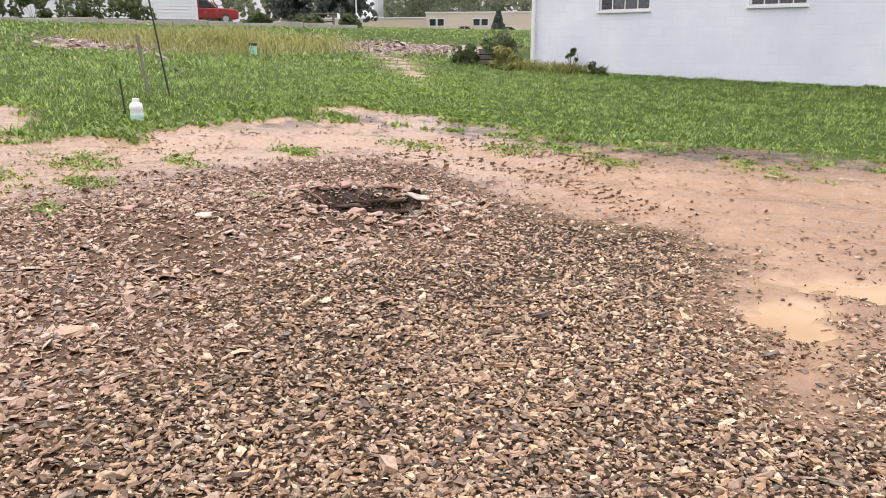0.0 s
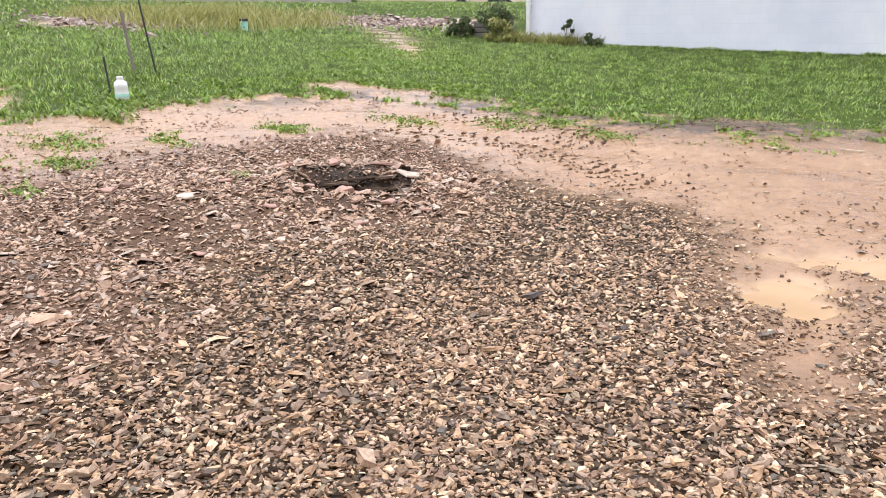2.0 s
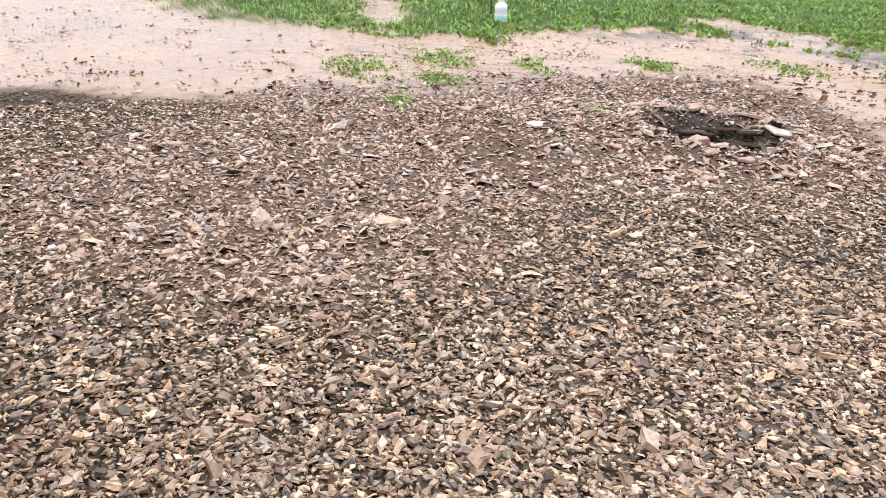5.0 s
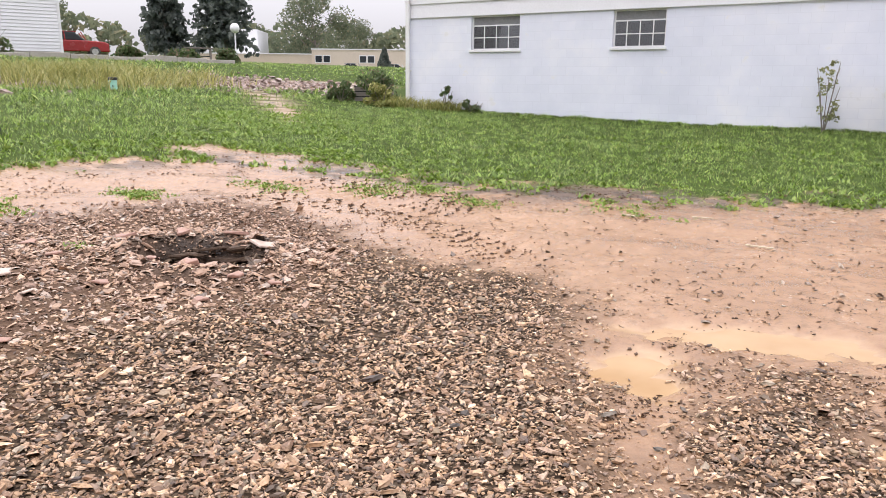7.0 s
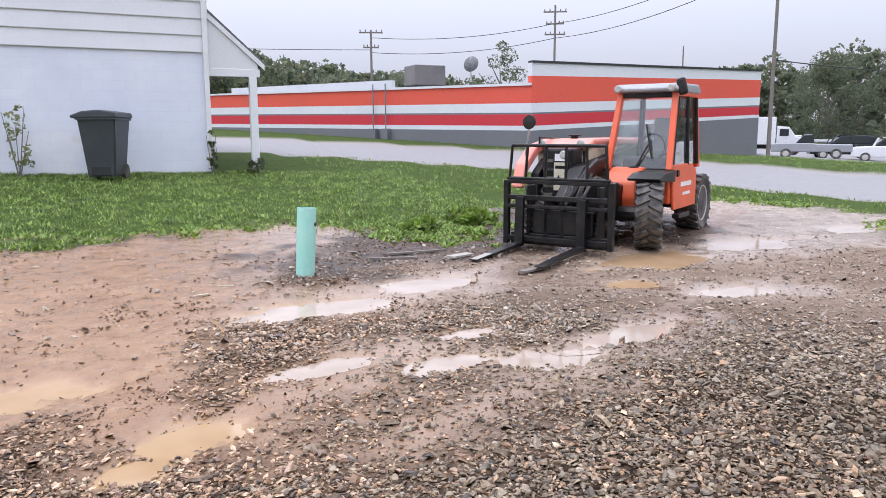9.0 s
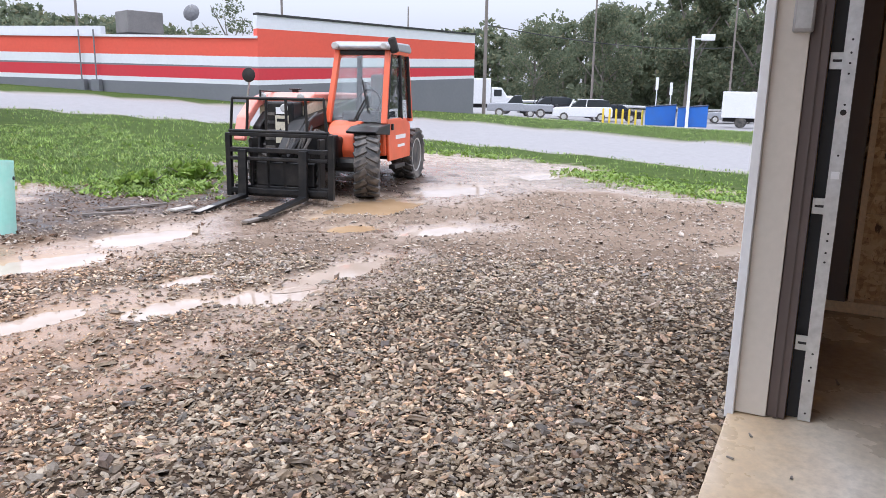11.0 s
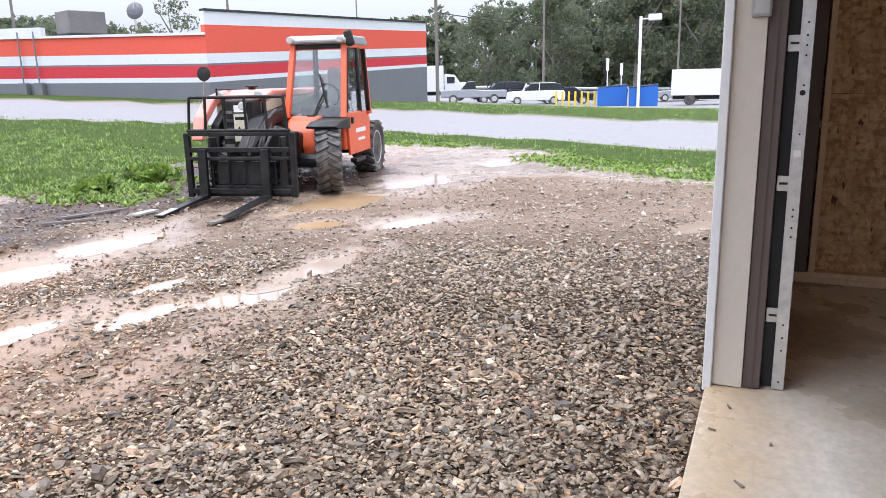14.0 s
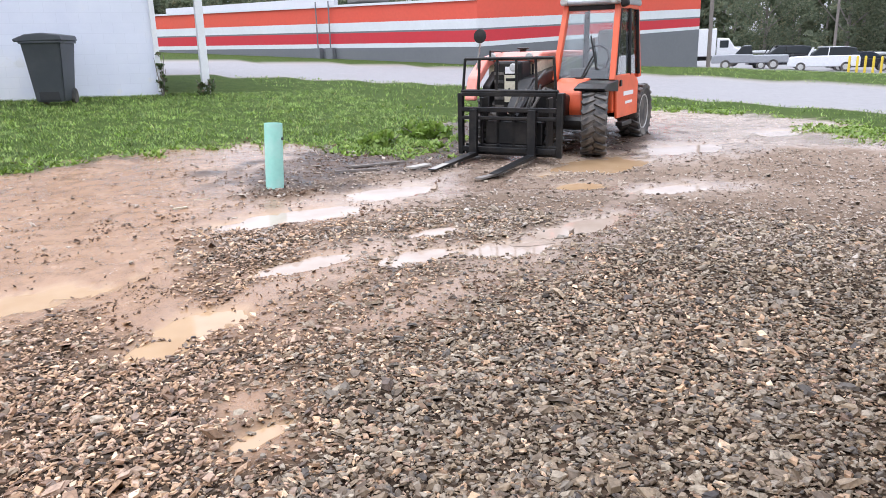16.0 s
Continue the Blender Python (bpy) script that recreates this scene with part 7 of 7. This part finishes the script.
def skip(bearing, d, turn, w):
    x, y = polar(bearing, d)
    t = thing("blue_skip", "blue steel rubbish skip at the edge of the car park", "skip", "blue skips", at=(x, y, lie1(x, y)), turn=turn)
    part("body", prism([(-w, 0.12), (w, 0.12), (w, 1.28), (-w, 1.45)], -0.75, 0.75, bevel=0.03), BLUE, t)
    for k in range(4):
        px = -w * 0.85 + k * w * 0.55
        part("rib", boxed(px - 0.04, px + 0.04, -0.79, -0.752, 0.15, 1.25), BLUE, t)
    part("lid", prism([(-w - 0.03, 1.46), (w + 0.03, 1.30), (w + 0.03, 1.34), (-w - 0.03, 1.52)], -0.78, 0.78), worn("lid_dark", (0.05, 0.07, 0.13), (0.1, 0.1, 0.12), 0.5), t)


skip(29.1, 52, 118, 0.95)
skip(26.9, 51, 118, 0.9)
for k in range(7):
    x, y = polar(33.2 - k * 0.47, 52)
    t = thing("bollard", "short yellow steel bollard at the kerb", "bollard", "yellow bollards", at=(x, y, lie1(x, y)))
    part("post", turned([(0.07, -0.1), (0.07, 0.95), (0.05, 1.02), (0.01, 1.04)], 12), YELLOW, t)


def lamp_post():
    x, y = polar(27.25, 50)
    t = thing("street_lamp", "white square car park lamp post with one flat head", "street lamp", at=(x, y, lie1(x, y)), turn=-60)
    part("post", boxed(-0.09, 0.09, -0.09, 0.09, -0.2, 5.6, bevel=0.01), WHITE, t)
    part("arm", boxed(0.09, 0.5, -0.05, 0.05, 5.42, 5.5), WHITE, t)
    part("lamp_head", boxed(0.45, 1.25, -0.25, 0.25, 5.35, 5.72, bevel=0.03), WHITE, t)


lamp_post()
for b, d, h in ((29.5, 52, 3.2), (28.5, 52, 2.9)):
    x, y = polar(b, d)
    t = thing("sign_post", "thin pale sign post seen edge on", "sign post", "sign posts", at=(x, y, lie1(x, y)))
    part("post", rods(((0, 0, -0.2), (0, 0, h), 0.035)), WHITE, t)
    part("sign", boxed(-0.02, 0.02, -0.1, 0.1, h - 0.8, h, bevel=0.008), WHITE, t)


def guard_rail():
    t = thing("guard_rail", "long grey steel guard rail in front of the woods", "guard rail")
    pts = [polar(b, 84) for b in (46, 40, 34, 28, 22, 14, 4)]
    for (ax, ay), (bx, by) in zip(pts[:-1], pts[1:]):
        z = lie1(ax, ay)
        part("beam", rods(((ax, ay, z + 0.65), (bx, by, z + 0.65), 0.14), n=6), GALV, t)
        for q in (0.0, 0.33, 0.66):
            px, py = ax + (bx - ax) * q, ay + (by - ay) * q
            part("post", rods(((px, py, z - 0.3), (px, py, z + 0.7), 0.07), n=6), GALV, t)


guard_rail()


# ---- terrace, house and buildings up the slope ----
def retaining_wall():
    t = thing("retaining_wall", "long weathered concrete retaining wall along the slope", "wall")
    pts = [polar(163, 37), polar(156, 36), polar(149, 36), polar(142, 37), polar(136, 39)]
    for (ax, ay), (bx, by) in zip(pts[:-1], pts[1:]):
        z = min(lie1(ax, ay), lie1(bx, by))
        n = 3
        for k in range(n):
            p, q = (ax + (bx - ax) * k / n, ay + (by - ay) * k / n), (ax + (bx - ax) * (k + 1) / n, ay + (by - ay) * (k + 1) / n)
            ln = math.hypot(q[0] - p[0], q[1] - p[1])
            m = pose((p[0] + q[0]) / 2, (p[1] + q[1]) / 2, 0, 0, 0, math.degrees(math.atan2(q[1] - p[1], q[0] - p[0])))
            part("concrete_panel", boxed(-ln / 2 + 0.01, ln / 2 - 0.01, -0.12, 0.12, z - 0.6, z + 0.26 - 0.05 * ((k * 7) % 3), bevel=0.02, m=m), CONCRETE, t)
    return t


retaining_wall()


def lap_house():
    x, y = polar(156.3, 50)
    t = thing("white_house", "white lap-sided house above the retaining wall", "house", at=(x, y, lie1(x, y) - 0.2), turn=65)
    part("wall", boxed(-8, 8, 0.06, 6, 0, 5.6), SIDING, t)
    for k in range(28):
        z = 0.3 + k * 0.19
        part("siding_board", prism([(0.06, z + 0.2), (0.03, z + 0.2), (-0.005, z), (0.06, z)], -8, 8), SIDING, t).matrix_basis = Matrix(((0, 1, 0, 0), (1, 0, 0, 0), (0, 0, 1, 0), (0, 0, 0, 1)))
    part("foundation", boxed(-7.95, 7.95, 0.03, 5.9, -0.5, 0.3), CONCRETE, t)
    part("roof", prism([(-8.4, 5.5), (8.4, 5.5), (8.4, 5.7), (0, 8.6), (-8.4, 5.7)], -0.3, 6.4), ROOF, t)
    for q in (-8.03, 8.03):
        part("corner_board", boxed(q - 0.07, q + 0.07, -0.03, 0.1, 0, 5.6), WHITE, t)


lap_house()
for k, (b, d, h, w) in enumerate(((166, 41, 1.3, 2.6), (163, 40, 1.4, 2.6), (160, 40, 1.2, 2.4), (157.5, 40, 1.5, 2.4), (154.5, 40, 1.4, 2.6), (151.5, 40, 1.4, 2.6), (163, 33, 1.3, 2.2), (143, 39, 0.5, 1.8), (139.5, 40, 0.5, 2.0), (136.6, 42, 0.6, 1.8))):
    x, y = polar(b, d)
    bush(x, y, h, w, 50 + k, "dark green hedge bush along the terrace", clumps=20, per=70, size=0.09, name="hedge_bush")


def cream_building():
    x, y = polar(130.3, 106)
    t = thing("cream_building", "long low cream flat-roofed building beyond the field", "building", at=(x, y, 2.65), turn=33)
    part("wall", boxed(-16, -0.6, 0, 10, -1.5, 2.75), worn("cream_wall", (0.60, 0.50, 0.40), (0.52, 0.43, 0.34), 0.8, big=0.4), t)
    part("tall_wall", boxed(-0.6, 18, -0.3, 10, -1.5, 3.4), worn("pale_wall", (0.66, 0.56, 0.46), (0.58, 0.49, 0.4), 0.8, big=0.4), t)
    part("coping", boxed(-16.1, -0.7, -0.1, 10.1, 2.75, 2.88), WHITE, t)
    part("coping", boxed(-0.7, 18.1, -0.4, 10.1, 3.4, 3.55), WHITE, t)
    for wx in (-0.1, 1.0, 5.9, 7.0):
        w = part("window", boxed(wx, wx + 0.85, -0.35, -0.25, 1.75, 2.6), CARGLASS_SOLID, t)
        part("frame", boxed(wx - 0.08, wx + 0.93, -0.33, -0.29, 1.65, 2.7), WHITE, w)
    g = part("end_house", boxed(-15, -9.5, 8, 16, -1, 6.5), SIDING, t, "grey gabled block behind")


cream_building()
bx_, by_ = polar(125.3, 95)
tb = thing("conical_evergreen", "small dark conical evergreen before the cream building", "tree", at=(bx_, by_, lie1(bx_, by_)))
_r = np.random.default_rng(77)
_u = _r.uniform(0, 1, 300)
_t = _r.uniform(0, 2 * np.pi, 300)
_v, _f = leaf_cloud(_r, np.stack([1.1 * (1 - _u) * np.cos(_t), 1.1 * (1 - _u) * np.sin(_t), 0.2 + 3.0 * _u], -1), np.full(300, 0.2), 8, 0.16)
new("crown", raw_mesh("crown", _v, _f, NEEDLE)).parent = tb
part("trunk", rods(((0, 0, -0.2), (0, 0, 1.5), 0.1), n=6), POLEWOOD, tb)
yx, yy = polar(126.6, 94)
ty = thing("yellow_cart", "small yellow machine parked before the cream building", "cart", at=(yx, yy, lie1(yx, yy)))
part("body", boxed(-0.9, 0.9, -0.5, 0.5, 0.25, 0.95, bevel=0.1), YELLOW, ty)
part("wheel", rods(((-0.6, -0.55, 0.25), (-0.6, 0.55, 0.25), 0.25)), RUBBER, ty)
part("wheel", rods(((0.6, -0.55, 0.25), (0.6, 0.55, 0.25), 0.25)), RUBBER, ty)


def rubble():
    rng = np.random.default_rng(9)
    x = np.concatenate([rng.normal(-21, 1.6, 900), rng.normal(-17.8, 1.6, 900)])
    y = np.concatenate([rng.normal(11.2, 1.2, 900), rng.normal(18.3, 1.3, 900)])
    s = 0.055 * np.exp(rng.normal(0, 0.4, len(x)))
    scl = np.stack([s * 1.2, s * 0.8, s * 0.4], -1)
    pos = np.stack([x, y, height(x, y) + s * 0.3], -1)
    scatter_mesh("rubble_patch", CHIP_V, CHIP_F, pos, turns(rng, len(x), 0.4), scl, islands("rubble", [(0, (0.16, 0.11, 0.09)), (0.5, (0.30, 0.22, 0.19)), (1, (0.42, 0.35, 0.32))], 0.6, 20, 0.3), "patches of broken stone on the slope", "rubble")


rubble()


def globe_lamp():
    x, y = polar(135.9, 50)
    z = lie1(x, y)
    t = thing("globe_lamp", "white globe garden lamp on a slim pale post", "garden lamp", at=(x, y, z))
    part("post", turned([(0.10, -0.3), (0.10, 0.05), (0.05, 0.12), (0.045, 4.55 - z), (0.08, 4.6 - z)], 12), WHITE, t)
    part("globe", turned([(0.10, 4.6 - z), (0.22, 4.68 - z), (0.29, 4.85 - z), (0.27, 5.02 - z), (0.16, 5.16 - z), (0.02, 5.2 - z)], 18), WHITE, t, smooth_shade=True)


def garden_table():
    x, y = polar(138.4, 44)
    t = thing("garden_table", "dark weathered garden table at the top of the slope", "table", at=(x, y, lie1(x, y)), turn=50)
    part("tabletop", boxed(-0.75, 0.75, -0.4, 0.4, 0.66, 0.72, bevel=0.01), POLEWOOD, t)
    for sx in (-0.6, 0.6):
        for sy in (-0.3, 0.3):
            part("leg", boxed(sx - 0.05, sx + 0.05, sy - 0.05, sy + 0.05, -0.1, 0.66, bevel=0.008), POLEWOOD, t)
    part("under_shelf", boxed(-0.55, 0.55, -0.28, 0.28, 0.25, 0.29), DARK, t)


globe_lamp()
garden_table()
